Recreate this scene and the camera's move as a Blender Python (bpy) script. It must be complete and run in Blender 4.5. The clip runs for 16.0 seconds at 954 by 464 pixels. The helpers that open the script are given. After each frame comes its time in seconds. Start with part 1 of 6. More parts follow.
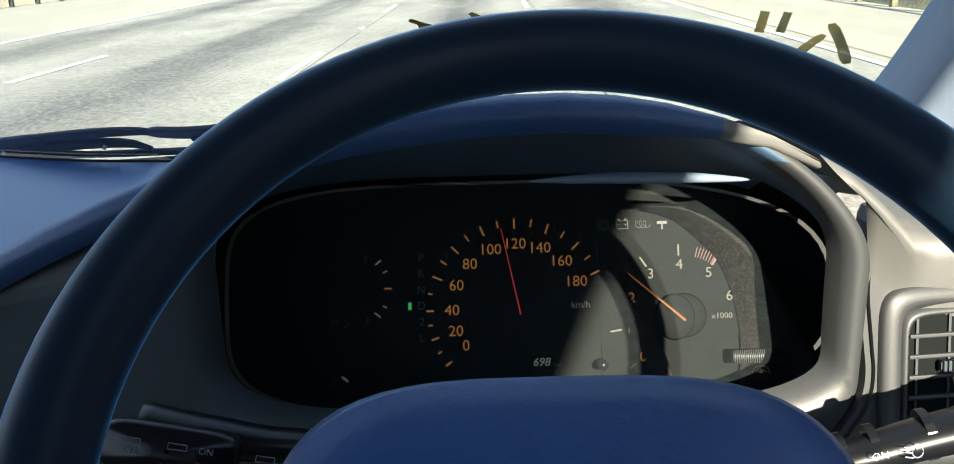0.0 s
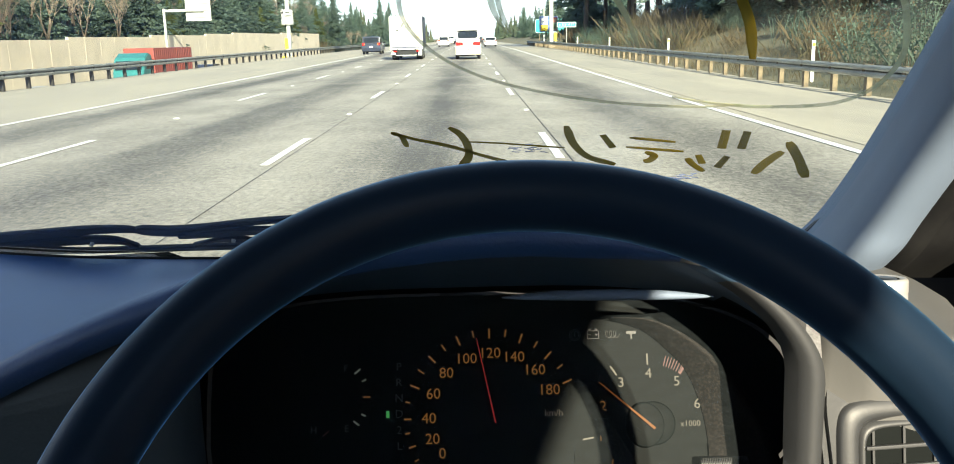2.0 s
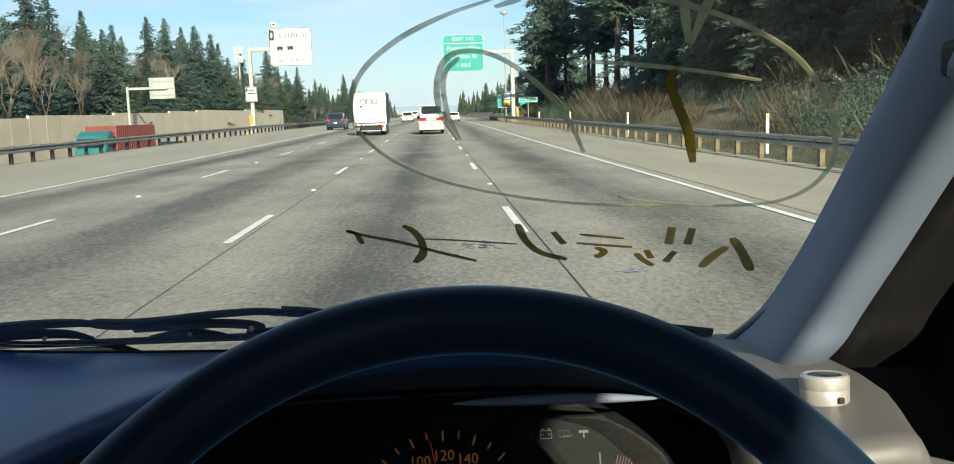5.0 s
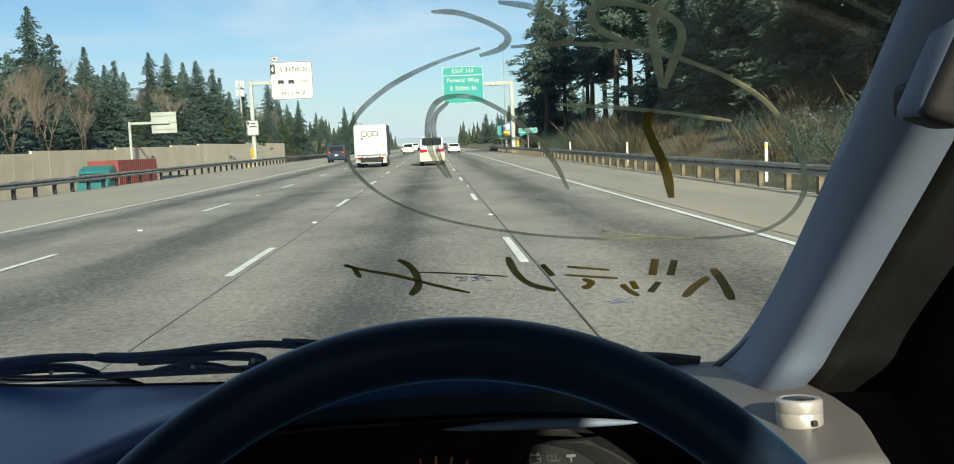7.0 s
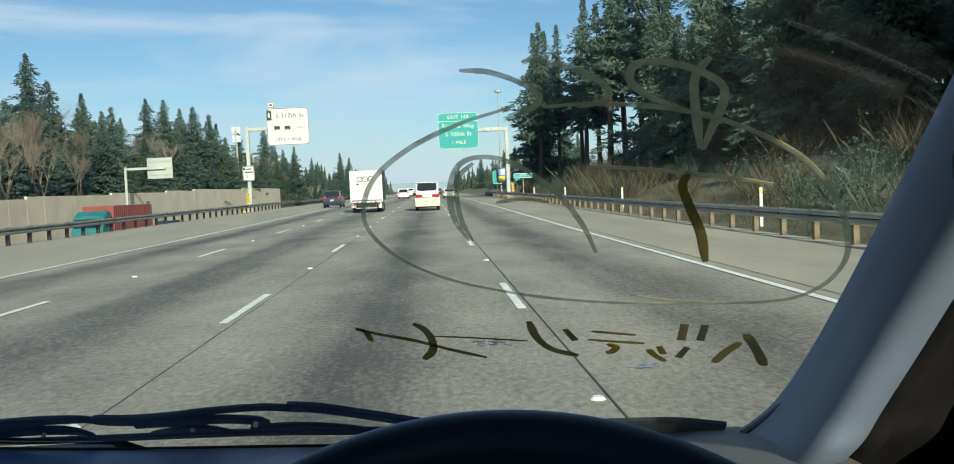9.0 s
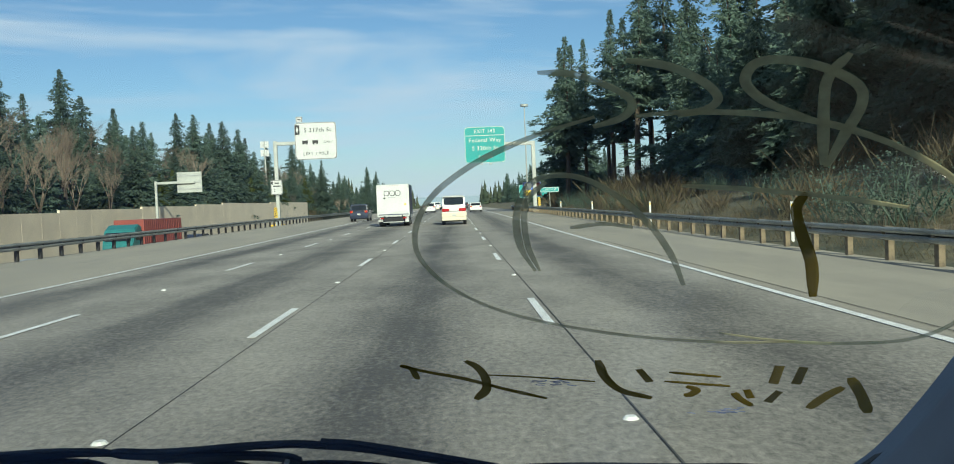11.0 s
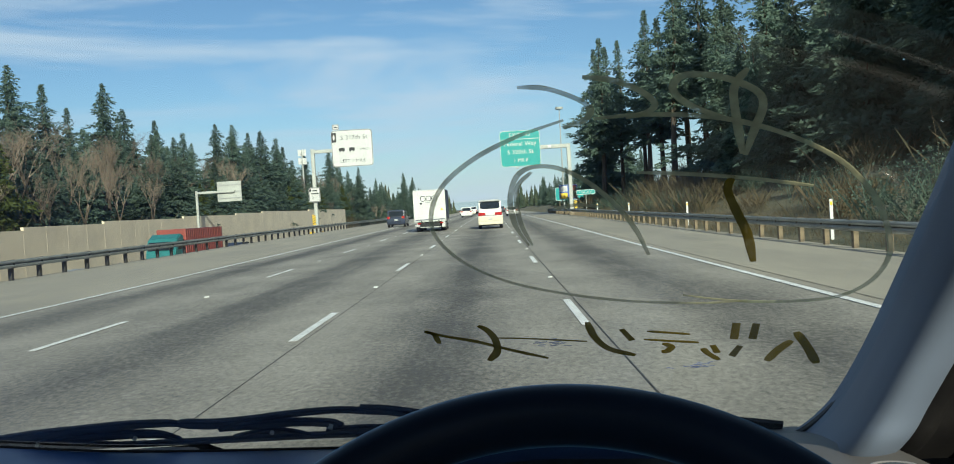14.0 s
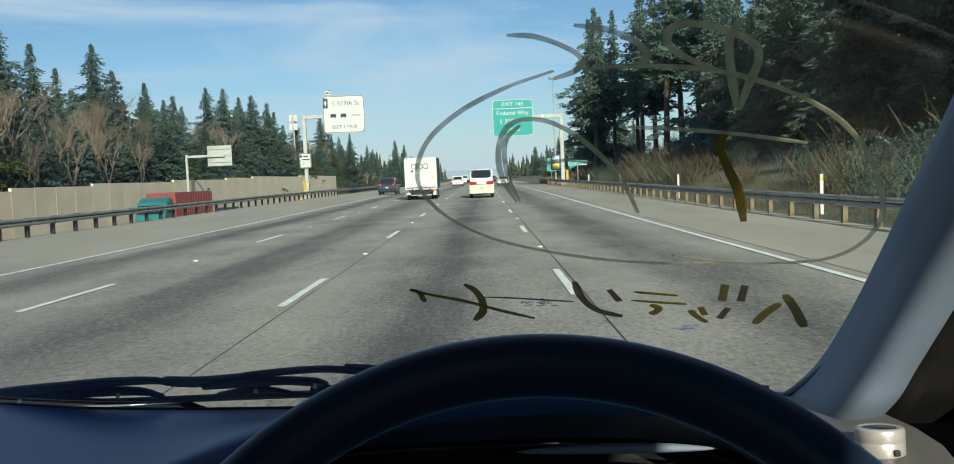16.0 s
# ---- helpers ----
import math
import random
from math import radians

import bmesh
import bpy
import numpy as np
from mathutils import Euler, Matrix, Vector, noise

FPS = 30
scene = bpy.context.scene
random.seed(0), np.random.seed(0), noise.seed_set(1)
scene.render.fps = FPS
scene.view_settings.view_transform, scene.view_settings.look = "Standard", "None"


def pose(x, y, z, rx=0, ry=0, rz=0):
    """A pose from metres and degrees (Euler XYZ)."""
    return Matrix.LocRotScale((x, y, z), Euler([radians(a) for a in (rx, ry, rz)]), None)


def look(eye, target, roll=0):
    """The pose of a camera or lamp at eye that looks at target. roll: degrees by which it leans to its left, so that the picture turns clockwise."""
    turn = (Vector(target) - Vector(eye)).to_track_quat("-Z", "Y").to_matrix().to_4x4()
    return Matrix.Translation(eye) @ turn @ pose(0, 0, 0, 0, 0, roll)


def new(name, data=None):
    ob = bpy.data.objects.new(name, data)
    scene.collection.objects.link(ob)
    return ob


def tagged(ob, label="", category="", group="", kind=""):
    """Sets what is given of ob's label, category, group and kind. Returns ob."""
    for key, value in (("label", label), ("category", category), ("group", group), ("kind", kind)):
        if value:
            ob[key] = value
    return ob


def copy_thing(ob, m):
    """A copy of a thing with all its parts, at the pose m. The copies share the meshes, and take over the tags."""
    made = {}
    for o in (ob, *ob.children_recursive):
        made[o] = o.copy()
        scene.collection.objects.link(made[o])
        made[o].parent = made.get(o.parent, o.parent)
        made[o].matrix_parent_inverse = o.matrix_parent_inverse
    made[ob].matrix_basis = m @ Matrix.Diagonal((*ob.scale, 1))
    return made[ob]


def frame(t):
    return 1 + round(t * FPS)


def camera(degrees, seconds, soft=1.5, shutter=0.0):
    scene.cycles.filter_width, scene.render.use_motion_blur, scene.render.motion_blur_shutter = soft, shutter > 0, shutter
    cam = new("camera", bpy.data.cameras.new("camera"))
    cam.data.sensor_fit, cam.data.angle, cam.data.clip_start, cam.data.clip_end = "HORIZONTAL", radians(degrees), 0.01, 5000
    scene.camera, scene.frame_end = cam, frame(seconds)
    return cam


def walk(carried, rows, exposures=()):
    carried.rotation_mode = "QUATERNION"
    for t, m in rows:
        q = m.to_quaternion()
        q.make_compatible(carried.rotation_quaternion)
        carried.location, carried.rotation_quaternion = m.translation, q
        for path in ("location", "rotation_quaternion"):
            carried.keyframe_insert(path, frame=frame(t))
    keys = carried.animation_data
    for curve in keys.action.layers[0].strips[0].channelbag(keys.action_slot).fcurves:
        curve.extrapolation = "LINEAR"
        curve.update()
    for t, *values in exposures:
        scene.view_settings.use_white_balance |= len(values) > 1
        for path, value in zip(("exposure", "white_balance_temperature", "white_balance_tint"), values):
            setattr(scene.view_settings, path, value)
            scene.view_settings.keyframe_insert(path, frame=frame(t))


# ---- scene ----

# ---------------------------------------------------------------- camera
LENS = 57.0
PATH = [
    (0, (0.0593, 0.1323, 1.4778), (0.0267, 2.0367, 0.8678), -1.78),
    (0.5, (0.0619, 0.1302, 1.4767), (0.0332, 2.0386, 0.8793), -1.67),
    (1, (0.0583, 0.1299, 1.4807), (0.0467, 2.0409, 0.8907), -1.23),
    (1.5, (0.0628, 0.1311, 1.4822), (0.0547, 2.0443, 0.8994), -1.36),
    (2, (0.0671, 0.1110, 1.5062), (0.0725, 2.0642, 1.0763), -1.40),
    (2.5, (0.0584, 0.0662, 1.5148), (0.0583, 2.0378, 1.1792), -1.24),
    (3, (0.0624, 0.0764, 1.5114), (0.0628, 2.0479, 1.1748), -1.34),
    (3.5, (0.0676, 0.0852, 1.5122), (0.0730, 2.0558, 1.1705), -1.61),
    (4, (0.0692, 0.0919, 1.5103), (0.0774, 2.0617, 1.1640), -1.64),
    (4.5, (0.0671, 0.0916, 1.5149), (0.1032, 2.0607, 1.1666), -1.67),
    (5, (0.0785, 0.1036, 1.5304), (0.1676, 2.0833, 1.2609), -1.83),
    (5.2, (0.0816, 0.1036, 1.5377), (0.1872, 2.0868, 1.3016), -1.99),
    (7.3, (0.0867, 0.0652, 1.5375), (0.1746, 2.0532, 1.3376), -2.41),
    (7.5, (0.0870, 0.0660, 1.5374), (0.1787, 2.0539, 1.3378), -2.49),
    (8, (0.0808, 0.0638, 1.5351), (0.1731, 2.0520, 1.3383), -2.40),
    (8.5, (0.0855, 0.0659, 1.5357), (0.1826, 2.0548, 1.3488), -2.62),
    (9, (0.0661, 0.1070, 1.5516), (0.1708, 2.1018, 1.4523), -2.44),
    (9.5, (0.0402, 0.2616, 1.5803), (0.1129, 2.2602, 1.5548), -1.73),
    (10, (0.0315, 0.2614, 1.5857), (0.0635, 2.2608, 1.5505), -2.04),
    (10.2, (0.0301, 0.2628, 1.5814), (0.0801, 2.2618, 1.5443), -1.75),
    (12.3, (0.0727, 0.0632, 1.5415), (0.0818, 2.0600, 1.4288), -3.72),
    (12.5, (0.0745, 0.0621, 1.5454), (0.0826, 2.0598, 1.4508), -3.93),
    (13, (0.0796, 0.0626, 1.5489), (0.0991, 2.0620, 1.5023), -4.49),
    (13.5, (0.0654, 0.0610, 1.5398), (0.0596, 2.0605, 1.4932), -3.52),
    (14, (0.0662, 0.0519, 1.5433), (0.0293, 2.0509, 1.4920), -3.43),
    (14.5, (0.0649, 0.0632, 1.5275), (0.0206, 2.0617, 1.4638), -3.39),
    (15, (0.0603, 0.0752, 1.5253), (0.0271, 2.0732, 1.4425), -2.81),
    (15.5, (0.0691, 0.0693, 1.5328), (0.0452, 2.0662, 1.4239), -2.94),
    (16, (0.0688, 0.0653, 1.5309), (0.0496, 2.0614, 1.4084), -2.42),
]
cam = camera(LENS, 16.0, soft=1.0)
walk(cam, [(t, look(e, g, r)) for t, e, g, r in PATH],
     exposures=[(0.0, 2.20, 6300, 8), (1.3, 2.26, 6300, 8), (1.8, 1.95, 6550, 8), (2.4, 1.42, 6700, 8), (3.0, 0.97, 6700, 9), (4.0, 1.14, 6600, 8), (5.0, 0.95, 6550, 8),
                (7.4, 0.75, 6400, 7), (8.6, 0.70, 6300, 7), (9.4, 0.54, 6100, 4), (10.2, 0.48, 6050, 4), (12.3, 0.52, 6050, 5), (16.0, 0.50, 6150, 7)])

# ---------------------------------------------------------------- light
SUN_ELEV, SUN_AZ = radians(24.0), radians(168.0)      # azimuth clockwise from +y (the way ahead)
sun_dir = Vector((math.sin(SUN_AZ) * math.cos(SUN_ELEV), math.cos(SUN_AZ) * math.cos(SUN_ELEV), math.sin(SUN_ELEV)))
sun_data = bpy.data.lights.new("sun", "SUN")
sun_data.energy, sun_data.angle, sun_data.color = 5.0, radians(0.5), (1.0, 0.89, 0.68)
sun_ob = new("sun", sun_data)
sun_ob.matrix_world = look(sun_dir * 100, (0, 0, 0))

world = bpy.data.worlds.new("sky")
scene.world = world
world.use_nodes = True
wt = world.node_tree
wt.nodes.clear()


def wnode(kind, **kw):
    n = wt.nodes.new(kind)
    for k, v in kw.items():
        n.inputs[k].default_value = v
    return n


sky = wt.nodes.new("ShaderNodeTexSky")
sky.sky_type, sky.sun_disc = "NISHITA", False
sky.sun_elevation, sky.sun_rotation = SUN_ELEV, SUN_AZ
sky.altitude, sky.air_density, sky.dust_density, sky.ozone_density = 100, 1.0, 0.15, 3.2
w_coord = wt.nodes.new("ShaderNodeTexCoord")
w_map = wt.nodes.new("ShaderNodeMapping")
w_map.inputs["Scale"].default_value = (0.9, 0.8, 6.0)
w_map.inputs["Rotation"].default_value = (0.0, radians(6), 0.0)
w_map.inputs["Location"].default_value = (0.35, 0.1, 0.2)
w_noise = wnode("ShaderNodeTexNoise", Scale=2.1, Detail=7.0, Roughness=0.62, Distortion=0.5)
w_ramp = wt.nodes.new("ShaderNodeValToRGB")
w_ramp.color_ramp.elements[0].position, w_ramp.color_ramp.elements[1].position = 0.45, 0.63
w_ramp.color_ramp.elements[1].color = (0.8, 0.8, 0.8, 1)
w_mix = wt.nodes.new("ShaderNodeMix")
w_mix.data_type = "RGBA"
w_mix.inputs["B"].default_value = (7.0, 7.6, 8.6, 1)
w_sep = wt.nodes.new("ShaderNodeSeparateXYZ")
w_low = wt.nodes.new("ShaderNodeMapRange")
w_low.interpolation_type = "SMOOTHSTEP"
for k, v in (("From Min", -0.02), ("From Max", 0.16), ("To Min", 0.5), ("To Max", 0.0)):
    w_low.inputs[k].default_value = v
w_haze = wt.nodes.new("ShaderNodeMix")
w_haze.data_type = "RGBA"
w_haze.inputs["B"].default_value = (5.2, 6.0, 7.2, 1)
w_bg = wnode("ShaderNodeBackground", Strength=0.069)
w_out = wt.nodes.new("ShaderNodeOutputWorld")
for a, b in ((w_coord.outputs["Generated"], w_map.inputs["Vector"]), (w_map.outputs["Vector"], w_noise.inputs["Vector"]),
             (w_noise.outputs["Fac"], w_ramp.inputs["Fac"]), (w_ramp.outputs["Color"], w_mix.inputs["Factor"]),
             (w_coord.outputs["Generated"], w_sep.inputs[0]), (w_sep.outputs["Z"], w_low.inputs["Value"]), (w_low.outputs["Result"], w_haze.inputs["Factor"]),
             (sky.outputs["Color"], w_haze.inputs["A"]), (w_haze.outputs["Result"], w_mix.inputs["A"]), (w_mix.outputs["Result"], w_bg.inputs["Color"]),
             (w_bg.outputs["Background"], w_out.inputs["Surface"])):
    wt.links.new(a, b)

# ---------------------------------------------------------------- materials


def surf(name, col, col2=None, scale=8.0, rough=0.6, metal=0.0, bump=0.0, bump_scale=60.0, stretch=(1, 1, 1), coords="Object",
         spec=0.5, emit=None, power=0.0, rand=0.0, mid=0.5, coat=0.0, stain=0.25):
    """A procedural surface: two colours mixed by coarse and fine noise, roughness wear and a fine relief."""
    m = bpy.data.materials.new(name)
    m.use_nodes = True
    nt = m.node_tree
    b = nt.nodes["Principled BSDF"]
    b.inputs["Roughness"].default_value, b.inputs["Metallic"].default_value = rough, metal
    b.inputs["Specular IOR Level"].default_value, b.inputs["Coat Weight"].default_value = spec, coat
    col2 = col2 or tuple(c * 0.8 for c in col)
    tc = nt.nodes.new("ShaderNodeTexCoord")
    mp = nt.nodes.new("ShaderNodeMapping")
    mp.inputs["Scale"].default_value = stretch
    nt.links.new(tc.outputs[coords], mp.inputs["Vector"])
    n1 = nt.nodes.new("ShaderNodeTexNoise")
    n1.inputs["Scale"].default_value, n1.inputs["Detail"].default_value, n1.inputs["Roughness"].default_value = scale, 6, 0.6
    n2 = nt.nodes.new("ShaderNodeTexNoise")
    n2.inputs["Scale"].default_value, n2.inputs["Detail"].default_value = scale * 9, 3
    for n in (n1, n2):
        nt.links.new(mp.outputs["Vector"], n.inputs["Vector"])
    add = nt.nodes.new("ShaderNodeMath")
    add.operation = "MULTIPLY_ADD"
    add.inputs[1].default_value = stain
    nt.links.new(n2.outputs["Fac"], add.inputs[0])
    nt.links.new(n1.outputs["Fac"], add.inputs[2])
    ramp = nt.nodes.new("ShaderNodeValToRGB")
    ramp.color_ramp.elements[0].position, ramp.color_ramp.elements[1].position = mid - 0.12 + stain / 2, mid + 0.15 + stain / 2
    ramp.color_ramp.elements[0].color, ramp.color_ramp.elements[1].color = (*col, 1), (*col2, 1)
    nt.links.new(add.outputs[0], ramp.inputs["Fac"])
    out = ramp.outputs["Color"]
    if rand:
        info = nt.nodes.new("ShaderNodeObjectInfo")
        hsv = nt.nodes.new("ShaderNodeHueSaturation")
        mr = nt.nodes.new("ShaderNodeMapRange")
        mr.inputs["To Min"].default_value, mr.inputs["To Max"].default_value = 1 - rand, 1 + rand
        nt.links.new(info.outputs["Random"], mr.inputs["Value"])
        nt.links.new(mr.outputs["Result"], hsv.inputs["Value"])
        nt.links.new(out, hsv.inputs["Color"])
        out = hsv.outputs["Color"]
    nt.links.new(out, b.inputs["Base Color"])
    if bump:
        n3 = nt.nodes.new("ShaderNodeTexNoise")
        n3.inputs["Scale"].default_value, n3.inputs["Detail"].default_value = bump_scale, 4
        nt.links.new(mp.outputs["Vector"], n3.inputs["Vector"])
        bp = nt.nodes.new("ShaderNodeBump")
        bp.inputs["Strength"].default_value, bp.inputs["Distance"].default_value = bump, 0.6 / bump_scale
        nt.links.new(n3.outputs["Fac"], bp.inputs["Height"])
        nt.links.new(bp.outputs["Normal"], b.inputs["Normal"])
    if emit:
        b.inputs["Emission Color"].default_value, b.inputs["Emission Strength"].default_value = (*emit, 1), power
    return m


def clear_mat(name, tint):
    m = bpy.data.materials.new(name)
    m.use_nodes = True
    m.node_tree.nodes.clear()
    tr, o = m.node_tree.nodes.new("ShaderNodeBsdfTransparent"), m.node_tree.nodes.new("ShaderNodeOutputMaterial")
    tr.inputs["Color"].default_value = (*tint, 1)
    m.node_tree.links.new(tr.outputs[0], o.inputs["Surface"])
    return m


def ink_mat(name, col, see):
    """Half-opaque marker ink: part lets the view through, the rest scatters light to both sides."""
    m = bpy.data.materials.new(name)
    m.use_nodes = True
    nt = m.node_tree
    nt.nodes.clear()
    tc, n = nt.nodes.new("ShaderNodeTexCoord"), nt.nodes.new("ShaderNodeTexNoise")
    n.inputs["Scale"].default_value, n.inputs["Detail"].default_value = 90, 4
    nt.links.new(tc.outputs["Object"], n.inputs["Vector"])
    mr = nt.nodes.new("ShaderNodeMapRange")
    mr.inputs["From Min"].default_value, mr.inputs["From Max"].default_value = 0.3, 0.7
    mr.inputs["To Min"].default_value, mr.inputs["To Max"].default_value = see * 0.5, min(1.0, see * 1.6)
    nt.links.new(n.outputs["Fac"], mr.inputs["Value"])
    d, t, tr = (nt.nodes.new("ShaderNodeBsdf" + k) for k in ("Diffuse", "Translucent", "Transparent"))
    d.inputs["Color"].default_value = t.inputs["Color"].default_value = (*col, 1)
    m1, m2, o = nt.nodes.new("ShaderNodeMixShader"), nt.nodes.new("ShaderNodeMixShader"), nt.nodes.new("ShaderNodeOutputMaterial")
    m1.inputs[0].default_value = 0.4
    for a, b in ((d.outputs[0], m1.inputs[1]), (t.outputs[0], m1.inputs[2]), (mr.outputs["Result"], m2.inputs[0]), (m1.outputs[0], m2.inputs[1]), (tr.outputs[0], m2.inputs[2]), (m2.outputs[0], o.inputs["Surface"])):
        nt.links.new(a, b)
    return m


def glass_mat(name, tint=(0.865, 0.955, 0.955), gloss=1.0):
    """A thin pane: light goes straight through, with the Fresnel share mirrored."""
    m = bpy.data.materials.new(name)
    m.use_nodes = True
    nt = m.node_tree
    nt.nodes.clear()
    tr, gl = nt.nodes.new("ShaderNodeBsdfTransparent"), nt.nodes.new("ShaderNodeBsdfGlossy")
    tr.inputs["Color"].default_value = (*tint, 1)
    gl.inputs["Roughness"].default_value = 0.01
    gl.inputs["Color"].default_value = (gloss, gloss, gloss, 1)
    fr, mx, o = nt.nodes.new("ShaderNodeFresnel"), nt.nodes.new("ShaderNodeMixShader"), nt.nodes.new("ShaderNodeOutputMaterial")
    fr.inputs["IOR"].default_value = 1.6
    nt.links.new(fr.outputs[0], mx.inputs[0])
    nt.links.new(tr.outputs[0], mx.inputs[1])
    nt.links.new(gl.outputs[0], mx.inputs[2])
    nt.links.new(mx.outputs[0], o.inputs["Surface"])
    return m


def dust_film(name, tint, share):
    """Clear plastic under a thin even film that stands for dust and for camera glare."""
    m = clear_mat(name, (0.97, 0.97, 0.97))
    nt = m.node_tree
    d, mx, o = nt.nodes.new("ShaderNodeBsdfDiffuse"), nt.nodes.new("ShaderNodeMixShader"), nt.nodes["Material Output"]
    n, mr = nt.nodes.new("ShaderNodeTexNoise"), nt.nodes.new("ShaderNodeMapRange")
    n.inputs["Scale"].default_value, n.inputs["Detail"].default_value = 35, 8
    d.inputs["Color"].default_value = (*tint, 1)
    mr.inputs["From Min"].default_value, mr.inputs["From Max"].default_value = 0.3, 0.7
    mr.inputs["To Min"].default_value, mr.inputs["To Max"].default_value = share * 0.7, share * 1.3
    nt.links.new(n.outputs["Fac"], mr.inputs["Value"])
    nt.links.new(mr.outputs["Result"], mx.inputs[0])
    nt.links.new(nt.nodes["Transparent BSDF"].outputs[0], mx.inputs[1])
    nt.links.new(d.outputs[0], mx.inputs[2])
    nt.links.new(mx.outputs[0], o.inputs["Surface"])
    return m


LANES = (-9.42, -6.12, -2.51, 1.19, 4.88)


def road_mat():
    """Worn grey concrete: pale aggregate, dark wheel smears along each lane, faint cross wear."""
    m = bpy.data.materials.new("worn_concrete_road")
    m.use_nodes = True
    nt = m.node_tree
    b = nt.nodes["Principled BSDF"]
    b.inputs["Roughness"].default_value = 0.82
    b.inputs["Specular IOR Level"].default_value = 0.35
    tc = nt.nodes.new("ShaderNodeTexCoord")

    def noise_at(scale, stretch, detail=5.0, rough=0.6):
        mp, n = nt.nodes.new("ShaderNodeMapping"), nt.nodes.new("ShaderNodeTexNoise")
        mp.inputs["Scale"].default_value = stretch
        n.inputs["Scale"].default_value, n.inputs["Detail"].default_value, n.inputs["Roughness"].default_value = scale, detail, rough
        nt.links.new(tc.outputs["Object"], mp.inputs["Vector"])
        nt.links.new(mp.outputs["Vector"], n.inputs["Vector"])
        return n.outputs["Fac"]

    def math_op(op, a, c=None, d=None):
        n = nt.nodes.new("ShaderNodeMath")
        n.operation = op
        for i, v in enumerate((a, c, d)):
            if v is None:
                continue
            if isinstance(v, (int, float)):
                n.inputs[i].default_value = v
            else:
                nt.links.new(v, n.inputs[i])
        return n.outputs[0]

    sep = nt.nodes.new("ShaderNodeSeparateXYZ")
    nt.links.new(tc.outputs["Object"], sep.inputs[0])
    # one period a lane; the oil and tyre smear lies along the middle
    wob = math_op("MULTIPLY", math_op("SUBTRACT", noise_at(0.15, (1, 0.08, 1)), 0.5), 1.2)
    ph = math_op("MULTIPLY", math_op("ADD", math_op("SUBTRACT", sep.outputs["X"], 1.19), wob), 2 * math.pi / 3.68)
    smear = math_op("POWER", math_op("MULTIPLY_ADD", math_op("COSINE", ph), -0.5, 0.5), 2.2)
    streak = noise_at(1.3, (1.0, 0.02, 1), 4.0)
    smear = math_op("MULTIPLY", smear, math_op("MULTIPLY_ADD", streak, 1.7, -0.05))
    agg = noise_at(17.0, (1, 0.55, 1), 6.0, 0.85)
    blot = noise_at(0.6, (1, 0.45, 1), 6.0)
    val = math_op("MULTIPLY_ADD", math_op("MULTIPLY_ADD", agg, 3.0, -1.05), 0.55, math_op("MULTIPLY_ADD", blot, 0.75, -0.17))
    val = math_op("SUBTRACT", val, math_op("MULTIPLY", smear, 0.37))
    ramp = nt.nodes.new("ShaderNodeValToRGB")
    ramp.color_ramp.elements[0].position, ramp.color_ramp.elements[1].position = 0.05, 0.72
    ramp.color_ramp.elements[0].color, ramp.color_ramp.elements[1].color = (0.085, 0.079, 0.071, 1), (0.43, 0.395, 0.335, 1)
    nt.links.new(val, ramp.inputs["Fac"])
    nt.links.new(ramp.outputs["Color"], b.inputs["Base Color"])
    bp = nt.nodes.new("ShaderNodeBump")
    bp.inputs["Strength"].default_value, bp.inputs["Distance"].default_value = 0.5, 0.01
    nt.links.new(agg, bp.inputs["Height"])
    nt.links.new(bp.outputs["Normal"], b.inputs["Normal"])
    return m


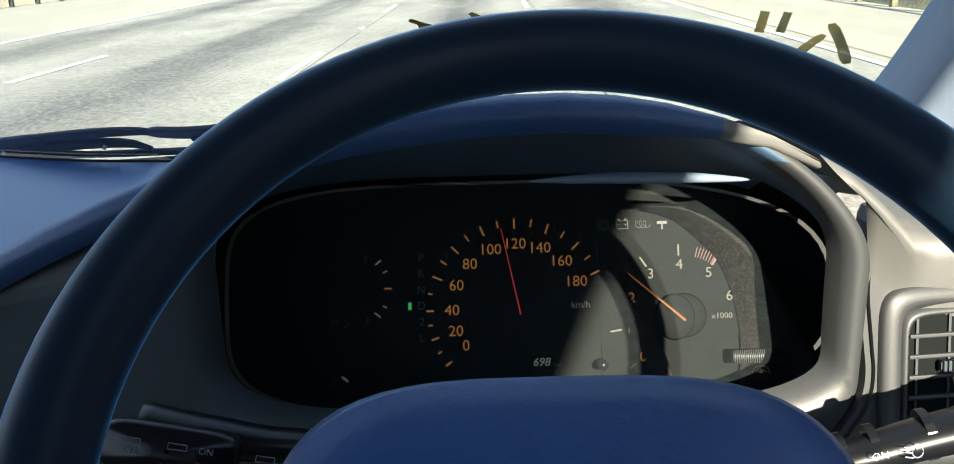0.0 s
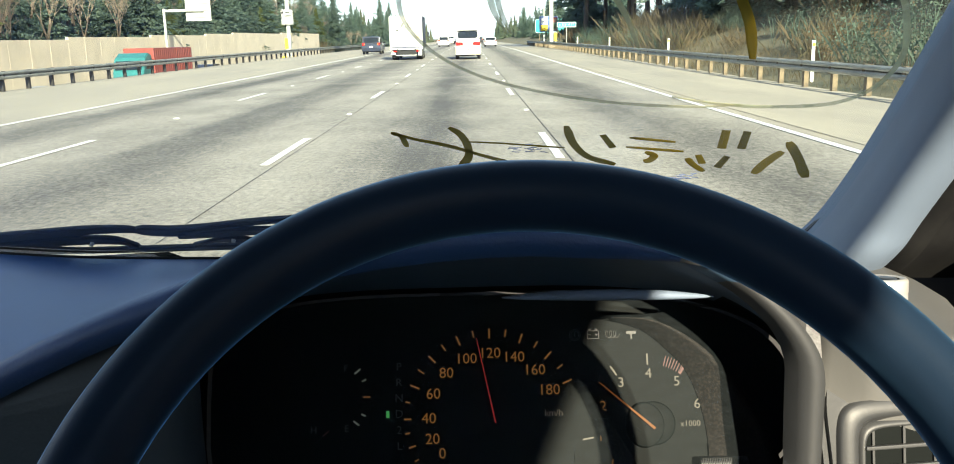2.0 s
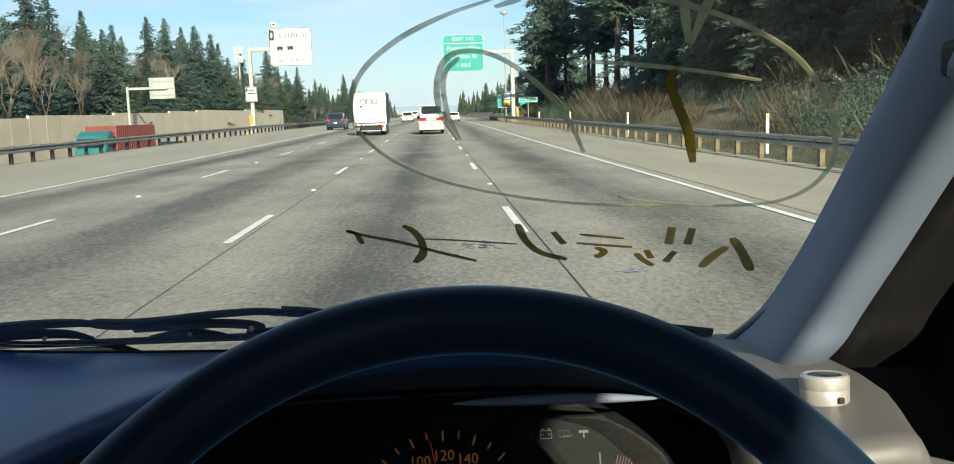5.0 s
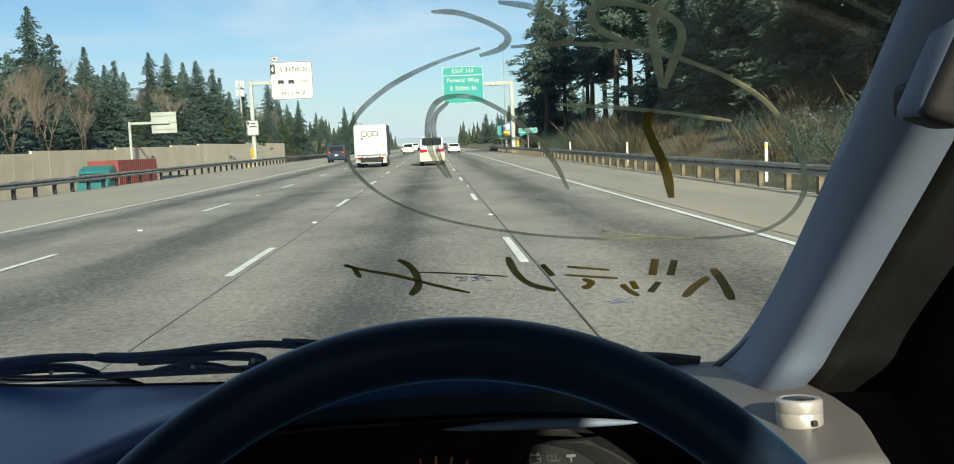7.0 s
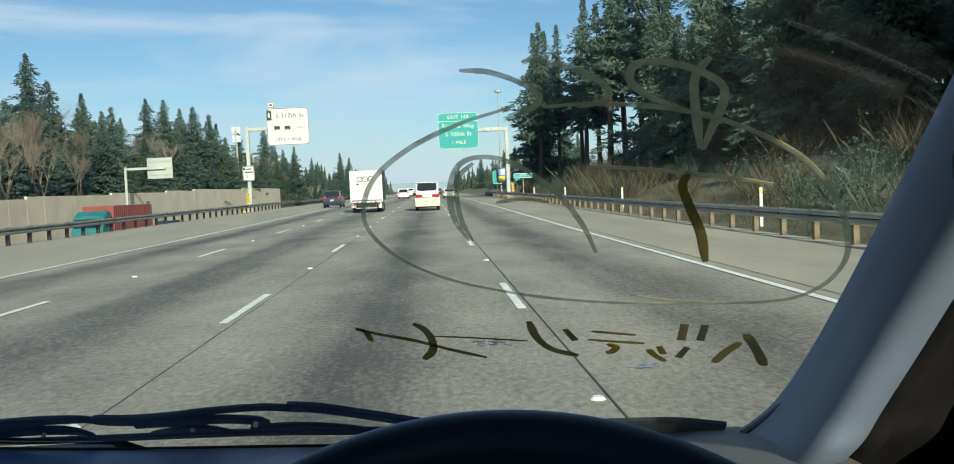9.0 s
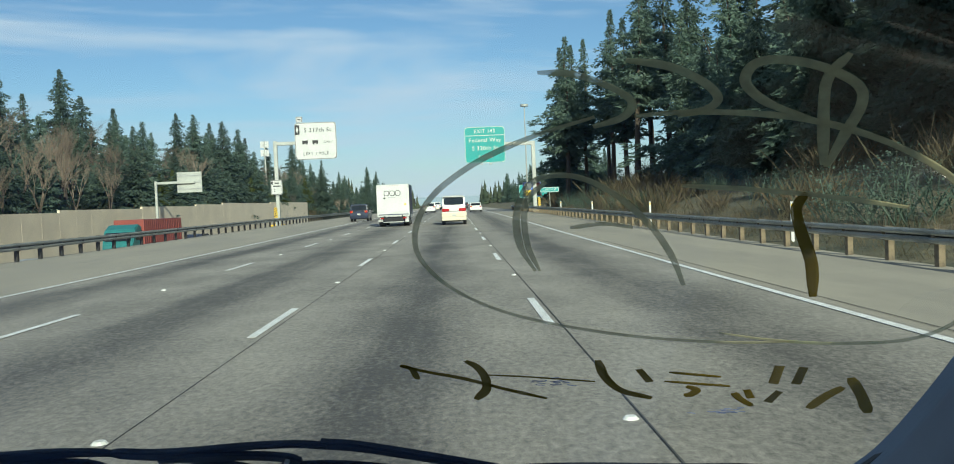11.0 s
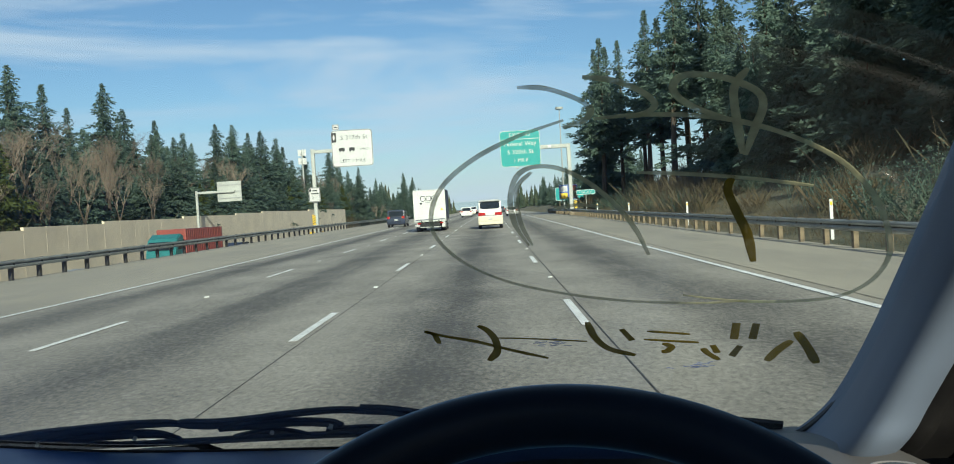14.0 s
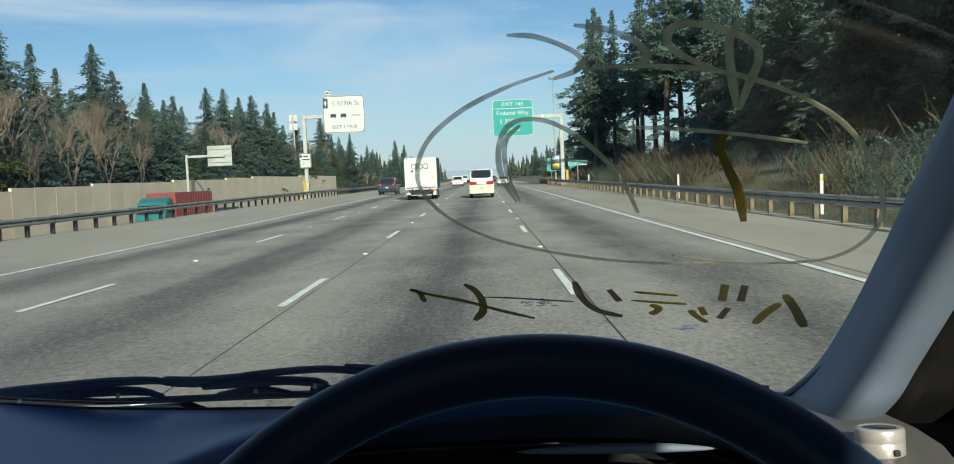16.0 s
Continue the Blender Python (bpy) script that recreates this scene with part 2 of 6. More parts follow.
M = {
    "road": road_mat(),
    "shoulder": surf("tan_shoulder_concrete", (0.37, 0.33, 0.26), (0.28, 0.255, 0.21), 0.5, 0.85, bump=0.3, bump_scale=30, stretch=(1, 0.2, 1)),
    "ground": surf("dry_grass_ground", (0.17, 0.140, 0.080), (0.058, 0.066, 0.042), 0.14, 0.95, bump=0.7, bump_scale=2.5),
    "paint": surf("road_paint", (0.88, 0.87, 0.84), (0.66, 0.65, 0.62), 3.0, 0.6, stain=0.5),
    "joint": surf("joint_tar", (0.055, 0.052, 0.048), (0.09, 0.085, 0.078), 3.0, 0.8),
    "steel": surf("galvanised_steel", (0.50, 0.51, 0.49), (0.36, 0.37, 0.35), 2.2, 0.5, 0.25, 0.15, 30),
    "rubber": surf("black_rubber", (0.007, 0.007, 0.008), (0.011, 0.011, 0.011), 20, 0.8, spec=0.15),
    # median rail posts: colour darkened for the shadow they stand in
    "dark_post": surf("dark_weathered_post", (0.05, 0.045, 0.04), (0.03, 0.028, 0.026), 5, 0.9, bump=0.4, bump_scale=40),
    "box_side": surf("navy_box_side", (0.05, 0.05, 0.11), (0.04, 0.04, 0.09), 1.5, 0.4),
    "print_stalk": surf("grey_stalk_print", (0.20, 0.22, 0.25), None, 10, 0.6),
    "rust_post": surf("weathered_wood_post", (0.20, 0.155, 0.10), (0.10, 0.08, 0.055), 5, 0.9, bump=0.4, bump_scale=40),
    "wall": surf("noise_wall_concrete", (0.72, 0.61, 0.46), (0.60, 0.51, 0.39), 0.35, 0.85, bump=0.4, bump_scale=12),
    "bark": surf("conifer_bark", (0.10, 0.075, 0.055), (0.05, 0.04, 0.03), 3, 0.95, bump=0.6, bump_scale=12, stretch=(1, 1, 0.2)),
    "needles": surf("conifer_needles", (0.096, 0.146, 0.116), (0.146, 0.192, 0.146), 0.9, 0.75, rand=0.28, spec=0.25),
    "needles_lime": surf("cedar_needles", (0.115, 0.135, 0.040), (0.07, 0.09, 0.03), 0.9, 0.75, rand=0.3, spec=0.25),
    "twigs": surf("bare_twigs", (0.22, 0.17, 0.13), (0.14, 0.11, 0.085), 1.5, 0.9, rand=0.25),
    "brush": surf("winter_brush", (0.17, 0.130, 0.080), (0.075, 0.074, 0.044), 0.25, 0.95),
    "far_wood": surf("far_woods", (0.028, 0.045, 0.026), (0.06, 0.066, 0.035), 0.04, 0.9),
    # distance haze is put into this pale blue
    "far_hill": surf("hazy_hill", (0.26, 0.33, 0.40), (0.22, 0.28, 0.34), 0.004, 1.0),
    "white": surf("white_paint", (0.62, 0.62, 0.61), (0.54, 0.54, 0.53), 1.2, 0.35, stain=0.15),
    "cream": surf("cream_paint", (0.66, 0.60, 0.46), (0.58, 0.52, 0.40), 1.5, 0.35),
    "navy": surf("dark_blue_paint", (0.018, 0.025, 0.05), (0.012, 0.016, 0.03), 2.0, 0.25, coat=0.6),
    "silver": surf("silver_paint", (0.45, 0.46, 0.47), (0.38, 0.39, 0.40), 2.0, 0.3, 0.4),
    "tyre": surf("tyre_rubber", (0.02, 0.02, 0.02), (0.032, 0.031, 0.03), 8, 0.85),
    "black_plastic": surf("black_plastic", (0.018, 0.018, 0.019), (0.026, 0.026, 0.027), 20, 0.6, bump=0.1, bump_scale=300, spec=0.25),
    "dark_glass": surf("dark_window_glass", (0.012, 0.015, 0.018), (0.02, 0.024, 0.028), 1, 0.06),
    "red_lens": surf("red_lamp_lens", (0.42, 0.015, 0.012), (0.30, 0.01, 0.01), 14, 0.2),
    "amber_lens": surf("amber_lamp_lens", (0.7, 0.25, 0.02), None, 14, 0.2),
    "sign_green": surf("sign_green", (0.0, 0.27, 0.26), (0.0, 0.245, 0.235), 1.5, 0.4),
    "sign_white": surf("sign_white", (0.56, 0.56, 0.55), (0.50, 0.50, 0.49), 1.5, 0.4),
    "sign_black": surf("sign_black", (0.02, 0.02, 0.02), None, 2, 0.5),
    "sign_yellow": surf("sign_yellow", (0.75, 0.50, 0.02), (0.68, 0.44, 0.02), 2, 0.45),
    "sign_blue": surf("sign_blue", (0.02, 0.10, 0.42), (0.02, 0.08, 0.36), 2, 0.45),
    "red_paint": surf("red_container_paint", (0.26, 0.055, 0.04), (0.20, 0.045, 0.035), 1.2, 0.5),
    "teal_paint": surf("teal_cab_paint", (0.03, 0.17, 0.17), (0.025, 0.13, 0.13), 2, 0.3, coat=0.5),
    "pole": surf("grey_sign_pole", (0.42, 0.43, 0.40), (0.33, 0.34, 0.32), 0.8, 0.55, 0.1),
    # cabin
    "dash": surf("dashboard_grain_plastic", (0.019, 0.058, 0.165), (0.017, 0.051, 0.142), 6, 0.45, bump=0.25, bump_scale=420),
    "fascia": surf("grey_fascia_plastic", (0.036, 0.038, 0.041), (0.033, 0.035, 0.038), 5, 0.5, bump=0.06, bump_scale=420),
    "shelf": surf("grey_shelf_plastic", (0.105, 0.105, 0.103), (0.095, 0.095, 0.093), 5, 0.5, bump=0.06, bump_scale=420),
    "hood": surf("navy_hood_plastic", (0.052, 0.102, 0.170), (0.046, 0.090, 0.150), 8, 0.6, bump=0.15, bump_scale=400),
    "pillar": surf("grey_pillar_trim", (0.130, 0.170, 0.236), (0.121, 0.159, 0.221), 5, 0.7, bump=0.10, bump_scale=700),
    "wheel": surf("worn_steering_vinyl", (0.011, 0.027, 0.060), (0.009, 0.023, 0.051), 9, 0.40, bump=0.04, bump_scale=500, spec=0.5),
    "grip": surf("dark_rim_vinyl", (0.0085, 0.0185, 0.036), (0.0072, 0.0160, 0.031), 9, 0.42, bump=0.04, bump_scale=500, spec=0.16),
    "pad": surf("airbag_cover_vinyl", (0.024, 0.068, 0.205), (0.020, 0.057, 0.17), 14, 0.42, bump=0.22, bump_scale=330),
    "stalk": surf("stalk_plastic", (0.005, 0.006, 0.008), (0.008, 0.008, 0.010), 10, 0.28, spec=0.3),
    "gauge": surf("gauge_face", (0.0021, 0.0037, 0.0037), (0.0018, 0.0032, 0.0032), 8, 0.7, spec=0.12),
    "gauge_rim": surf("dusty_gauge_surround", (0.0050, 0.0044, 0.0040), (0.030, 0.025, 0.021), 520, 0.7, mid=0.60, spec=0.15),
    "bezel": surf("dark_bezel_plastic", (0.021, 0.031, 0.039), (0.024, 0.036, 0.044), 10, 0.55, bump=0.15, bump_scale=400),
    "print_orange": surf("lit_orange_print", (0.12, 0.075, 0.032), None, 10, 0.6, spec=0.08, emit=(1.0, 0.42, 0.10), power=0.040),
    "print_white": surf("white_print", (0.105, 0.103, 0.092), None, 10, 0.6, spec=0.08, emit=(1.0, 0.75, 0.45), power=0.012),
    "print_dim": surf("unlit_grey_print", (0.040, 0.042, 0.040), None, 10, 0.6),
    "print_lcd": surf("odometer_digits", (0.35, 0.36, 0.28), None, 10, 0.5, emit=(0.8, 0.8, 0.5), power=0.025),
    "needle": surf("red_needle", (0.65, 0.03, 0.02), None, 10, 0.5, emit=(1.0, 0.05, 0.03), power=0.05),
    "needle_orange": surf("orange_needle", (0.085, 0.034, 0.008), None, 10, 0.5, spec=0.08, emit=(1.0, 0.3, 0.05), power=0.04),
    "green_lamp": surf("green_gear_lamp", (0.1, 0.5, 0.1), None, 10, 0.5, emit=(0.15, 1.0, 0.2), power=0.05),
    "red_zone": surf("red_zone_print", (0.07, 0.012, 0.010), None, 10, 0.6),
    "marker": ink_mat("olive_marker_ink", (0.125, 0.094, 0.012), 0.05),
    "marker_grey": ink_mat("thin_marker_ink", (0.44, 0.44, 0.27), 0.26),
    "smudge": ink_mat("dried_water_smudge", (0.20, 0.26, 0.46), 0.32),
    "wiper": surf("wiper_black", (0.010, 0.012, 0.018), (0.016, 0.019, 0.027), 9, 0.6, spec=0.2),
    "alu": surf("brushed_aluminium", (0.54, 0.53, 0.51), (0.47, 0.46, 0.45), 30, 0.33, 0.50, 0.05, 200),
    "liner": surf("headliner_cloth", (0.17, 0.18, 0.20), (0.14, 0.15, 0.17), 12, 0.95),
    "door_dark": surf("dark_door_trim", (0.018, 0.018, 0.019), (0.024, 0.024, 0.025), 8, 0.7, bump=0.2, bump_scale=300),
    "windscreen": glass_mat("windscreen_glass"),
    "pane_out": clear_mat("pane_outer_face", (0.98, 0.99, 0.99)),
    "privacy": glass_mat("tinted_rear_glass", (0.62, 0.66, 0.66)),
    "lens": dust_film("dusty_gauge_lens", (0.75, 0.92, 1.0), 0.0045),
}



def let_through(m, share):
    """Thin foliage: part of the light passes through to the far side."""
    nt = m.node_tree
    b, o = nt.nodes["Principled BSDF"], nt.nodes["Material Output"]
    t, mx = nt.nodes.new("ShaderNodeBsdfTranslucent"), nt.nodes.new("ShaderNodeMixShader")
    mx.inputs[0].default_value = share
    src = b.inputs["Base Color"].links[0].from_socket
    nt.links.new(src, t.inputs["Color"])
    nt.links.new(b.outputs[0], mx.inputs[1])
    nt.links.new(t.outputs[0], mx.inputs[2])
    nt.links.new(mx.outputs[0], o.inputs["Surface"])


for k in ("needles", "needles_lime", "brush"):
    let_through(M[k], 0.45)

rim_skin = M["grip"].node_tree.nodes["Principled BSDF"]      # blue sheen imitates the sky's highlight along the rim's edge
rim_skin.inputs["Sheen Weight"].default_value = 0.75
rim_skin.inputs["Sheen Roughness"].default_value = 0.30
rim_skin.inputs["Sheen Tint"].default_value = (0.20, 0.55, 1.0, 1)

# ---------------------------------------------------------------- mesh helpers


def part(name, bm, material, parent=None, label="", smooth=False):
    """Links a bmesh as one mesh object under a thing or a part."""
    me = bpy.data.meshes.new(name)
    if smooth:
        for f in bm.faces:
            f.smooth = True
    bm.to_mesh(me)
    bm.free()
    me.materials.append(material)
    ob = new(name, me)
    ob.parent = parent
    if label:
        tagged(ob, label)
    return ob


def thing(name, label, category, group="", kind="", at=(0, 0, 0), rz=0.0):
    ob = new(name)
    ob.matrix_basis = pose(*at, 0, 0, rz)
    return tagged(ob, label, category, group, kind)


def add_box(bm, c, s, m=None, bevel=0.0):
    """A box of size s round c, turned by the matrix m, with bevelled edges."""
    r = bmesh.ops.create_cube(bm, size=1.0, matrix=Matrix.Translation(c) @ (m or Matrix()) @ Matrix.Diagonal((*s, 1)))
    if bevel:
        es = list({e for v in r["verts"] for e in v.link_edges})
        bmesh.ops.bevel(bm, geom=es, offset=bevel, segments=2, affect="EDGES", profile=0.5)
    return bm


def box(c, s, m=None, bevel=0.0):
    return add_box(bmesh.new(), c, s, m, bevel)


def add_rod(bm, p, q, r0, r1=None, seg=10, caps=True):
    p, q = Vector(p), Vector(q)
    turn = (q - p).to_track_quat("Z", "Y").to_matrix().to_4x4()
    bmesh.ops.create_cone(bm, cap_ends=caps, segments=seg, radius1=r0, radius2=r0 if r1 is None else r1, depth=(q - p).length,
                          matrix=Matrix.Translation((p + q) / 2) @ turn)
    return bm


def rod(p, q, r0, r1=None, seg=10):
    return add_rod(bmesh.new(), p, q, r0, r1, seg)


def loft(rows, close_u=False, close_v=False, bm=None):
    """A skin over rows of points (all rows alike in length)."""
    bm = bm or bmesh.new()
    vs = [[bm.verts.new(p) for p in row] for row in rows]
    n, k = len(vs), len(vs[0])
    for i in range(n if close_v else n - 1):
        for j in range(k if close_u else k - 1):
            a, b = vs[i], vs[(i + 1) % n]
            bm.faces.new((a[j], a[(j + 1) % k], b[(j + 1) % k], b[j]))
    return bm


def smooth_path(pts, n=6):
    """Catmull-Rom through the points."""
    pts = [Vector(p) for p in pts]
    if len(pts) < 3:
        return pts
    full = [2 * pts[0] - pts[1], *pts, 2 * pts[-1] - pts[-2]]
    out = []
    for i in range(1, len(full) - 2):
        a, b, c, d = full[i - 1:i + 3]
        for k in range(n):
            t = k / n
            out.append(0.5 * (2 * b + (c - a) * t + (2 * a - 5 * b + 4 * c - d) * t * t + (3 * b - a - 3 * c + d) * t ** 3))
    return out + [pts[-1]]


def tube(pts, r, seg=8, up=(0, 0, 1), flat=1.0, r_end=None):
    """A tube along a path; flat squeezes it along up."""
    pts = [Vector(p) for p in pts]
    rows = []
    for i, p in enumerate(pts):
        d = (pts[min(i + 1, len(pts) - 1)] - pts[max(i - 1, 0)]).normalized()
        s = d.cross(Vector(up)).normalized()
        u = s.cross(d)
        rr = r if r_end is None else r + (r_end - r) * i / (len(pts) - 1)
        rows.append([p + rr * (math.cos(a) * s + flat * math.sin(a) * u) for a in (2 * math.pi * k / seg for k in range(seg))])
    bm = loft(rows, close_u=True)
    bm.verts.ensure_lookup_table()
    bm.faces.new(bm.verts[:seg][::-1])
    bm.faces.new(bm.verts[-seg:])
    return bm


def plate(outline, depth, m, bevel=0.0):
    """A flat outline in x, y, given depth downwards in z, set into place by m."""
    bm = bmesh.new()
    top = [bm.verts.new(m @ Vector((x, y, 0))) for x, y in outline]
    low = [bm.verts.new(m @ Vector((x, y, -depth))) for x, y in outline]
    bm.faces.new(top)
    bm.faces.new(low[::-1])
    n = len(top)
    for i in range(n):
        bm.faces.new((top[i], low[i], low[(i + 1) % n], top[(i + 1) % n]))
    bmesh.ops.recalc_face_normals(bm, faces=bm.faces)
    if bevel:
        bmesh.ops.bevel(bm, geom=[e for e in bm.edges if any(len(f.verts) > 4 for f in e.link_faces)], offset=bevel, segments=2, affect="EDGES")
    return bm


def super_outline(w, h, n=3.0, count=48, cx=0.0, cy=0.0):
    out = []
    for k in range(count):
        a = 2 * math.pi * k / count
        c, s = math.cos(a), math.sin(a)
        out.append((cx + w * math.copysign(abs(c) ** (2 / n), c), cy + h * math.copysign(abs(s) ** (2 / n), s)))
    return out


def text_bm(body, size, m, depth=0.0003, shear=0.0, align="CENTER", space=1.0):
    """Raised lettering as a bmesh: the letters' middle at m's origin, in m's xy plane."""
    cu = bpy.data.curves.new("lettering", "FONT")
    cu.body, cu.size, cu.extrude, cu.shear, cu.resolution_u = body, size, depth, shear, 3
    cu.align_x, cu.align_y, cu.space_character = align, "CENTER", space
    ob = bpy.data.objects.new("lettering", cu)
    me = bpy.data.meshes.new_from_object(ob)
    bm = bmesh.new()
    bm.from_mesh(me)
    bm.transform(m)
    bpy.data.objects.remove(ob)
    bpy.data.curves.remove(cu)
    bpy.data.meshes.remove(me)
    return bm


def frame_of(o, u, v):
    """A matrix with origin o, x along u, y along v."""
    u, v = Vector(u).normalized(), Vector(v).normalized()
    n = u.cross(v)
    return Matrix.Translation(o) @ Matrix((u, v, n)).transposed().to_4x4()


def sstep(a, b, x):
    t = min(1, max(0, (x - a) / (b - a)))
    return t * t * (3 - 2 * t)


def rise(y):
    """The road climbs a little ahead."""
    return 0.3 * (1 - math.exp(-(max(y, 0.0) / 70) ** 2))


rnd = random.Random(7)

# ---------------------------------------------------------------- ground and road
YS = [-120, -60, -30, -15, 0] + [5 * k for k in range(1, 31)] + [160, 180, 200, 230, 270, 320, 400, 500, 700, 1000]


def strip(x0, x1, dz, ys=YS, nx=2, thick=0.0):
    """A long strip of carriageway that follows the rise."""
    rows = [[(x0 + (x1 - x0) * k / (nx - 1), y, rise(y) + dz) for k in range(nx)] for y in ys]
    return loft(rows)


def bank(x, y):
    """The lie of the land beside the carriageway."""
    if x < -17:
        z = -0.1 - 2.4 * min(1, (-17 - x) / 2.5)
        if x < -37:
            z += min(4.0, (-37 - x) * 0.5)
        if x < -60:
            z += min(8, (-60 - x) * 0.02)
    elif x > 9.2:
        k = 1 - 0.72 * min(1, max(0, (y - 112) / 35))
        z = -0.1 + k * (min(0.9, (x - 9.2) * 0.12) + min(5.0, max(0, x - 15) * 0.28) + min(8, max(0, x - 30) * 0.05))
        z += 0.25 * noise.noise(Vector((x * 0.25, y * 0.25, 0))) * min(1, (x - 9.2) / 4)
    else:
        z = -0.14
    return z + rise(y)


gx = [-3000, -900, -300, -150, -90, -70, -60, -50, -45, -40, -37, -30, -19.5, -17, -14, -8, 0, 6, 9.2, 10.5, 12, 14, 16.5, 19, 22, 26, 30, 36, 45, 60, 90, 200, 700, 3000]
gy = [-1500, -400, -120, -60, -30, -10, 0] + [6 * k for k in range(1, 34)] + [220, 260, 320, 420, 600, 1000, 1800, 4000]
ground = part("ground", loft([[(x, y, bank(x, y)) for x in gx] for y in gy]), M["ground"], smooth=True)
tagged(ground, "brown winter grass and earth beside a highway", "ground", kind="structure")

road = part("road", strip(-9.6, 5.05, 0.0, nx=8), M["road"])
tagged(road, "worn grey concrete highway carriageway with dark wheel smears", "road", kind="structure")
for nm, x0, x1 in (("shoulder_left", -16.9, -9.6), ("shoulder_right", 5.05, 9.2)):
    tagged(part(nm, strip(x0, x1, -0.004, nx=4), M["shoulder"]), "pale tan paved highway shoulder", "road shoulder", kind="structure")
onc = part("road_oncoming", strip(-35.5, -19.6, -2.42, nx=4), M["road"])
tagged(onc, "lower oncoming carriageway of grey concrete", "road", kind="structure")


def paint_strip(x, y0, y1, w, parent, name, mat, dz=0.008, end=0.0):
    n = max(2, int((y1 - y0) / 10) + 2)
    ys = [y0 + (y1 - y0) * k / (n - 1) for k in range(n)]
    bm = loft([[(x - w / 2, y, rise(y) + dz), (x + w / 2, y, rise(y) + dz)] for y in ys])
    for f in bm.faces:
        f.normal_update()
        if f.normal.z < 0:
            f.normal_flip()
    r = bmesh.ops.extrude_face_region(bm, geom=bm.faces[:])
    bmesh.ops.translate(bm, verts=[v for v in r["geom"] if isinstance(v, bmesh.types.BMVert)], vec=(0, 0, 0.004))
    return part(name, bm, mat, parent)


for x in (LANES[0], LANES[4]):
    paint_strip(x, -40, 700, 0.13, road, "edge_line", M["paint"])
for x in LANES[1:4]:
    for k in range(-3, 22):
        y = 12.6 + 12.3 * k + (0.5 if x < -3 else 0.0)
        paint_strip(x - 0.03 + rnd.uniform(-0.02, 0.02), y - 1.5, y + 1.5, 0.115, road, "lane_dash", M["paint"])
    for k in range(-1, 12):
        y = 18.6 + 12.3 * k
        bm = bmesh.new()
        bmesh.ops.create_cone(bm, cap_ends=True, segments=10, radius1=0.06, radius2=0.04, depth=0.022,
                              matrix=Matrix.Translation((x + 0.02, y, rise(y) + 0.011)))
        part("road_stud", bm, M["paint"], road)
for x, w in ((LANES[2] + 0.10, 0.005), (LANES[3] + 0.11, 0.014), (LANES[4] + 0.35, 0.014)):
    paint_strip(x, -40, 240, w, road, "joint_seal", M["joint"], dz=0.005)


def guardrail(name, x, y0, y1, side, label, post_mat, zoff=0.0):
    """W-beam rail on blocks and posts; side: +1 the traffic lies at +x of it."""
    g = thing(name, label, "guardrail")
    prof = [(0.0, 0.43), (0.045, 0.47), (0.05, 0.51), (0.0, 0.555), (0.0, 0.585), (0.05, 0.63), (0.045, 0.67), (0.0, 0.71)]
    ys = [y0 + (y1 - y0) * k / 60 for k in range(61)]
    rows = [[(x + side * (0.06 + px), y, rise(y) + zoff + pz) for px, pz in prof] for y in ys]
    bm = loft(rows)
    bmesh.ops.solidify(bm, geom=bm.faces[:], thickness=0.004)
    part("rail_beam", bm, M["steel"], g)
    n = int((y1 - y0) / 1.9)
    first = None
    for k in range(n + 1):
        y = y0 + 1.9 * k
        if first is None:
            first = part("post", box((0, 0, 0.22), (0.13, 0.16, 0.98), bevel=0.008), post_mat, g)
            first.location = (x - side * 0.06, y, rise(y) + zoff)
            blk = part("block", box((side * 0.09, 0, 0.57), (0.08, 0.14, 0.3), bevel=0.006), post_mat, g)
            blk.location = first.location
        else:
            for src in (first, blk):
                o = new(src.name.split(".")[0], src.data)
                o.parent, o.location = g, (x - side * 0.06, y, rise(y) + zoff)
    return g


guardrail("guardrail", -16.6, -6, 178, 1, "galvanised steel guardrail along the paved median shoulder", M["dark_post"])
guardrail("guardrail", 9.0, 5, 140, -1, "galvanised steel guardrail along the outer shoulder on wooden posts", M["rust_post"])

# stepped concrete noise wall beyond the oncoming lanes: long runs of level panels with a few steps
wall = thing("noise_wall", "stepped tan concrete noise wall beyond the oncoming lanes", "wall", kind="structure")
for k in range(56):
    y = 20 + 3.66 * k
    run = (0, 0, 0, 0, 1, 1, 1, 2, 2, 3, 3, 3, 4, 4, 4, 5, 5, 6, 6, 6, 6, 6, 7, 7, 7, 7, 7, 7)[k // 2]
    top = 1.60 + 0.24 * run + rise(y)
    part("wall_panel", box((-37.4, y, (top - 2.8) / 2), (0.25, 3.655, top + 2.8), bevel=0.008), M["wall"], wall)
    part("wall_post", box((-37.36, y + 1.83, (top - 2.8) / 2 - 0.01), (0.19, 0.22, top + 2.76), bevel=0.01), M["wall"], wall)

# ---------------------------------------------------------------- trees


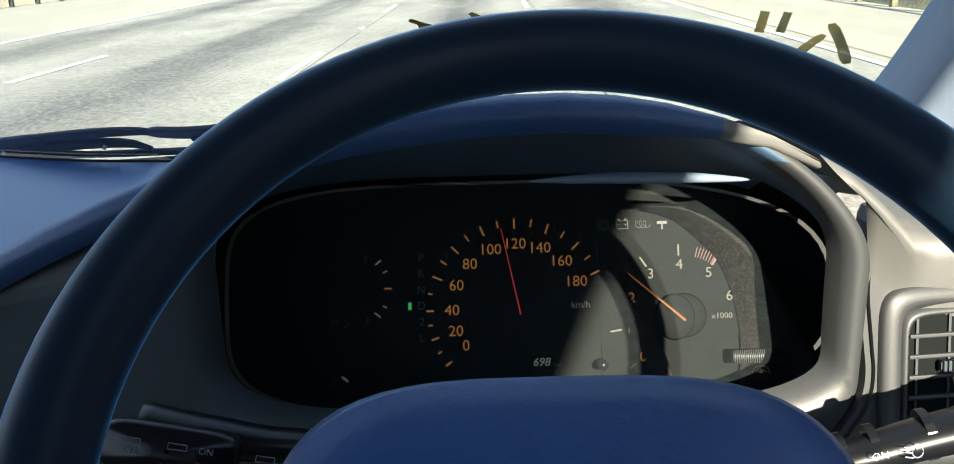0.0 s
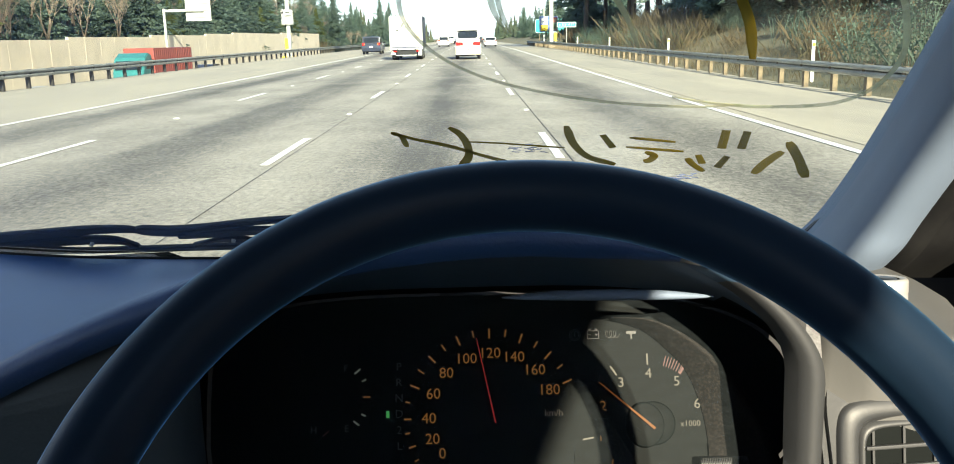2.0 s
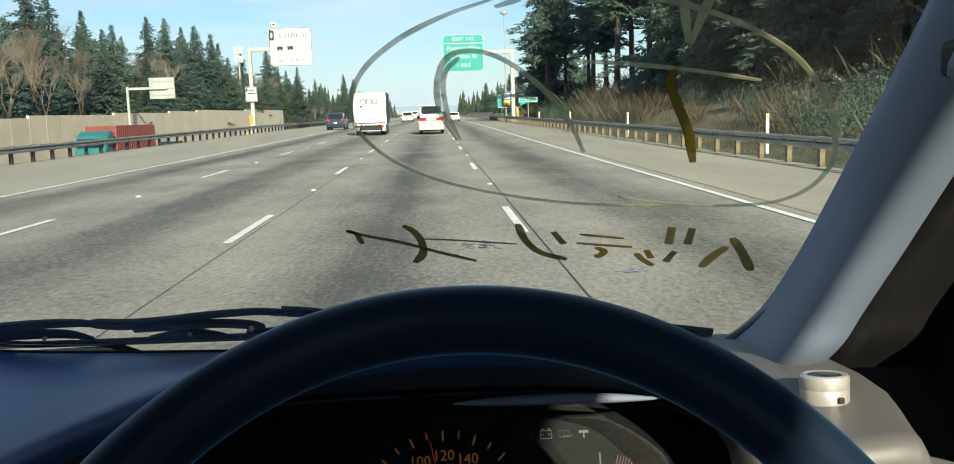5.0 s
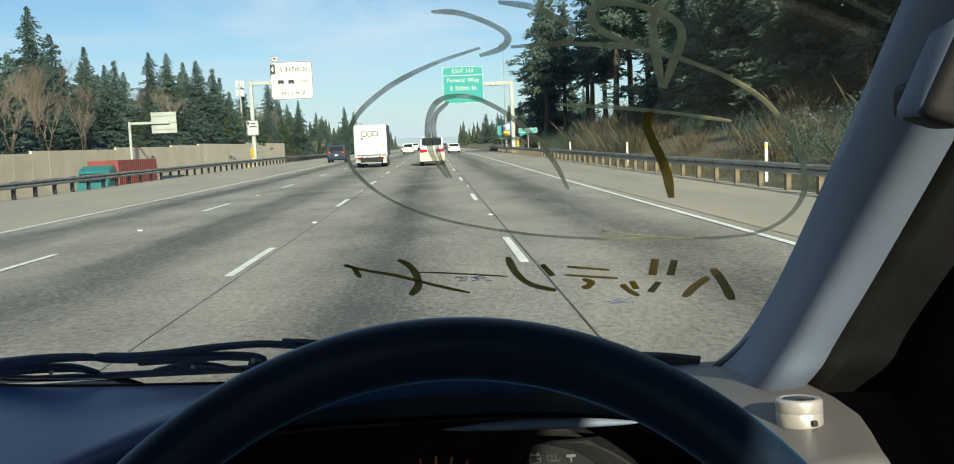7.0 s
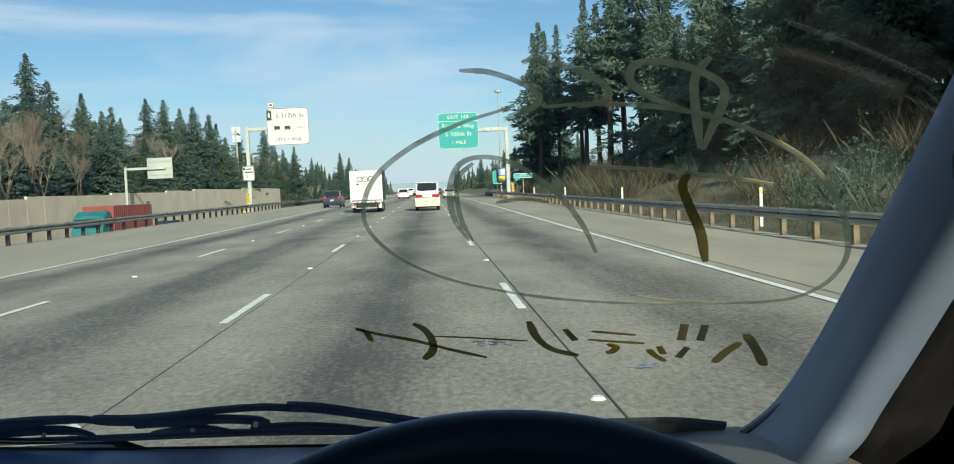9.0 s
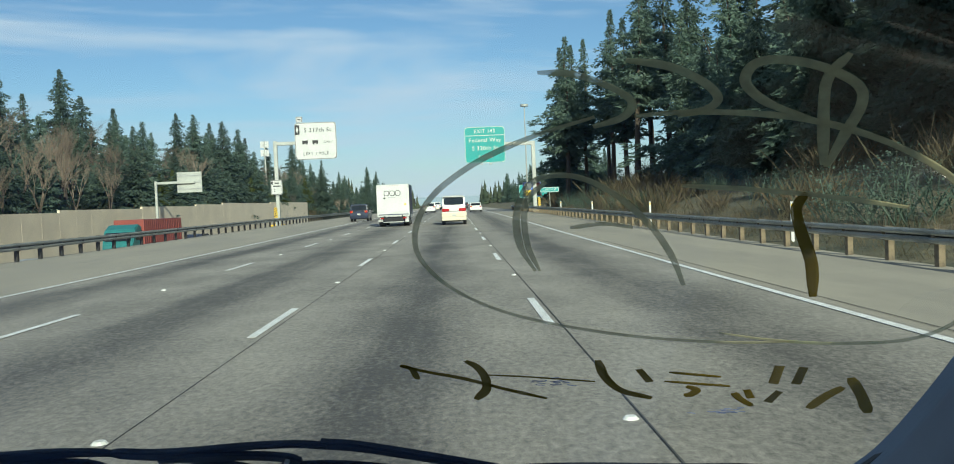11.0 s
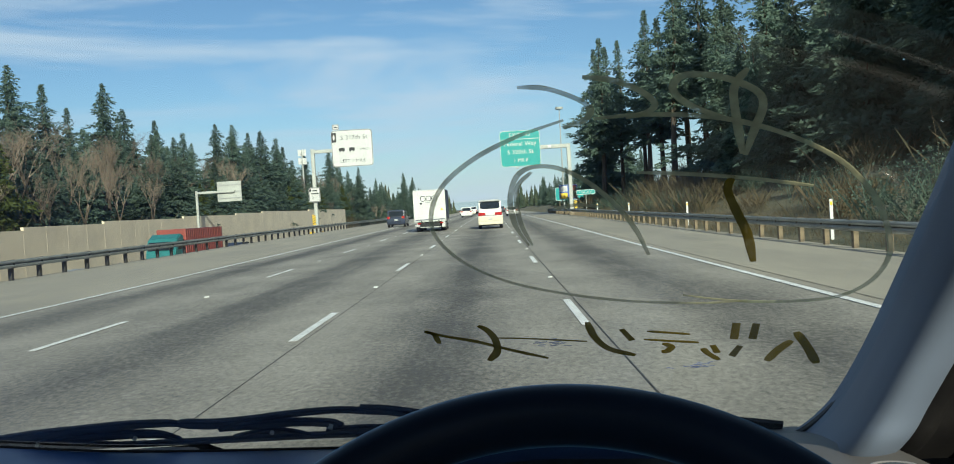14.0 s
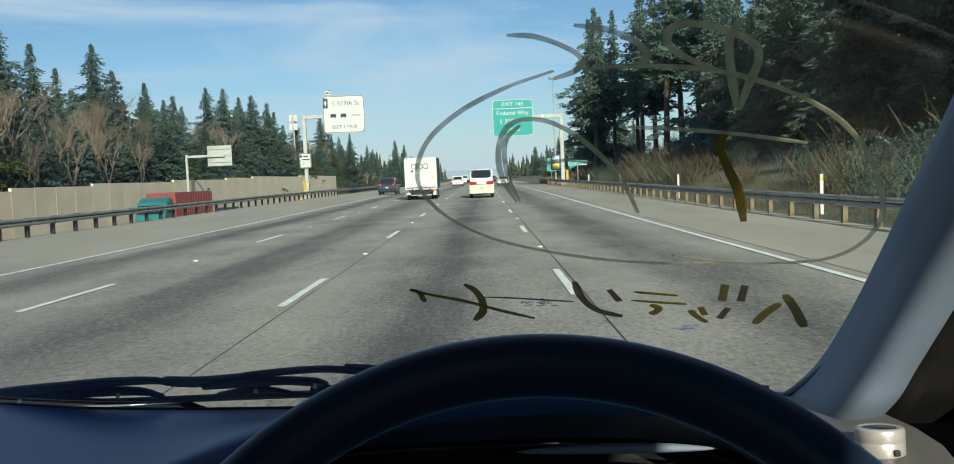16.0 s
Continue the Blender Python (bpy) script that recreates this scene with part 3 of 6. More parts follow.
def conifer_mesh(seed, h, spread, whorls, low=0.12, thin=1.0):
    """Crown of a fir: whorls of drooping boughs, each a fan of many small needle sprays."""
    r = random.Random(seed)
    verts, faces = [], []
    for w in range(whorls):
        f = w / (whorls - 1)
        z = h * (low + (0.985 - low) * f ** 0.92) + r.uniform(-0.25, 0.25) * (1 - f)
        reach = spread * (1 - f) ** 0.92 * min(1, 0.70 + 1.9 * f) * r.uniform(0.58, 1.2) + 0.10
        n = max(4, int((9 - 4 * f) * thin))
        a0 = r.uniform(0, 6.28)
        lump, side_a = r.uniform(0.1, 0.38), seed * 1.7 + 2.4 * math.sin(w * 0.55 + seed)
        for b in range(n):
            if r.random() < 0.17:
                continue
            a = a0 + 6.283 * b / n + r.uniform(-0.3, 0.3)
            ln = reach * r.uniform(0.55, 1.22) * (1 + lump * math.cos(a - side_a))
            ca, sa = math.cos(a), math.sin(a)
            droop = r.uniform(-0.05, 0.55)
            k = max(3, int(ln * 4.7))
            for s in range(k):
                t = (s + 0.6) / k
                for side in (-1, 1, 0, -0.5, 0.6):
                    d = ln * (t + r.uniform(-0.5, 0.5) / k)
                    off = side * (0.12 + 0.17 * ln * (1.05 - t)) * r.uniform(0.6, 1.25)
                    px, py = ca * d - sa * off, sa * d + ca * off
                    pz = z - droop * d * (0.5 + 0.6 * t) + r.uniform(-0.34, 0.26)
                    sz = r.uniform(0.30, 0.62) * (0.5 + 0.65 * (1 - f))
                    ang = a + side * 0.9 + r.uniform(-0.6, 0.6)
                    ux, uy = math.cos(ang), math.sin(ang)
                    tip = t > 0.62
                    tilt, out = (r.uniform(-0.6, 0.25), r.uniform(0.9, 1.5)) if tip else (r.uniform(-1.1, -0.1), r.uniform(0.4, 1.1))
                    i = len(verts)
                    wv, lift = sz * (r.uniform(0.14, 0.28) if tip else r.uniform(0.24, 0.42)), r.uniform(-0.16, 0.16)
                    verts += [(px - uy * wv, py + ux * wv, pz - lift), (px + uy * wv, py - ux * wv, pz + lift), (px + ux * sz * out, py + uy * sz * out, pz + tilt * sz)]
                    faces.append((i, i + 1, i + 2))
    me = bpy.data.meshes.new("crown")
    me.from_pydata(verts, [], faces)
    return me


def trunk_mesh(h, r0, seed):
    r = random.Random(seed)
    path = [(r.uniform(-0.05, 0.05) * k, r.uniform(-0.05, 0.05) * k, -0.6 + (h + 0.6) * k / 7) for k in range(8)]
    bm = tube(path, r0, 7, up=(0, 1, 0), r_end=0.03)
    # dead stubs low on the trunk
    for k in range(9):
        z = h * r.uniform(0.08, 0.4)
        a = r.uniform(0, 6.28)
        add_rod(bm, (0, 0, z), (math.cos(a) * r.uniform(0.5, 1.3), math.sin(a) * r.uniform(0.5, 1.3), z + r.uniform(-0.2, 0.3)), 0.03, 0.008, 4)
    me = bpy.data.meshes.new("trunk")
    bm.to_mesh(me)
    bm.free()
    return me


def make_tree(crown, trunk, crown_mat, label, name="conifer_tree"):
    crown.materials.append(crown_mat)
    trunk.materials.append(M["bark"])
    t = thing(name, label, "tree")
    for nm, me in (("trunk", trunk), ("crown", crown)):
        o = new(nm, me)
        o.parent = t
    return t


def bare_meshes(seed, h, wide):
    """A leafless broadleaf tree: limbs that fork down to fine twigs; trunk and crown apart."""
    r = random.Random(seed)
    stem, twigs = bmesh.new(), [[], []]

    def grow(p, d, ln, rad, depth):
        q = p + d * ln
        if depth < 2:
            add_rod(stem, p, q, rad, rad * 0.7, 5, False)
        else:
            s = d.cross(Vector((0.3, 0.9, 0.2))).normalized() * rad
            u = s.cross(d).normalized() * rad
            i = len(twigs[0])
            twigs[0].extend([p + s, p - s * 0.5 + u, p - s * 0.5 - u, q])
            twigs[1].extend([(i, i + 1, i + 3), (i + 1, i + 2, i + 3), (i + 2, i, i + 3)])
        if depth >= 6:
            return
        for _ in range(3 if depth < 5 else 2):
            nd = (d + Vector((r.uniform(-1, 1) * wide, r.uniform(-1, 1) * wide, r.uniform(-0.1, 0.55)))).normalized()
            grow(p + d * ln * r.uniform(0.65, 1.0), nd, ln * r.uniform(0.6, 0.8), rad * 0.58, depth + 1)

    grow(Vector((0, 0, -0.3)), Vector((0, 0, 1)), h * 0.28, h * 0.014, 0)
    tm, cm = bpy.data.meshes.new("trunk"), bpy.data.meshes.new("crown")
    stem.to_mesh(tm)
    stem.free()
    cm.from_pydata(twigs[0], [], twigs[1])
    return cm, tm


FIR_LABEL = "tall dark green fir tree with drooping boughs beside the highway"
firs = [make_tree(conifer_mesh(11 + k, h, s, n, lo, 0.62 if k > 4 else 0.92), trunk_mesh(h * 0.97, 0.016 * h, k), M["needles"], FIR_LABEL)
        for k, (h, s, n, lo) in enumerate(((19, 5.4, 40, 0.07), (22, 5.6, 44, 0.10), (16, 5.2, 36, 0.05), (24, 5.2, 44, 0.18), (13, 4.6, 32, 0.04), (25, 4.1, 32, 0.40), (22, 3.9, 28, 0.34)))]
cedar = make_tree(conifer_mesh(40, 11, 3.2, 26, 0.03), trunk_mesh(10.5, 0.15, 40), M["needles_lime"], "yellow-green cedar tree behind the concrete wall")
bares = [make_tree(*bare_meshes(60 + k, h, w), M["twigs"], "leafless brown broadleaf tree with fine bare twigs", "bare_tree") for k, (h, w) in enumerate(((13, 0.62), (10, 0.75), (16, 0.42)))]
used = set()
BELT = "tree belt behind the wall"


def plant(src, x, y, s=1.0, group=""):
    m = pose(x, y, bank(x, y) - 0.1, rnd.uniform(-1.5, 1.5), rnd.uniform(-1.5, 1.5), rnd.uniform(0, 360))
    if src in used:
        o = copy_thing(src, m)
    else:
        used.add(src)
        o = src
        o.matrix_basis = m
    wide = 1.35 if group == BELT and src in firs else 1.0
    o.scale = (s * wide * rnd.uniform(0.92, 1.08), s * wide * rnd.uniform(0.92, 1.08), s)
    if group:
        tagged(o, group=group)
    return o


# left belt, behind the noise wall: bushy front row, then two taller rows
for k in range(64):
    y = 44 + 3.9 * k + rnd.uniform(-1.5, 1.5)
    pick, x = rnd.random(), -42 - rnd.uniform(0, 5)
    if pick < 0.42:
        plant(firs[rnd.choice((2, 4, 4))], x, y, rnd.uniform(0.55, 0.95), BELT)
    elif pick < 0.74:
        plant(cedar, x, y, rnd.uniform(0.5, 1.0), BELT)
    else:
        plant(rnd.choice(bares), x, y, rnd.uniform(0.75, 1.25), BELT)
for k in range(7):
    plant(bares[2], -41 - rnd.uniform(0, 4), 52 + 10 * k + rnd.uniform(-2, 2), rnd.uniform(0.6, 0.95), BELT)
for k in range(44):
    y = 56 + 5.2 * k + rnd.uniform(-2, 2)
    if rnd.random() < 0.16:
        plant(rnd.choice(bares), -49 - rnd.uniform(0, 4), y, rnd.uniform(1.1, 1.45), BELT)
    else:
        plant(firs[rnd.choice((0, 1, 2, 3, 4, 6))], -48 - rnd.uniform(0, 8), y, rnd.uniform(0.55, 1.02), BELT)
for k in range(38):
    y = 74 + 5.0 * k + rnd.uniform(-2.5, 2.5)
    plant(firs[rnd.choice((0, 1, 3, 5))], -58 - rnd.uniform(0, 9), y, rnd.uniform(0.60, 0.98), BELT)
# right bank: dense dark firs, thinning out ahead
for k in range(5):
    plant(firs[rnd.choice((0, 5, 6))], 13.8 + rnd.uniform(0, 4), 109 + 3.6 * k, rnd.uniform(0.8, 1.05), "dark firs on the bank")
for k in range(19):
    y = 47 + 3.4 * k + rnd.uniform(-1.6, 1.6)
    if k in (11, 13, 14, 17):
        continue
    plant(firs[4 if 54 < y < 78 else rnd.choice((2, 6, 0, 6)) if y < 82 else rnd.choice((0, 6, 3, 5, 5))], 21.5 + rnd.uniform(0, 5), y, rnd.uniform(0.85, 1.0), "dark firs on the bank")
for k in range(4):
    plant(firs[rnd.choice((5, 6))], 17 + rnd.uniform(0, 5), 88 + 7 * k, rnd.uniform(0.85, 1.05), "dark firs on the bank")
for k in range(11):
    y = 50 + 6.5 * k + rnd.uniform(-1.5, 1.5)
    plant(firs[rnd.choice((0, 1, 3))], 29 + rnd.uniform(0, 14), y, rnd.uniform(0.9, 1.15), "dark firs on the bank")
# unseen firs, added beside the view to cast shade on the bank
for k in range(8):
    y = -8 + 7 * k + rnd.uniform(-2, 2)
    plant(firs[rnd.choice((0, 1, 3))], 34 + rnd.uniform(0, 6), y, rnd.uniform(0.75, 0.95), "dark firs on the bank")
# more firs out of view, only to keep the bank in shadow
for k in range(26):
    plant(firs[rnd.choice((0, 1, 3))], 28 + rnd.uniform(0, 9), -62 + 4.2 * k + rnd.uniform(-1.5, 1.5), rnd.uniform(0.85, 1.1), "dark firs on the bank")
for k in range(8):
    plant(rnd.choice(bares), -40.5 - rnd.uniform(0, 2), 50 + 8 * k, rnd.uniform(0.55, 0.85), BELT)
for k in range(9):
    plant(firs[rnd.choice((2, 4))], 22 + rnd.uniform(0, 20), 190 + 14 * k, rnd.uniform(0.7, 1.0), "far firs beside the highway")


def woods(name, spots, mat, label, seed):
    """A far stand of small conifers, as one piece of stuff."""
    r = random.Random(seed)
    verts, faces = [], []
    for x, y, z, h in spots:
        for tier in range(7):
            f = tier / 7
            rad, zz = 0.20 * h * (1 - f) + 0.15, z + h * (0.08 + 0.85 * f)
            n, i = 9, len(verts)
            verts.append((x, y, zz + 0.28 * h * (1 - 0.5 * f)))
            for k in range(n):
                q = rad * r.uniform(0.55, 1.15)
                verts.append((x + q * math.cos(6.283 * k / n), y + q * math.sin(6.283 * k / n), zz - r.uniform(0, 0.07) * h))
            faces += [(i, i + 1 + k, i + 1 + (k + 1) % n) for k in range(n)]
    me = bpy.data.meshes.new(name)
    me.from_pydata(verts, [], faces)
    me.materials.append(mat)
    return tagged(new(name, me), label, "woods", kind="stuff")


for k in range(46):
    y = 262 + 4.2 * k + rnd.uniform(-2, 2)
    x = -24 - rnd.uniform(0, 34) - 0.02 * (y - 260)
    plant(firs[rnd.choice((0, 1, 2, 4, 4))] if rnd.random() < 0.8 else bares[0], x, y, rnd.uniform(0.55, 0.95), "far trees beside the highway")
for k in range(24):
    plant(firs[rnd.choice((0, 2, 4))], 17 + rnd.uniform(0, 40), 300 + 7 * k, rnd.uniform(0.6, 0.95), "far trees beside the highway")
spots = [(x, y, bank(x, y), rnd.uniform(9, 17)) for x, y in ((rnd.uniform(-150, -26), y0) for y0 in (rnd.uniform(440, 700) for _ in range(150)))]
spots += [(x, y, bank(x, y), rnd.uniform(9, 15)) for x, y in ((rnd.uniform(16, 160), y0) for y0 in (rnd.uniform(460, 700) for _ in range(110)))]
spots += [(rnd.uniform(-140, -70), y, bank(-70, y), rnd.uniform(10, 15)) for y in (rnd.uniform(60, 420) for _ in range(110))]
spots += [(x, y, bank(x, y), rnd.uniform(15, 22)) for x, y in ((rnd.uniform(45, 90), rnd.uniform(52, 120)) for _ in range(6))]
woods("far_woods", spots, M["far_wood"], "distant dark conifer woods along the highway", 5)
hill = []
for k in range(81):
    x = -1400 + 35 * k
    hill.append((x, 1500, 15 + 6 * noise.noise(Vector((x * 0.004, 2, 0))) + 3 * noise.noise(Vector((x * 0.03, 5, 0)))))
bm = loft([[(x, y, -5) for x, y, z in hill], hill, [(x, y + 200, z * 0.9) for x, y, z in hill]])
tagged(part("backdrop", bm, M["far_hill"]), "wooded hills on the horizon, distance haze painted in as blue", "hills", kind="structure")

# low winter brush: bare stalks along the bank and the wall's far side
vs, fs = [], []
for _ in range(5000):
    if rnd.random() < 0.44:          # tufts of dry grass on the bank
        x0, y0, n, spread = 9.9 + 15 * rnd.random() ** 1.5, rnd.uniform(16, 125), 16, 0.30
        h0, w0 = rnd.uniform(0.14, 0.42), 0.006
    else:                            # tall stalks behind the wall
        x0, y0, n, spread = rnd.uniform(-44, -38.3), rnd.uniform(40, 260), 1, 0.0
        h0, w0 = rnd.uniform(0.8, 3.4), 0.03
    for _ in range(n):
        x, y, hh = x0 + rnd.gauss(0, spread), y0 + rnd.gauss(0, spread), h0 * rnd.uniform(0.6, 1.2)
        z, a = bank(x, y) - 0.05, rnd.uniform(0, 6.28)
        i, w = len(vs), w0 * rnd.uniform(0.5, 1.3)
        lx, ly2 = rnd.uniform(-0.6, 0.6) * hh, rnd.uniform(-0.6, 0.6) * hh
        vs += [(x - w * math.cos(a), y - w * math.sin(a), z), (x + w * math.cos(a), y + w * math.sin(a), z), (x + lx * 0.5 + w, y + ly2 * 0.5, z + hh * 0.6), (x + lx, y + ly2, z + hh)]
        fs.append((i, i + 1, i + 2, i + 3))
me = bpy.data.meshes.new("roadside_brush")
me.from_pydata(vs, [], fs)
me.materials.append(M["brush"])
tagged(new("roadside_brush", me), "brown leafless brush and tall dry grass", "brush", kind="stuff")


def shrub_mesh(seed, h, leafy):
    """A shrub: a spray of thin stems from one root, with small leaves on the leafy kind."""
    r = random.Random(seed)
    verts, faces = [], []
    for _ in range(46 if leafy else 120):
        a, lean, ln = r.uniform(0, 6.28), r.uniform(0.1, 0.9), h * r.uniform(0.5, 1.1)
        top = Vector((math.cos(a) * lean * ln * 0.7, math.sin(a) * lean * ln * 0.7, ln * (1 - 0.35 * lean)))
        side = Vector((-math.sin(a), math.cos(a), 0)) * (0.009 if leafy else 0.004)
        foot = Vector((r.gauss(0, 0.30), r.gauss(0, 0.30), 0)) * h
        top += foot
        i = len(verts)
        verts += [foot + side, foot - side, foot.lerp(top, 0.55) + side * 0.8 + Vector((0, 0, 0.06 * h)), top]
        faces.append((i, i + 1, i + 3, i + 2))
        for _ in range(36 if leafy else 6):
            c = foot.lerp(top, r.uniform(0.35, 1.05)) + Vector((r.gauss(0, 0.09), r.gauss(0, 0.09), r.gauss(0, 0.07))) * h
            u = Vector((r.uniform(-1, 1), r.uniform(-1, 1), r.uniform(-0.6, 0.6))).normalized() * (0.055 if leafy else 0.13) * r.uniform(0.6, 1.3)
            v = u.cross(Vector((r.uniform(-1, 1), r.uniform(-1, 1), 1))).normalized() * (0.024 if leafy else 0.004)
            i = len(verts)
            verts += [c - u * 0.5, c + v, c + u, c - v]
            faces.append((i, i + 1, i + 2, i + 3))
    me = bpy.data.meshes.new("shrub")
    me.from_pydata(verts, [], faces)
    return me


kinds = []
for k, (h, leafy, mat, label) in enumerate(((1.5, True, "needles_lime", "low yellow-green leafy shrub on the grass bank"), (1.9, True, "needles", "dark green leafy shrub on the grass bank"), (1.7, False, "brush", "brown leafless shrub on the grass bank"))):
    me = shrub_mesh(90 + k, h, leafy)
    me.materials.append(M[mat])
    ob = new("shrub", me)
    kinds.append(tagged(ob, label, "shrub", group="shrubs on the bank"))
for k in range(64):
    src = kinds[rnd.choice((1, 1, 1, 2, 2, 2))]
    x, y = 12.4 + 11 * rnd.random() ** 1.3, rnd.uniform(24, 112)
    m = pose(x, y, bank(x, y) - 0.05, 0, 0, rnd.uniform(0, 360)) @ Matrix.Scale(rnd.uniform(0.6, 1.35), 4)
    if k < 3:
        src = kinds[k]
        src.matrix_basis = m
    else:
        copy_thing(src, m)

# ---------------------------------------------------------------- vehicles


def side_body(prof, w, m=Matrix(), inset=0.0, bevel=0.05):
    """A body from its side profile (y, z) made w wide, edges rounded."""
    bm = bmesh.new()
    a = [bm.verts.new(m @ Vector((-w / 2, y, z))) for y, z in prof]
    b = [bm.verts.new(m @ Vector((w / 2, y, z))) for y, z in prof]
    bm.faces.new(a)
    bm.faces.new(b[::-1])
    for i in range(len(prof)):
        bm.faces.new((a[i], b[i], b[(i + 1) % len(prof)], a[(i + 1) % len(prof)]))
    bmesh.ops.recalc_face_normals(bm, faces=bm.faces)
    bmesh.ops.bevel(bm, geom=bm.edges[:], offset=bevel, segments=2, affect="EDGES", clamp_overlap=True)
    return bm


def add_wheel(parent, x, y, r, w):
    wh = part("wheel", rod((x - w / 2, y, r), (x + w / 2, y, r), r, None, 24), M["tyre"], parent)
    s = 1 if x > 0 else -1
    part("rim", rod((x + s * w * 0.42, y, r), (x + s * w * 0.53, y, r), r * 0.62, r * 0.5, 18), M["silver"], wh)


def plate_bars(parent, c, w=0.31, h=0.155):
    p = part("number_plate", box(c, (w, 0.012, h), bevel=0.004), M["sign_white"], parent)
    bm = bmesh.new()
    for k in range(5):
        add_box(bm, (c[0] - 0.1 + 0.05 * k, c[1] - 0.008, c[2]), (0.025, 0.004, 0.07))
    part("plate_bars", bm, M["sign_black"], p)


def car(name, label, at, paint, kind="sedan", rz=0.0, seen="rear"):
    """A car with its rear towards -y: body, glasshouse, windows, lamps, bumper, wheels."""
    c = thing(name, label, "car" if kind != "van" else "van", at=at, rz=rz)
    L, W, H, hb, rear, front = {"sedan": (4.5, 1.75, 1.42, 0.92, 0.9, 1.5), "suv": (4.5, 1.82, 1.72, 1.0, 0.10, 1.25), "van": (4.6, 1.69, 1.97, 1.05, 0.06, 0.55)}[kind]
    body = [(0.02, 0.32), (0.0, 0.55), (0.05, hb), (rear * 0.8 + 0.1, hb + 0.03), (L - front, hb + 0.02), (L - 0.2, hb - 0.15), (L, 0.6), (L - 0.05, 0.30)]
    part("body", side_body(body, W), paint, c, smooth=False)
    cab = [(rear * 0.55 + 0.09, hb - 0.02), (rear + 0.18, H - 0.06), (rear + 0.35, H), (L - front - 0.75, H), (L - front - 0.55, H - 0.05), (L - front + 0.12, hb - 0.02)]
    part("roof_cabin", side_body(cab, W - 0.14, bevel=0.06), paint, c)
    # rear window follows the cabin's rear slope
    y0, z0, y1, z1 = cab[0][0], cab[0][1], cab[1][0], cab[1][1]
    d = Vector((0, y1 - y0, z1 - z0))
    ln = d.length
    mid, half = (0.66, 0.25) if kind == "van" else (0.53, 0.36)
    WM = frame_of((0, y0 + d.y * mid - 0.012, z0 + d.z * mid), (1, 0, 0), d)
    win = part("rear_window", plate(super_outline(W * 0.39, ln * half, 6, 32), 0.02, WM, 0.004), M["dark_glass"], c)
    part("window_seal", plate(super_outline(W * 0.40, ln * (half + 0.022), 6, 32), 0.012, WM @ Matrix.Translation((0, 0, -0.006))), M["black_plastic"], win)
    part("rear_wiper", box((0, 0, 0), (0.45, 0.02, 0.02), WM @ Matrix.Translation((0.05, -ln * half * 0.8, 0.015)) @ Matrix.Rotation(0.12, 4, "Z")), M["wiper"], c)
    for sx in (-1, 1):
        for ya, yb in ((rear + 0.35, (L - front + rear) * 0.5 - 0.1), ((L - front + rear) * 0.5, L - front - 0.55)):
            part("side_window", box((sx * (W / 2 - 0.07), (ya + yb) / 2, (hb + H) / 2), (0.02, yb - ya, (H - hb) * 0.62), bevel=0.008), M["dark_glass"], c)
        lz = hb - 0.1 if kind == "sedan" else hb - 0.02
        lamp = part("tail_lamp", box((sx * (W / 2 - 0.17), 0.0, lz), (0.28, 0.07, 0.16 if kind == "sedan" else 0.22), bevel=0.015), M["red_lens"], c)
        part("indicator_lens", box((sx * (W / 2 - 0.27), -0.03, lz), (0.09, 0.02, 0.09), bevel=0.006), M["amber_lens"], lamp)
        part("door_mirror", box((sx * (W / 2 + 0.1), L - front - 0.35, hb + 0.12), (0.2, 0.1, 0.15), bevel=0.03), M["black_plastic"], c)
        for y in (0.85, L - 0.9):
            add_wheel(c, sx * (W / 2 - 0.1), y, 0.32, 0.2)
    part("rear_bumper", box((0, 0.0, 0.42), (W - 0.02, 0.16, 0.24), bevel=0.03), paint if kind != "van" else M["cream"], c)
    part("under_tray", box((0, L / 2, 0.27), (W - 0.3, L - 0.4, 0.1)), M["black_plastic"], c)
    plate_bars(c, (0, -0.03, 0.72 if kind != "van" else 0.66))
    return c


van = car("passenger_van", "white van with red lamp band and cream lower body, driving ahead", (-0.07, 60.5, rise(60.5)), M["white"], "van")
for sx in (-1, 1):
    part("lamp_wing", box((sx * 0.56, -0.03, 1.03), (0.46, 0.05, 0.19), bevel=0.012), M["red_lens"], van, "long red tail lamp")
    part("rub_strip", box((sx * 0.855, 2.3, 0.72), (0.03, 3.9, 0.16), bevel=0.008), M["cream"], van)
part("garnish", box((0, -0.024, 1.03), (0.66, 0.04, 0.19), bevel=0.01), M["white"], van, "white plate recess between the lamps")
part("lower_band", box((0, -0.010, 0.70), (1.67, 0.05, 0.30), bevel=0.012), M["cream"], van, "cream lower tailgate")
part("roof_spoiler", box((0, 0.16, 1.93), (1.45, 0.26, 0.05), bevel=0.015), M["white"], van)
part("exhaust", rod((0.5, -0.06, 0.27), (0.5, 0.3, 0.27), 0.03, None, 10), M["steel"], van)
part("roof_rack", box((0, 2.2, 2.0), (1.25, 2.6, 0.05), bevel=0.02), M["silver"], van)
car("suv_car", "dark blue sport utility car ahead of the box truck", (-9.6, 88, rise(88)), M["navy"], "suv")
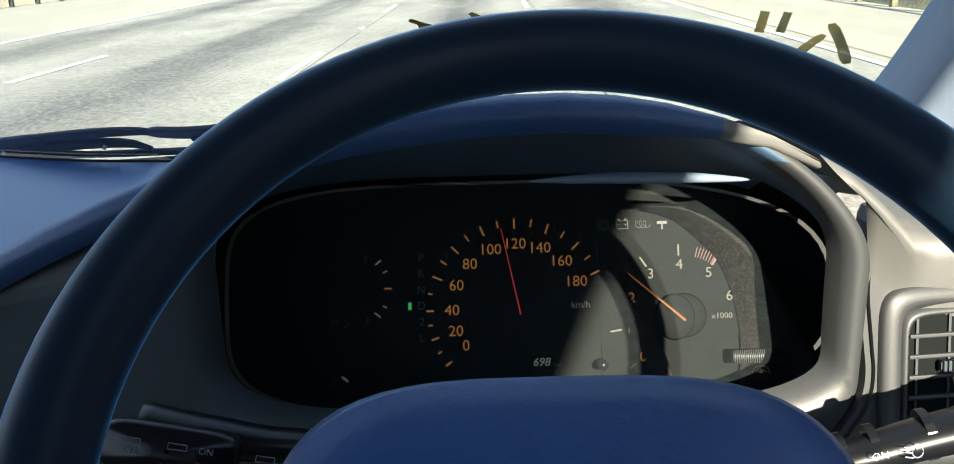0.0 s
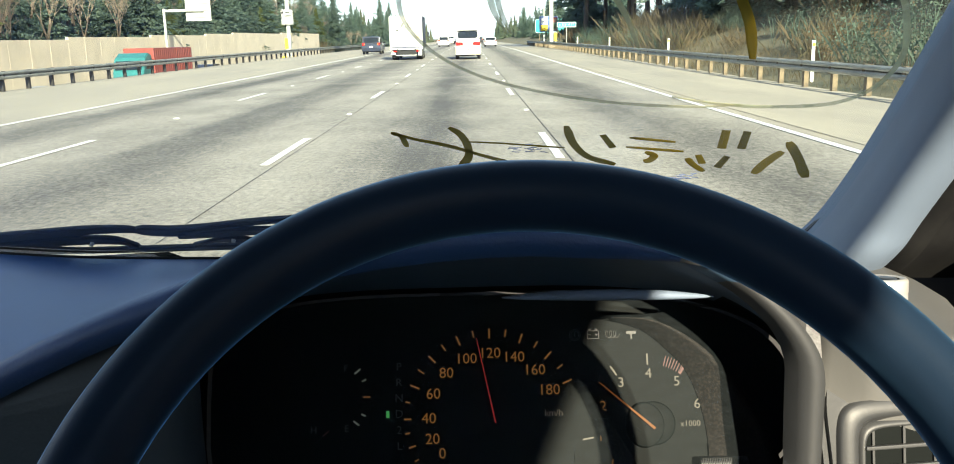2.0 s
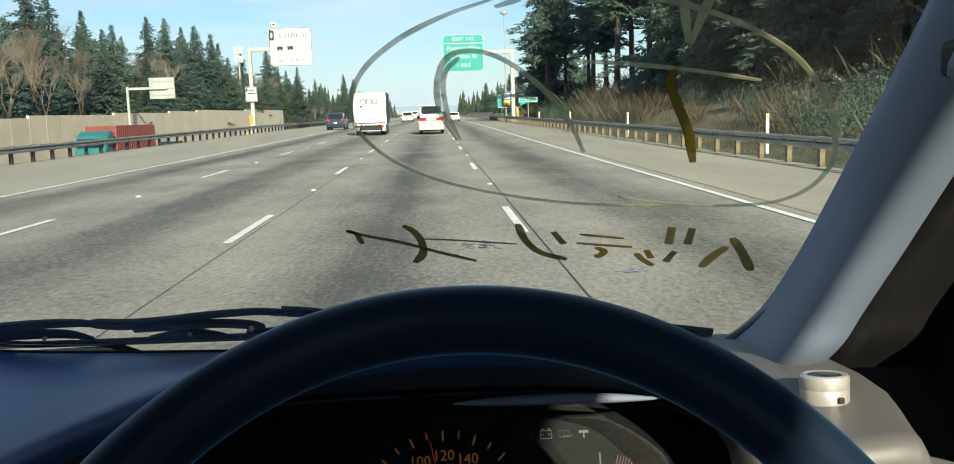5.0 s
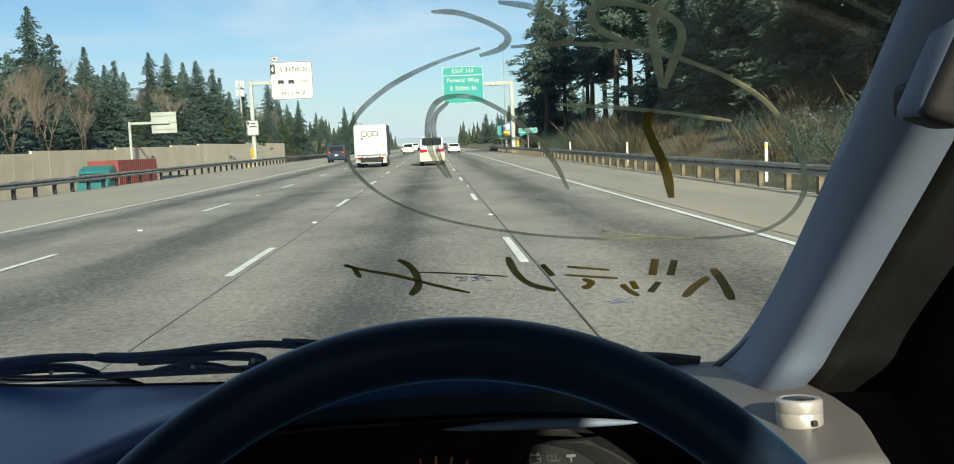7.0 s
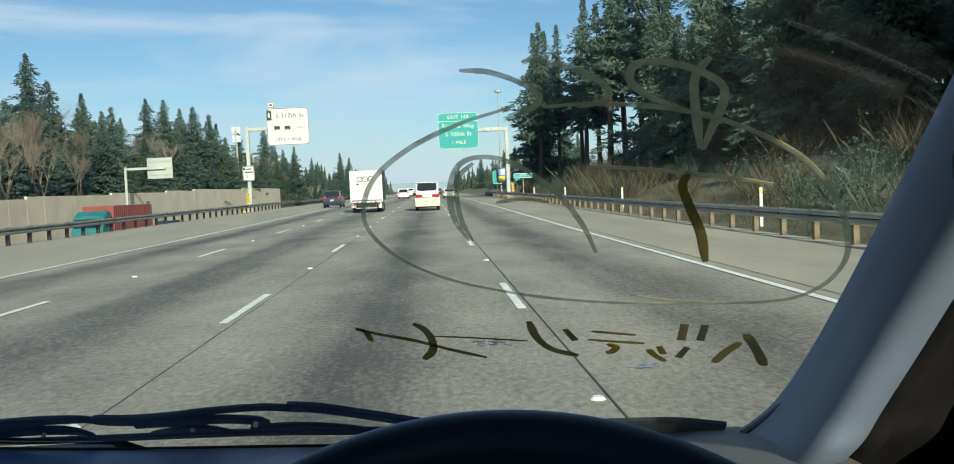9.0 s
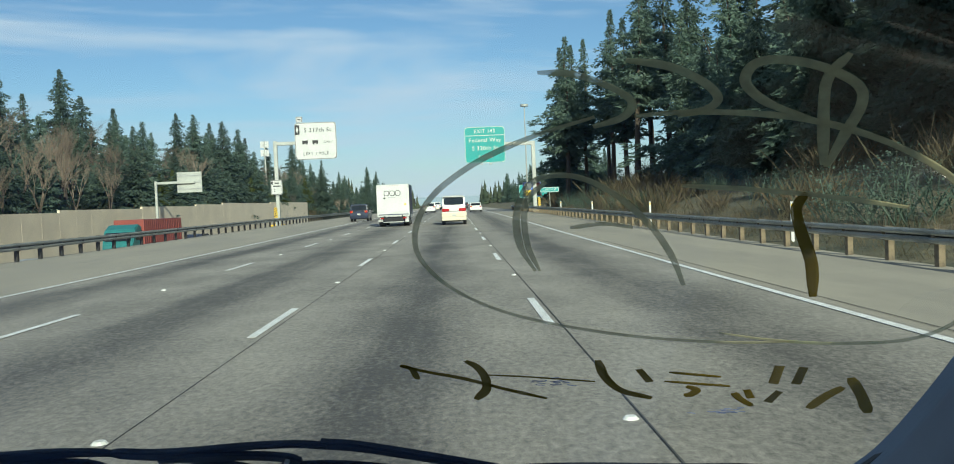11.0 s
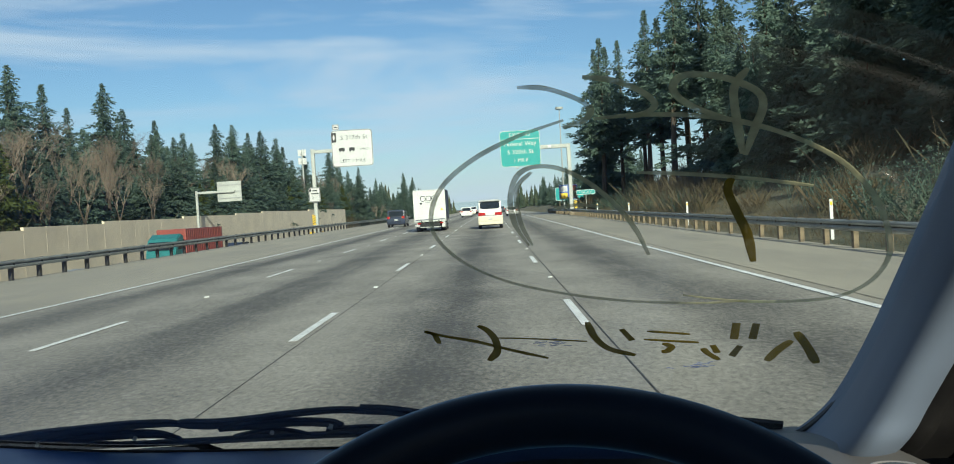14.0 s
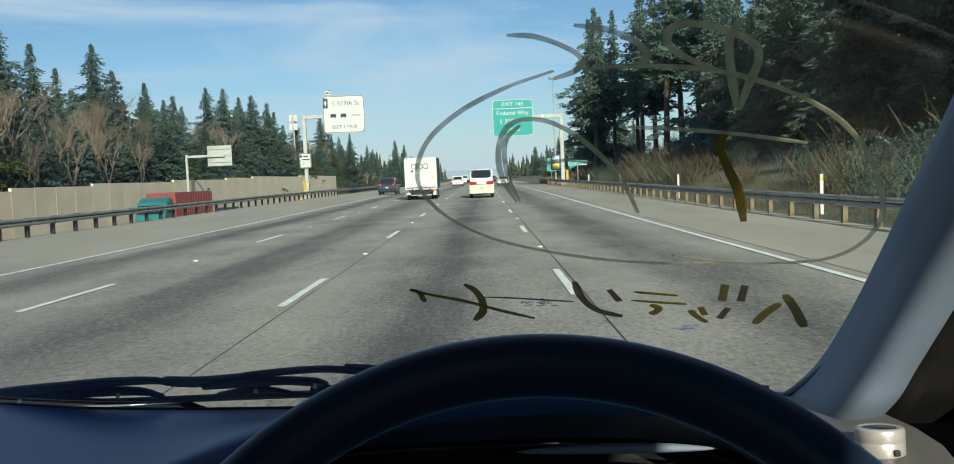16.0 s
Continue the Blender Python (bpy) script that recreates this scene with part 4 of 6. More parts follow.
for (x, y, k, p), lab in zip(((-4.3, 150, "suv", "white"), (-0.5, 185, "sedan", "silver"), (3.1, 132, "sedan", "white"), (-4.4, 215, "van", "white"), (-7.9, 240, "sedan", "silver"), (3.0, 260, "suv", "navy"), (-0.6, 290, "van", "white")),
                             ("white", "silver", "white", "white", "silver", "dark blue", "white")):
    car("traffic_car", f"{lab} car far ahead in the traffic", (x, y, rise(y)), M[p], k)
# oncoming cars on the lower carriageway
for x, y, k, p, lab in ((-24, 42, "sedan", "navy", "dark blue"), (-27.5, 60, "sedan", "silver", "silver"), (-24, 122, "van", "sign_yellow", "yellow"), (-27.5, 96, "suv", "navy", "dark")):
    car("oncoming_car", f"{lab} car on the lower oncoming carriageway", (x, y, rise(y) - 2.42), M[p], k, rz=180)


def box_truck(at):
    """White box truck seen from behind."""
    t = thing("box_truck", "white box truck with dark logo shapes on its rear doors", "truck", at=at)
    L, W, z0, z1 = 4.6, 2.28, 0.82, 2.95
    b = part("cargo_box", box((0, L / 2, (z0 + z1) / 2), (W, L, z1 - z0), bevel=0.03), M["box_side"], t, "white box with dark blue side panels")
    part("roll_door", box((0, -0.014, (z0 + z1) / 2 - 0.03), (W - 0.16, 0.03, z1 - z0 - 0.20), bevel=0.008), M["white"], b)
    for k in range(6):
        part("door_joint", box((0, -0.0302, z0 + 0.22 + 0.32 * k), (W - 0.18, 0.003, 0.012)), M["sign_white"], b)
    part("head_rail", box((0, -0.012, z1 - 0.075), (W - 0.01, 0.05, 0.14), bevel=0.012), M["white"], b)
    part("roof_skin", box((0, L / 2, z1 + 0.01), (W - 0.02, L - 0.02, 0.03), bevel=0.01), M["white"], b)
    for k in range(5):
        part("marker_lamp", box((-0.36 + 0.18 * k, -0.042, z1 - 0.06), (0.05, 0.014, 0.03)), M["red_lens"], b)
    part("door_handle", box((0.12, -0.04, z0 + 0.14), (0.34, 0.03, 0.06), bevel=0.01), M["steel"], b)
    for sx in (-1, 1):
        part("edge_trim", box((sx * (W / 2 - 0.04), -0.012, (z0 + z1) / 2 - 0.05), (0.085, 0.05, z1 - z0 - 0.1), bevel=0.01), M["white"], b)
        lamp = part("tail_lamp", box((sx * 0.80, -0.05, 0.60), (0.24, 0.05, 0.09), bevel=0.01), M["red_lens"], t)
        part("indicator_lens", box((sx * 0.95, -0.055, 0.60), (0.06, 0.045, 0.08)), M["sign_white"], lamp)
        part("mud_flap", box((sx * 0.86, 0.72, 0.40), (0.46, 0.02, 0.46)), M["black_plastic"], t)
        part("gate_arm", box((sx * 0.62, -0.10, 0.55), (0.07, 0.10, 0.50), bevel=0.012), M["black_plastic"], t)
        add_wheel(t, sx * 0.86, 1.2, 0.38, 0.44)
        add_wheel(t, sx * 0.85, 5.9, 0.38, 0.22)
        part("door_mirror", box((sx * 1.22, 6.4, 1.75), (0.16, 0.08, 0.36), bevel=0.02), M["black_plastic"], t)
    part("fender", box((0.93, 0.30, 0.52), (0.24, 0.6, 0.46), bevel=0.03), M["white"], t, "white wheel fender")
    part("chassis", box((0, 3.2, 0.64), (0.9, 6.0, 0.24), bevel=0.02), M["black_plastic"], t)
    part("rear_sill", box((0, -0.04, z0 - 0.055), (W, 0.12, 0.12), bevel=0.01), M["steel"], t, "worn steel lift gate sill")
    part("lift_gate", box((0, -0.13, 0.50), (1.30, 0.05, 0.30), bevel=0.012), M["black_plastic"], t, "folded black lift gate")
    part("step_bar", box((0, -0.16, 0.33), (1.5, 0.07, 0.05), bevel=0.01), M["steel"], t)
    part("cab", side_body([(4.7, 0.5), (4.7, 1.95), (5.6, 2.15), (6.3, 2.12), (6.95, 1.35), (7.05, 0.55)], 1.95), M["white"], t)
    plate_bars(t, (-0.92, -0.08, 0.45))
    # logo as plain shapes: three round-cornered rings and a bar
    lg = bmesh.new()
    for cx in (-0.44, -0.04, 0.36):
        pts = [Vector((cx + 0.17 * c_, -0.034, 2.36 + 0.17 * s_)) for c_, s_ in super_outline(1, 1, 3, 18)]
        for p, q in zip(pts, pts[1:] + pts[:1]):
            add_box(lg, (p + q) / 2, ((q - p).length + 0.03, 0.008, 0.045), (q - p).to_track_quat("X", "Z").to_matrix().to_4x4())
    add_box(lg, (-0.04, -0.034, 2.08), (0.62, 0.006, 0.018))
    part("logo_shapes", lg, M["sign_black"], b, "dark rounded logo shapes")
    part("yellow_label", box((0.85, -0.034, 1.55), (0.14, 0.008, 0.12)), M["sign_yellow"], b)
    part("dark_label", box((-0.6, -0.034, 2.02), (0.16, 0.008, 0.12)), M["sign_black"], b)
    return t


box_truck((-4.35, 62.5, rise(62.5)))


def container_truck(at):
    t = thing("container_truck", "teal cab truck with a rust red container on the oncoming carriageway", "truck", at=at, rz=180)
    con = part("container", box((0, 5.4, 2.35), (2.4, 9.6, 2.5), bevel=0.04), M["red_paint"], t)
    for k in range(20):
        for sx in (-1, 1):
            part("corrugation", box((sx * 1.215, 1.0 + 0.46 * k, 2.35), (0.03, 0.2, 2.3), bevel=0.008), M["red_paint"], con)
    cab = part("cab", side_body([(10.7, 0.6), (10.7, 3.1), (11.3, 3.25), (12.2, 2.85), (12.75, 1.75), (12.85, 0.6)], 2.35, bevel=0.08), M["teal_paint"], t, "teal painted cab")
    part("front_window", box((0, 12.52, 2.32), (2.0, 0.06, 0.72), pose(0, 0, 0, 26), 0.02), M["dark_glass"], cab)
    part("grille", box((0, 12.87, 1.15), (1.3, 0.06, 0.6), bevel=0.02), M["silver"], cab)
    part("front_bumper", box((0, 12.9, 0.6), (2.3, 0.2, 0.3), bevel=0.03), M["white"], t)
    for sx in (-1, 1):
        part("headlamp", box((sx * 0.9, 12.88, 0.98), (0.3, 0.06, 0.2), bevel=0.02), M["sign_white"], cab)
        part("side_window", box((sx * 1.18, 11.6, 2.35), (0.03, 0.9, 0.65), bevel=0.01), M["dark_glass"], cab)
        for y in (1.4, 2.6, 9.4, 11.7):
            add_wheel(t, sx * 1.0, y, 0.5, 0.35)
    part("chassis", box((0, 6.2, 0.85), (1.0, 11.0, 0.3)), M["black_plastic"], t)
    return t


container_truck((-26.0, 81, rise(81) - 2.42))

# ---------------------------------------------------------------- signs and poles


def panel_sign(parent, name, c, w, h, mat, border, text=(), r=0.12):
    """A flat sign board facing -y, with a border line and lettering; c is its middle."""
    base = frame_of(c, (1, 0, 0), (0, 0, 1))
    out = super_outline(w / 2, h / 2, 14, 48)
    b = part(name, plate(out, 0.05, base), mat, parent)
    rows = [[base @ Vector((x * s[0], y * s[1], 0.004)) for x, y in out] for s in ((1 - 0.05 / w, 1 - 0.05 / h), (1 - 0.15 / w, 1 - 0.15 / h))]
    part("sign_border", loft(rows, close_u=True), border, b)
    for body, x, z, size in text:
        part("sign_lettering", text_bm(body, size, base @ Matrix.Translation((x, z, 0.006)), 0.003, 0.0, "CENTER", 1.08), border, b)
    return b


gy0 = 106.0
gan = thing("exit_sign_gantry", "green highway exit sign on a grey cantilever gantry", "road sign")
base_z = bank(9.7, gy0)
part("gantry_pole", box((9.7, gy0 + 0.3, base_z + 4.3), (0.46, 0.46, 8.6), bevel=0.05), M["pole"], gan)
part("base_plate", box((9.7, gy0 + 0.3, base_z + 0.12), (0.9, 0.9, 0.3), bevel=0.03), M["wall"], gan)
part("gantry_arm", box((6.2, gy0 + 0.3, base_z + 8.35), (7.2, 0.42, 0.46), bevel=0.05), M["pole"], gan)
sg = panel_sign(gan, "sign_board", (3.9, gy0 - 0.1, 8.55), 4.85, 4.35, M["sign_green"], M["sign_white"],
                (("EXIT 143", 0, 1.62, 0.62), ("Federal Way", 0, 0.55, 0.70), ("S 320th St", 0, -0.42, 0.70), ("1 MILE", 0, -1.42, 0.58)))
part("sign_rule", box((3.9, gy0 - 0.11, 8.55 + 1.12), (4.75, 0.012, 0.06)), M["sign_white"], sg)
for x in (3.4, 4.5):
    part("sign_lamp", box((x, gy0 - 0.55, 6.2), (0.34, 0.28, 0.16), bevel=0.03), M["pole"], gan)
    part("lamp_arm", rod((x, gy0, 6.34), (x, gy0 - 0.55, 6.25), 0.03, None, 6), M["pole"], gan)
part("arm_camera", box((7.4, gy0 - 0.05, base_z + 8.36), (0.4, 0.3, 0.36), bevel=0.04), M["white"], gan)

ly = 96.0
lane_sign = thing("lane_sign_gantry", "white carpool lane sign on a grey cantilever pole", "road sign")
part("gantry_pole", box((-19.2, ly + 0.3, 3.4), (0.40, 0.40, 11.6), bevel=0.05), M["pole"], lane_sign)
part("gantry_arm", box((-17.2, ly + 0.3, 8.9), (4.2, 0.36, 0.38), bevel=0.05), M["pole"], lane_sign)
sb = panel_sign(lane_sign, "sign_board", (-14.75, ly - 0.1, 9.05), 4.5, 4.0, M["sign_white"], M["sign_black"],
                (("S 317th St", 0.25, 1.15, 0.66), ("ONLY", 1.35, -0.15, 0.34), ("LEFT 1 MILE", 0, -1.38, 0.50)))
part("lane_tab", box((-16.70, ly - 0.112, 10.28), (0.50, 0.012, 1.05), bevel=0.004), M["sign_black"], sb)
part("lane_diamond", plate([(-0.14, 0), (0, 0.36), (0.14, 0), (0, -0.36)], 0.01, frame_of((-16.7, ly - 0.122, 10.28), (1, 0, 0), (0, 0, 1))), M["sign_white"], sb)
tb = panel_sign(lane_sign, "top_board", (-16.45, ly - 0.1, 11.4), 0.7, 0.62, M["sign_white"], M["sign_black"])
part("board_symbol", box((-16.45, ly - 0.112, 11.4), (0.34, 0.012, 0.16), bevel=0.004), M["sign_black"], tb)
for x in (-15.9, -14.8):
    pic = box((x, ly - 0.11, 8.95), (0.62, 0.012, 0.34), bevel=0.004)
    add_box(pic, (x - 0.18, ly - 0.11, 8.74), (0.14, 0.012, 0.12))
    add_box(pic, (x + 0.18, ly - 0.11, 8.74), (0.14, 0.012, 0.12))
    part("vehicle_picture", pic, M["sign_black"], sb)
ls2 = panel_sign(lane_sign, "small_board", (-19.2, ly - 0.1, 4.2), 1.25, 1.6, M["sign_white"], M["sign_black"], (("2", -0.2, -0.35, 0.42),))
for dz, w in ((0.45, 0.5), (0.12, 0.8)):
    part("board_bar", box((-19.15, ly - 0.115, 4.2 + dz), (w, 0.012, 0.12)), M["sign_black"], ls2)
part("board_diamond", plate([(-0.12, 0), (0, 0.24), (0.12, 0), (0, -0.24)], 0.01, frame_of((-19.65, ly - 0.116, 4.68), (1, 0, 0), (0, 0, 1))), M["sign_black"], ls2)

back = thing("sign_back", "pale back of a small gantry sign facing oncoming traffic", "road sign")
part("gantry_pole", box((-36.2, 108, 1.65), (0.28, 0.28, 8.4), bevel=0.03), M["pole"], back)
part("gantry_arm", box((-33.9, 108, 5.6), (4.8, 0.24, 0.3), bevel=0.03), M["pole"], back)
bb = part("sign_board", box((-32.2, 108.25, 5.6), (3.0, 0.08, 2.5), bevel=0.02), M["pole"], back)
for k in range(3):
    part("stiffener", box((-32.2, 108.18, 4.8 + 0.8 * k), (2.9, 0.06, 0.08)), M["silver"], bb)

st = thing("street_name_sign", "small green street name sign on a thin post", "road sign")
part("post", rod((10.6, 98, bank(10.6, 98) - 0.1), (10.6, 98, 2.9), 0.04, None, 8), M["pole"], st)
panel_sign(st, "sign_board", (10.6, 97.94, 2.75), 2.1, 0.56, M["sign_green"], M["sign_white"], (("S 336TH ST", 0, 0.0, 0.30),))

ds = thing("distance_sign", "green distance sign beside the outer shoulder far ahead", "road sign")
for x in (13.4, 17.4):
    part("post", box((x, 172, 1.9), (0.14, 0.14, 4.6), bevel=0.01), M["rust_post"], ds)
panel_sign(ds, "sign_board", (15.4, 171.8, 3.55), 5.6, 2.6, M["sign_green"], M["sign_white"], (("City Center", 0, 0.72, 0.52), ("Des Moines", 0, 0.0, 0.52), ("NEXT RIGHT", 0, -0.75, 0.46)))
lg2 = thing("services_sign", "blue services sign with plain coloured logo squares", "road sign")
for x in (12.3, 14.5):
    part("post", box((x, 152, 1.7), (0.12, 0.12, 3.6), bevel=0.01), M["rust_post"], lg2)
bl = panel_sign(lg2, "sign_board", (13.4, 151.8, 3.6), 3.2, 2.6, M["sign_blue"], M["sign_white"])
for x, z, mt in ((-0.75, 0.6, "sign_white"), (0.75, 0.6, "red_paint"), (-0.75, -0.6, "sign_yellow"), (0.75, -0.6, "sign_black")):
    part("logo_square", box((13.4 + x, 151.78, 3.6 + z), (1.25, 0.03, 1.0), bevel=0.01), M[mt], bl)


def hazard_marker(x, y, z):
    h = thing("hazard_marker", "yellow and black striped hazard marker on a post", "road sign", group="hazard markers")
    part("post", box((x, y + 0.05, z + 0.7), (0.07, 0.07, 1.8)), M["steel"], h)
    b = part("marker_board", box((x, y, z + 1.25), (0.32, 0.03, 0.95), bevel=0.006), M["sign_yellow"], h)
    for k in range(4):
        part("stripe", plate([(-0.155, -0.09), (0.155, 0.07), (0.155, 0.16), (-0.155, 0.0)], 0.006, frame_of((x, y - 0.022, z + 0.92 + 0.22 * k), (1, 0, 0), (0, 0, 1))), M["sign_black"], b)


hazard_marker(-17.0, 84, rise(84))
hazard_marker(9.9, 103, bank(9.9, 103))
for k, y in enumerate((26, 45, 64, 83)):
    dp = thing("delineator_post", "slim white reflector post beside the shoulder", "road post", group="delineator posts")
    x = 10.0
    z = bank(x, y)
    part("post", box((x, y, z + 0.55), (0.10, 0.03, 1.3), bevel=0.008), M["white"], dp)
    part("reflector", box((x, y - 0.018, z + 1.08), (0.075, 0.008, 0.1), bevel=0.002), M["sign_yellow"], dp)
tw = thing("cell_tower", "white cell phone mast with panel antennas above the trees", "mast")
part("mast", rod((-53, 250, 0), (-53, 250, 21.5), 0.35, 0.2, 12), M["pole"], tw)
for z in (18.2, 20.6):
    for k in range(6):
        a = k * math.pi / 3
        part("antenna", box((-53 + 1.0 * math.cos(a), 250 + 1.0 * math.sin(a), z), (0.34, 0.34, 1.8), bevel=0.03), M["white"], tw)
        part("bracket", rod((-53, 250, z), (-53 + 1.0 * math.cos(a), 250 + 1.0 * math.sin(a), z), 0.05, None, 6), M["pole"], tw)
lp = thing("light_mast", "tall thin highway lighting mast far ahead", "street lamp")
part("mast", rod((17, 205, 0), (17, 205, 24), 0.22, 0.1, 8), M["pole"], lp)
part("lamp_ring", rod((17, 205, 23.6), (17, 205, 24.1), 0.9, 0.9, 12), M["pole"], lp)

# ---------------------------------------------------------------- cabin shell
WS = (2.831, -0.344, -1.307)              # windscreen: y = a + b x + c z


def on_ws(x, z, inset=0.0):
    n = Vector((-WS[1], 1, -WS[2]))
    p = Vector((x, WS[0] + WS[1] * x + WS[2] * z, z))
    return p - inset * n.normalized()


def out_ws(x, z, d):
    """A point d outside the glass, at this x and z."""
    return Vector((x, WS[0] + WS[1] * x + WS[2] * z + d * Vector((WS[1], 1, WS[2])).length, z))


ws_n = Vector((-WS[1], 1, -WS[2])).normalized()
ws_outline = [(-1.02, 1.10), (-0.6, 1.15), (0.0, 1.17), (0.40, 1.18), (0.47, 1.25), (0.455, 1.36), (0.43, 1.50), (0.40, 1.66), (0.38, 1.75), (-0.2, 1.78), (-0.9, 1.77)]


def bent(x, z):
    """How far the glass curves back from its plane towards the driver's corner, shaped to fit the puck's reflection in
    the camera's view.
    """
    v, near = (1.534 - z) * 1.27, min(1.0, max(0.0, (x - 0.24) / 0.10))
    return 0.25 * max(0.0, x - 0.24) ** 2 + 0.0026 * math.tanh(v / 0.05) * near * near * (3 - 2 * near)


def along(chain, f):
    """The point at share f of the way along a chain of (x, z), by x."""
    x = chain[0][0] + (chain[-1][0] - chain[0][0]) * f
    for (xa, za), (xb, zb) in zip(chain, chain[1:]):
        if x <= xb + 1e-9:
            return x, za + (zb - za) * (x - xa) / (xb - xa)
    return chain[-1]


low_edge, high_edge = ws_outline[:5], ws_outline[:7:-1]
COLS, ROWS = 110, 44
bm = bmesh.new()
sheets = []
for inset, want in ((0.0, -1), (-0.005, 1)):
    grid = []
    for c in range(COLS + 1):
        (xa, za), (xb, zb) = along(low_edge, c / COLS), along(high_edge, c / COLS)
        grid.append([])
        for k in range(ROWS + 1):
            x, z = xa + (xb - xa) * k / ROWS, za + (zb - za) * k / ROWS
            grid[-1].append(bm.verts.new(on_ws(x, z, inset + bent(x, z))))
    for c in range(COLS):
        for k in range(ROWS):
            f = bm.faces.new((grid[c][k], grid[c + 1][k], grid[c + 1][k + 1], grid[c][k + 1]))
            f.normal_update()
            if f.normal.dot(ws_n) * want < 0:
                f.normal_flip()
            f.smooth, f.material_index = True, (0 if want < 0 else 1)
    sheets.append([grid[c][0] for c in range(COLS)] + [grid[COLS][k] for k in range(ROWS)] + [grid[c][ROWS] for c in range(COLS, 0, -1)] + [grid[0][k] for k in range(ROWS, 0, -1)])
for k in range(len(sheets[0])):
    a, b = sheets
    bm.faces.new((a[k], a[(k + 1) % len(a)], b[(k + 1) % len(b)], b[k])).material_index = 1
windscreen = thing("windscreen", "clear raked windscreen with marker drawings on it", "windscreen")
pane = part("glass_pane", bm, M["windscreen"], windscreen)
pane.data.materials.append(M["pane_out"])
pane.visible_shadow = False
rim_path = [on_ws(x, z, bent(x, z) - 0.002) for x, z in ws_outline]
part("edge_seal", tube(rim_path + rim_path[:1], 0.004, 6), M["rubber"], windscreen, "black rubber edge seal")

# unseen roof, headers and pillars are placed to shape the sun patches
shell = thing("car_cabin_shell", "plain pale cloth roof and dark doors of a car cabin, unseen openings set to shape sunlight", "car interior", kind="structure")
part("roof_lining", box((-0.3, -0.865, 2.135), (1.66, 2.85, 0.04), bevel=0.01), M["liner"], shell)
part("windscreen_header", box((-0.3, 0.53, 1.945), (1.60, 0.07, 0.34), bevel=0.01), M["liner"], shell)
part("floor_pan", box((-0.3, -0.4, 0.42), (1.75, 3.8, 0.05)), M["door_dark"], shell)
part("firewall", box((-0.3, 1.42, 0.80), (1.75, 0.04, 0.72)), M["door_dark"], shell)
# tail with a window opening, unseen and added to let fill light in
part("tail_gate", box((-0.3, -2.3, 0.80), (1.75, 0.05, 0.80)), M["liner"], shell)
part("tail_header", box((-0.3, -2.3, 1.885), (1.68, 0.05, 0.46)), M["liner"], shell)
LEAN = math.atan2(0.075, 0.75)             # the sides lean in towards the roof
for sx, sg in ((0.555, 1), (-1.155, -1)):
    part("door_driver" if sg > 0 else "door_passenger", box((sx, -0.70, 0.83), (0.05, 3.1, 0.84), bevel=0.01), M["door_dark"], shell)
    part("window_header", box((sx - sg * 0.075, -0.865, 2.065), (0.05, 2.85, 0.10), bevel=0.01), M["liner"], shell)
    for y, w in ((-1.42, 0.14), (-1.85, 0.08), (-2.22, 0.14)):
        part("door_pillar", box((sx - sg * 0.037, y, 1.635), (0.05, w, 0.80), Matrix.Rotation(-sg * LEAN, 4, "Y"), 0.01), M["liner"], shell)
    # unseen tinted panes, added so that fill light reaches the dash
    part("rear_pane", box((sx - sg * 0.037, -1.80, 1.635), (0.010, 0.74, 0.80), Matrix.Rotation(-sg * LEAN, 4, "Y")), M["privacy"], shell, "tinted rear side window, unseen, added for fill light")
part("tail_pane", box((-0.3, -2.3, 1.43), (1.66, 0.012, 0.46)), M["privacy"], shell, "tinted tail window, unseen, added for fill light")
part("bonnet", side_body([(1.44, 0.42), (1.44, 1.00), (1.62, 0.97), (1.92, 0.83), (2.06, 0.6), (2.06, 0.36)], 1.74, Matrix.Translation((-0.3, 0, 0)), bevel=0.04), M["silver"], shell, "short silver nose of the van")
for x in (-1.06, 0.46):
    for y in (1.0, -1.7):
        wh = part("wheel", rod((x - 0.09, y, 0.31), (x + 0.09, y, 0.31), 0.31, None, 28), M["tyre"], shell)
        part("rim", rod((x - 0.095, y, 0.31), (x + 0.095, y, 0.31), 0.19, None, 20), M["silver"], wh)
# front corner trim between the windscreen pillar and the door
part("corner_trim", box((0.535, 0.86, 1.0), (0.07, 0.62, 0.36), bevel=0.02), M["door_dark"], shell)

# windscreen pillar: pale trim that follows the glass edge; a broad face turned to the glass, a narrow one to the driver
ax = [(0.376, 1.258), (0.393, 1.274), (0.405, 1.308), (0.408, 1.344), (0.405, 1.40), (0.398, 1.46), (0.389, 1.525), (0.379, 1.59), (0.368, 1.66), (0.352, 1.77)]
edge = smooth_path([on_ws(x, z, 0.010) for x, z in ax], 5)
CAMERA_EYE = Vector((0.08, 0.07, 1.53))
SECTION = ((0.006, 0.03), (0.0, 0.0), (0.001, -0.024), (0.004, -0.044), (0.009, -0.056), (0.016, -0.062), (0.025, -0.063), (0.036, -0.060), (0.049, -0.053), (0.058, -0.044))


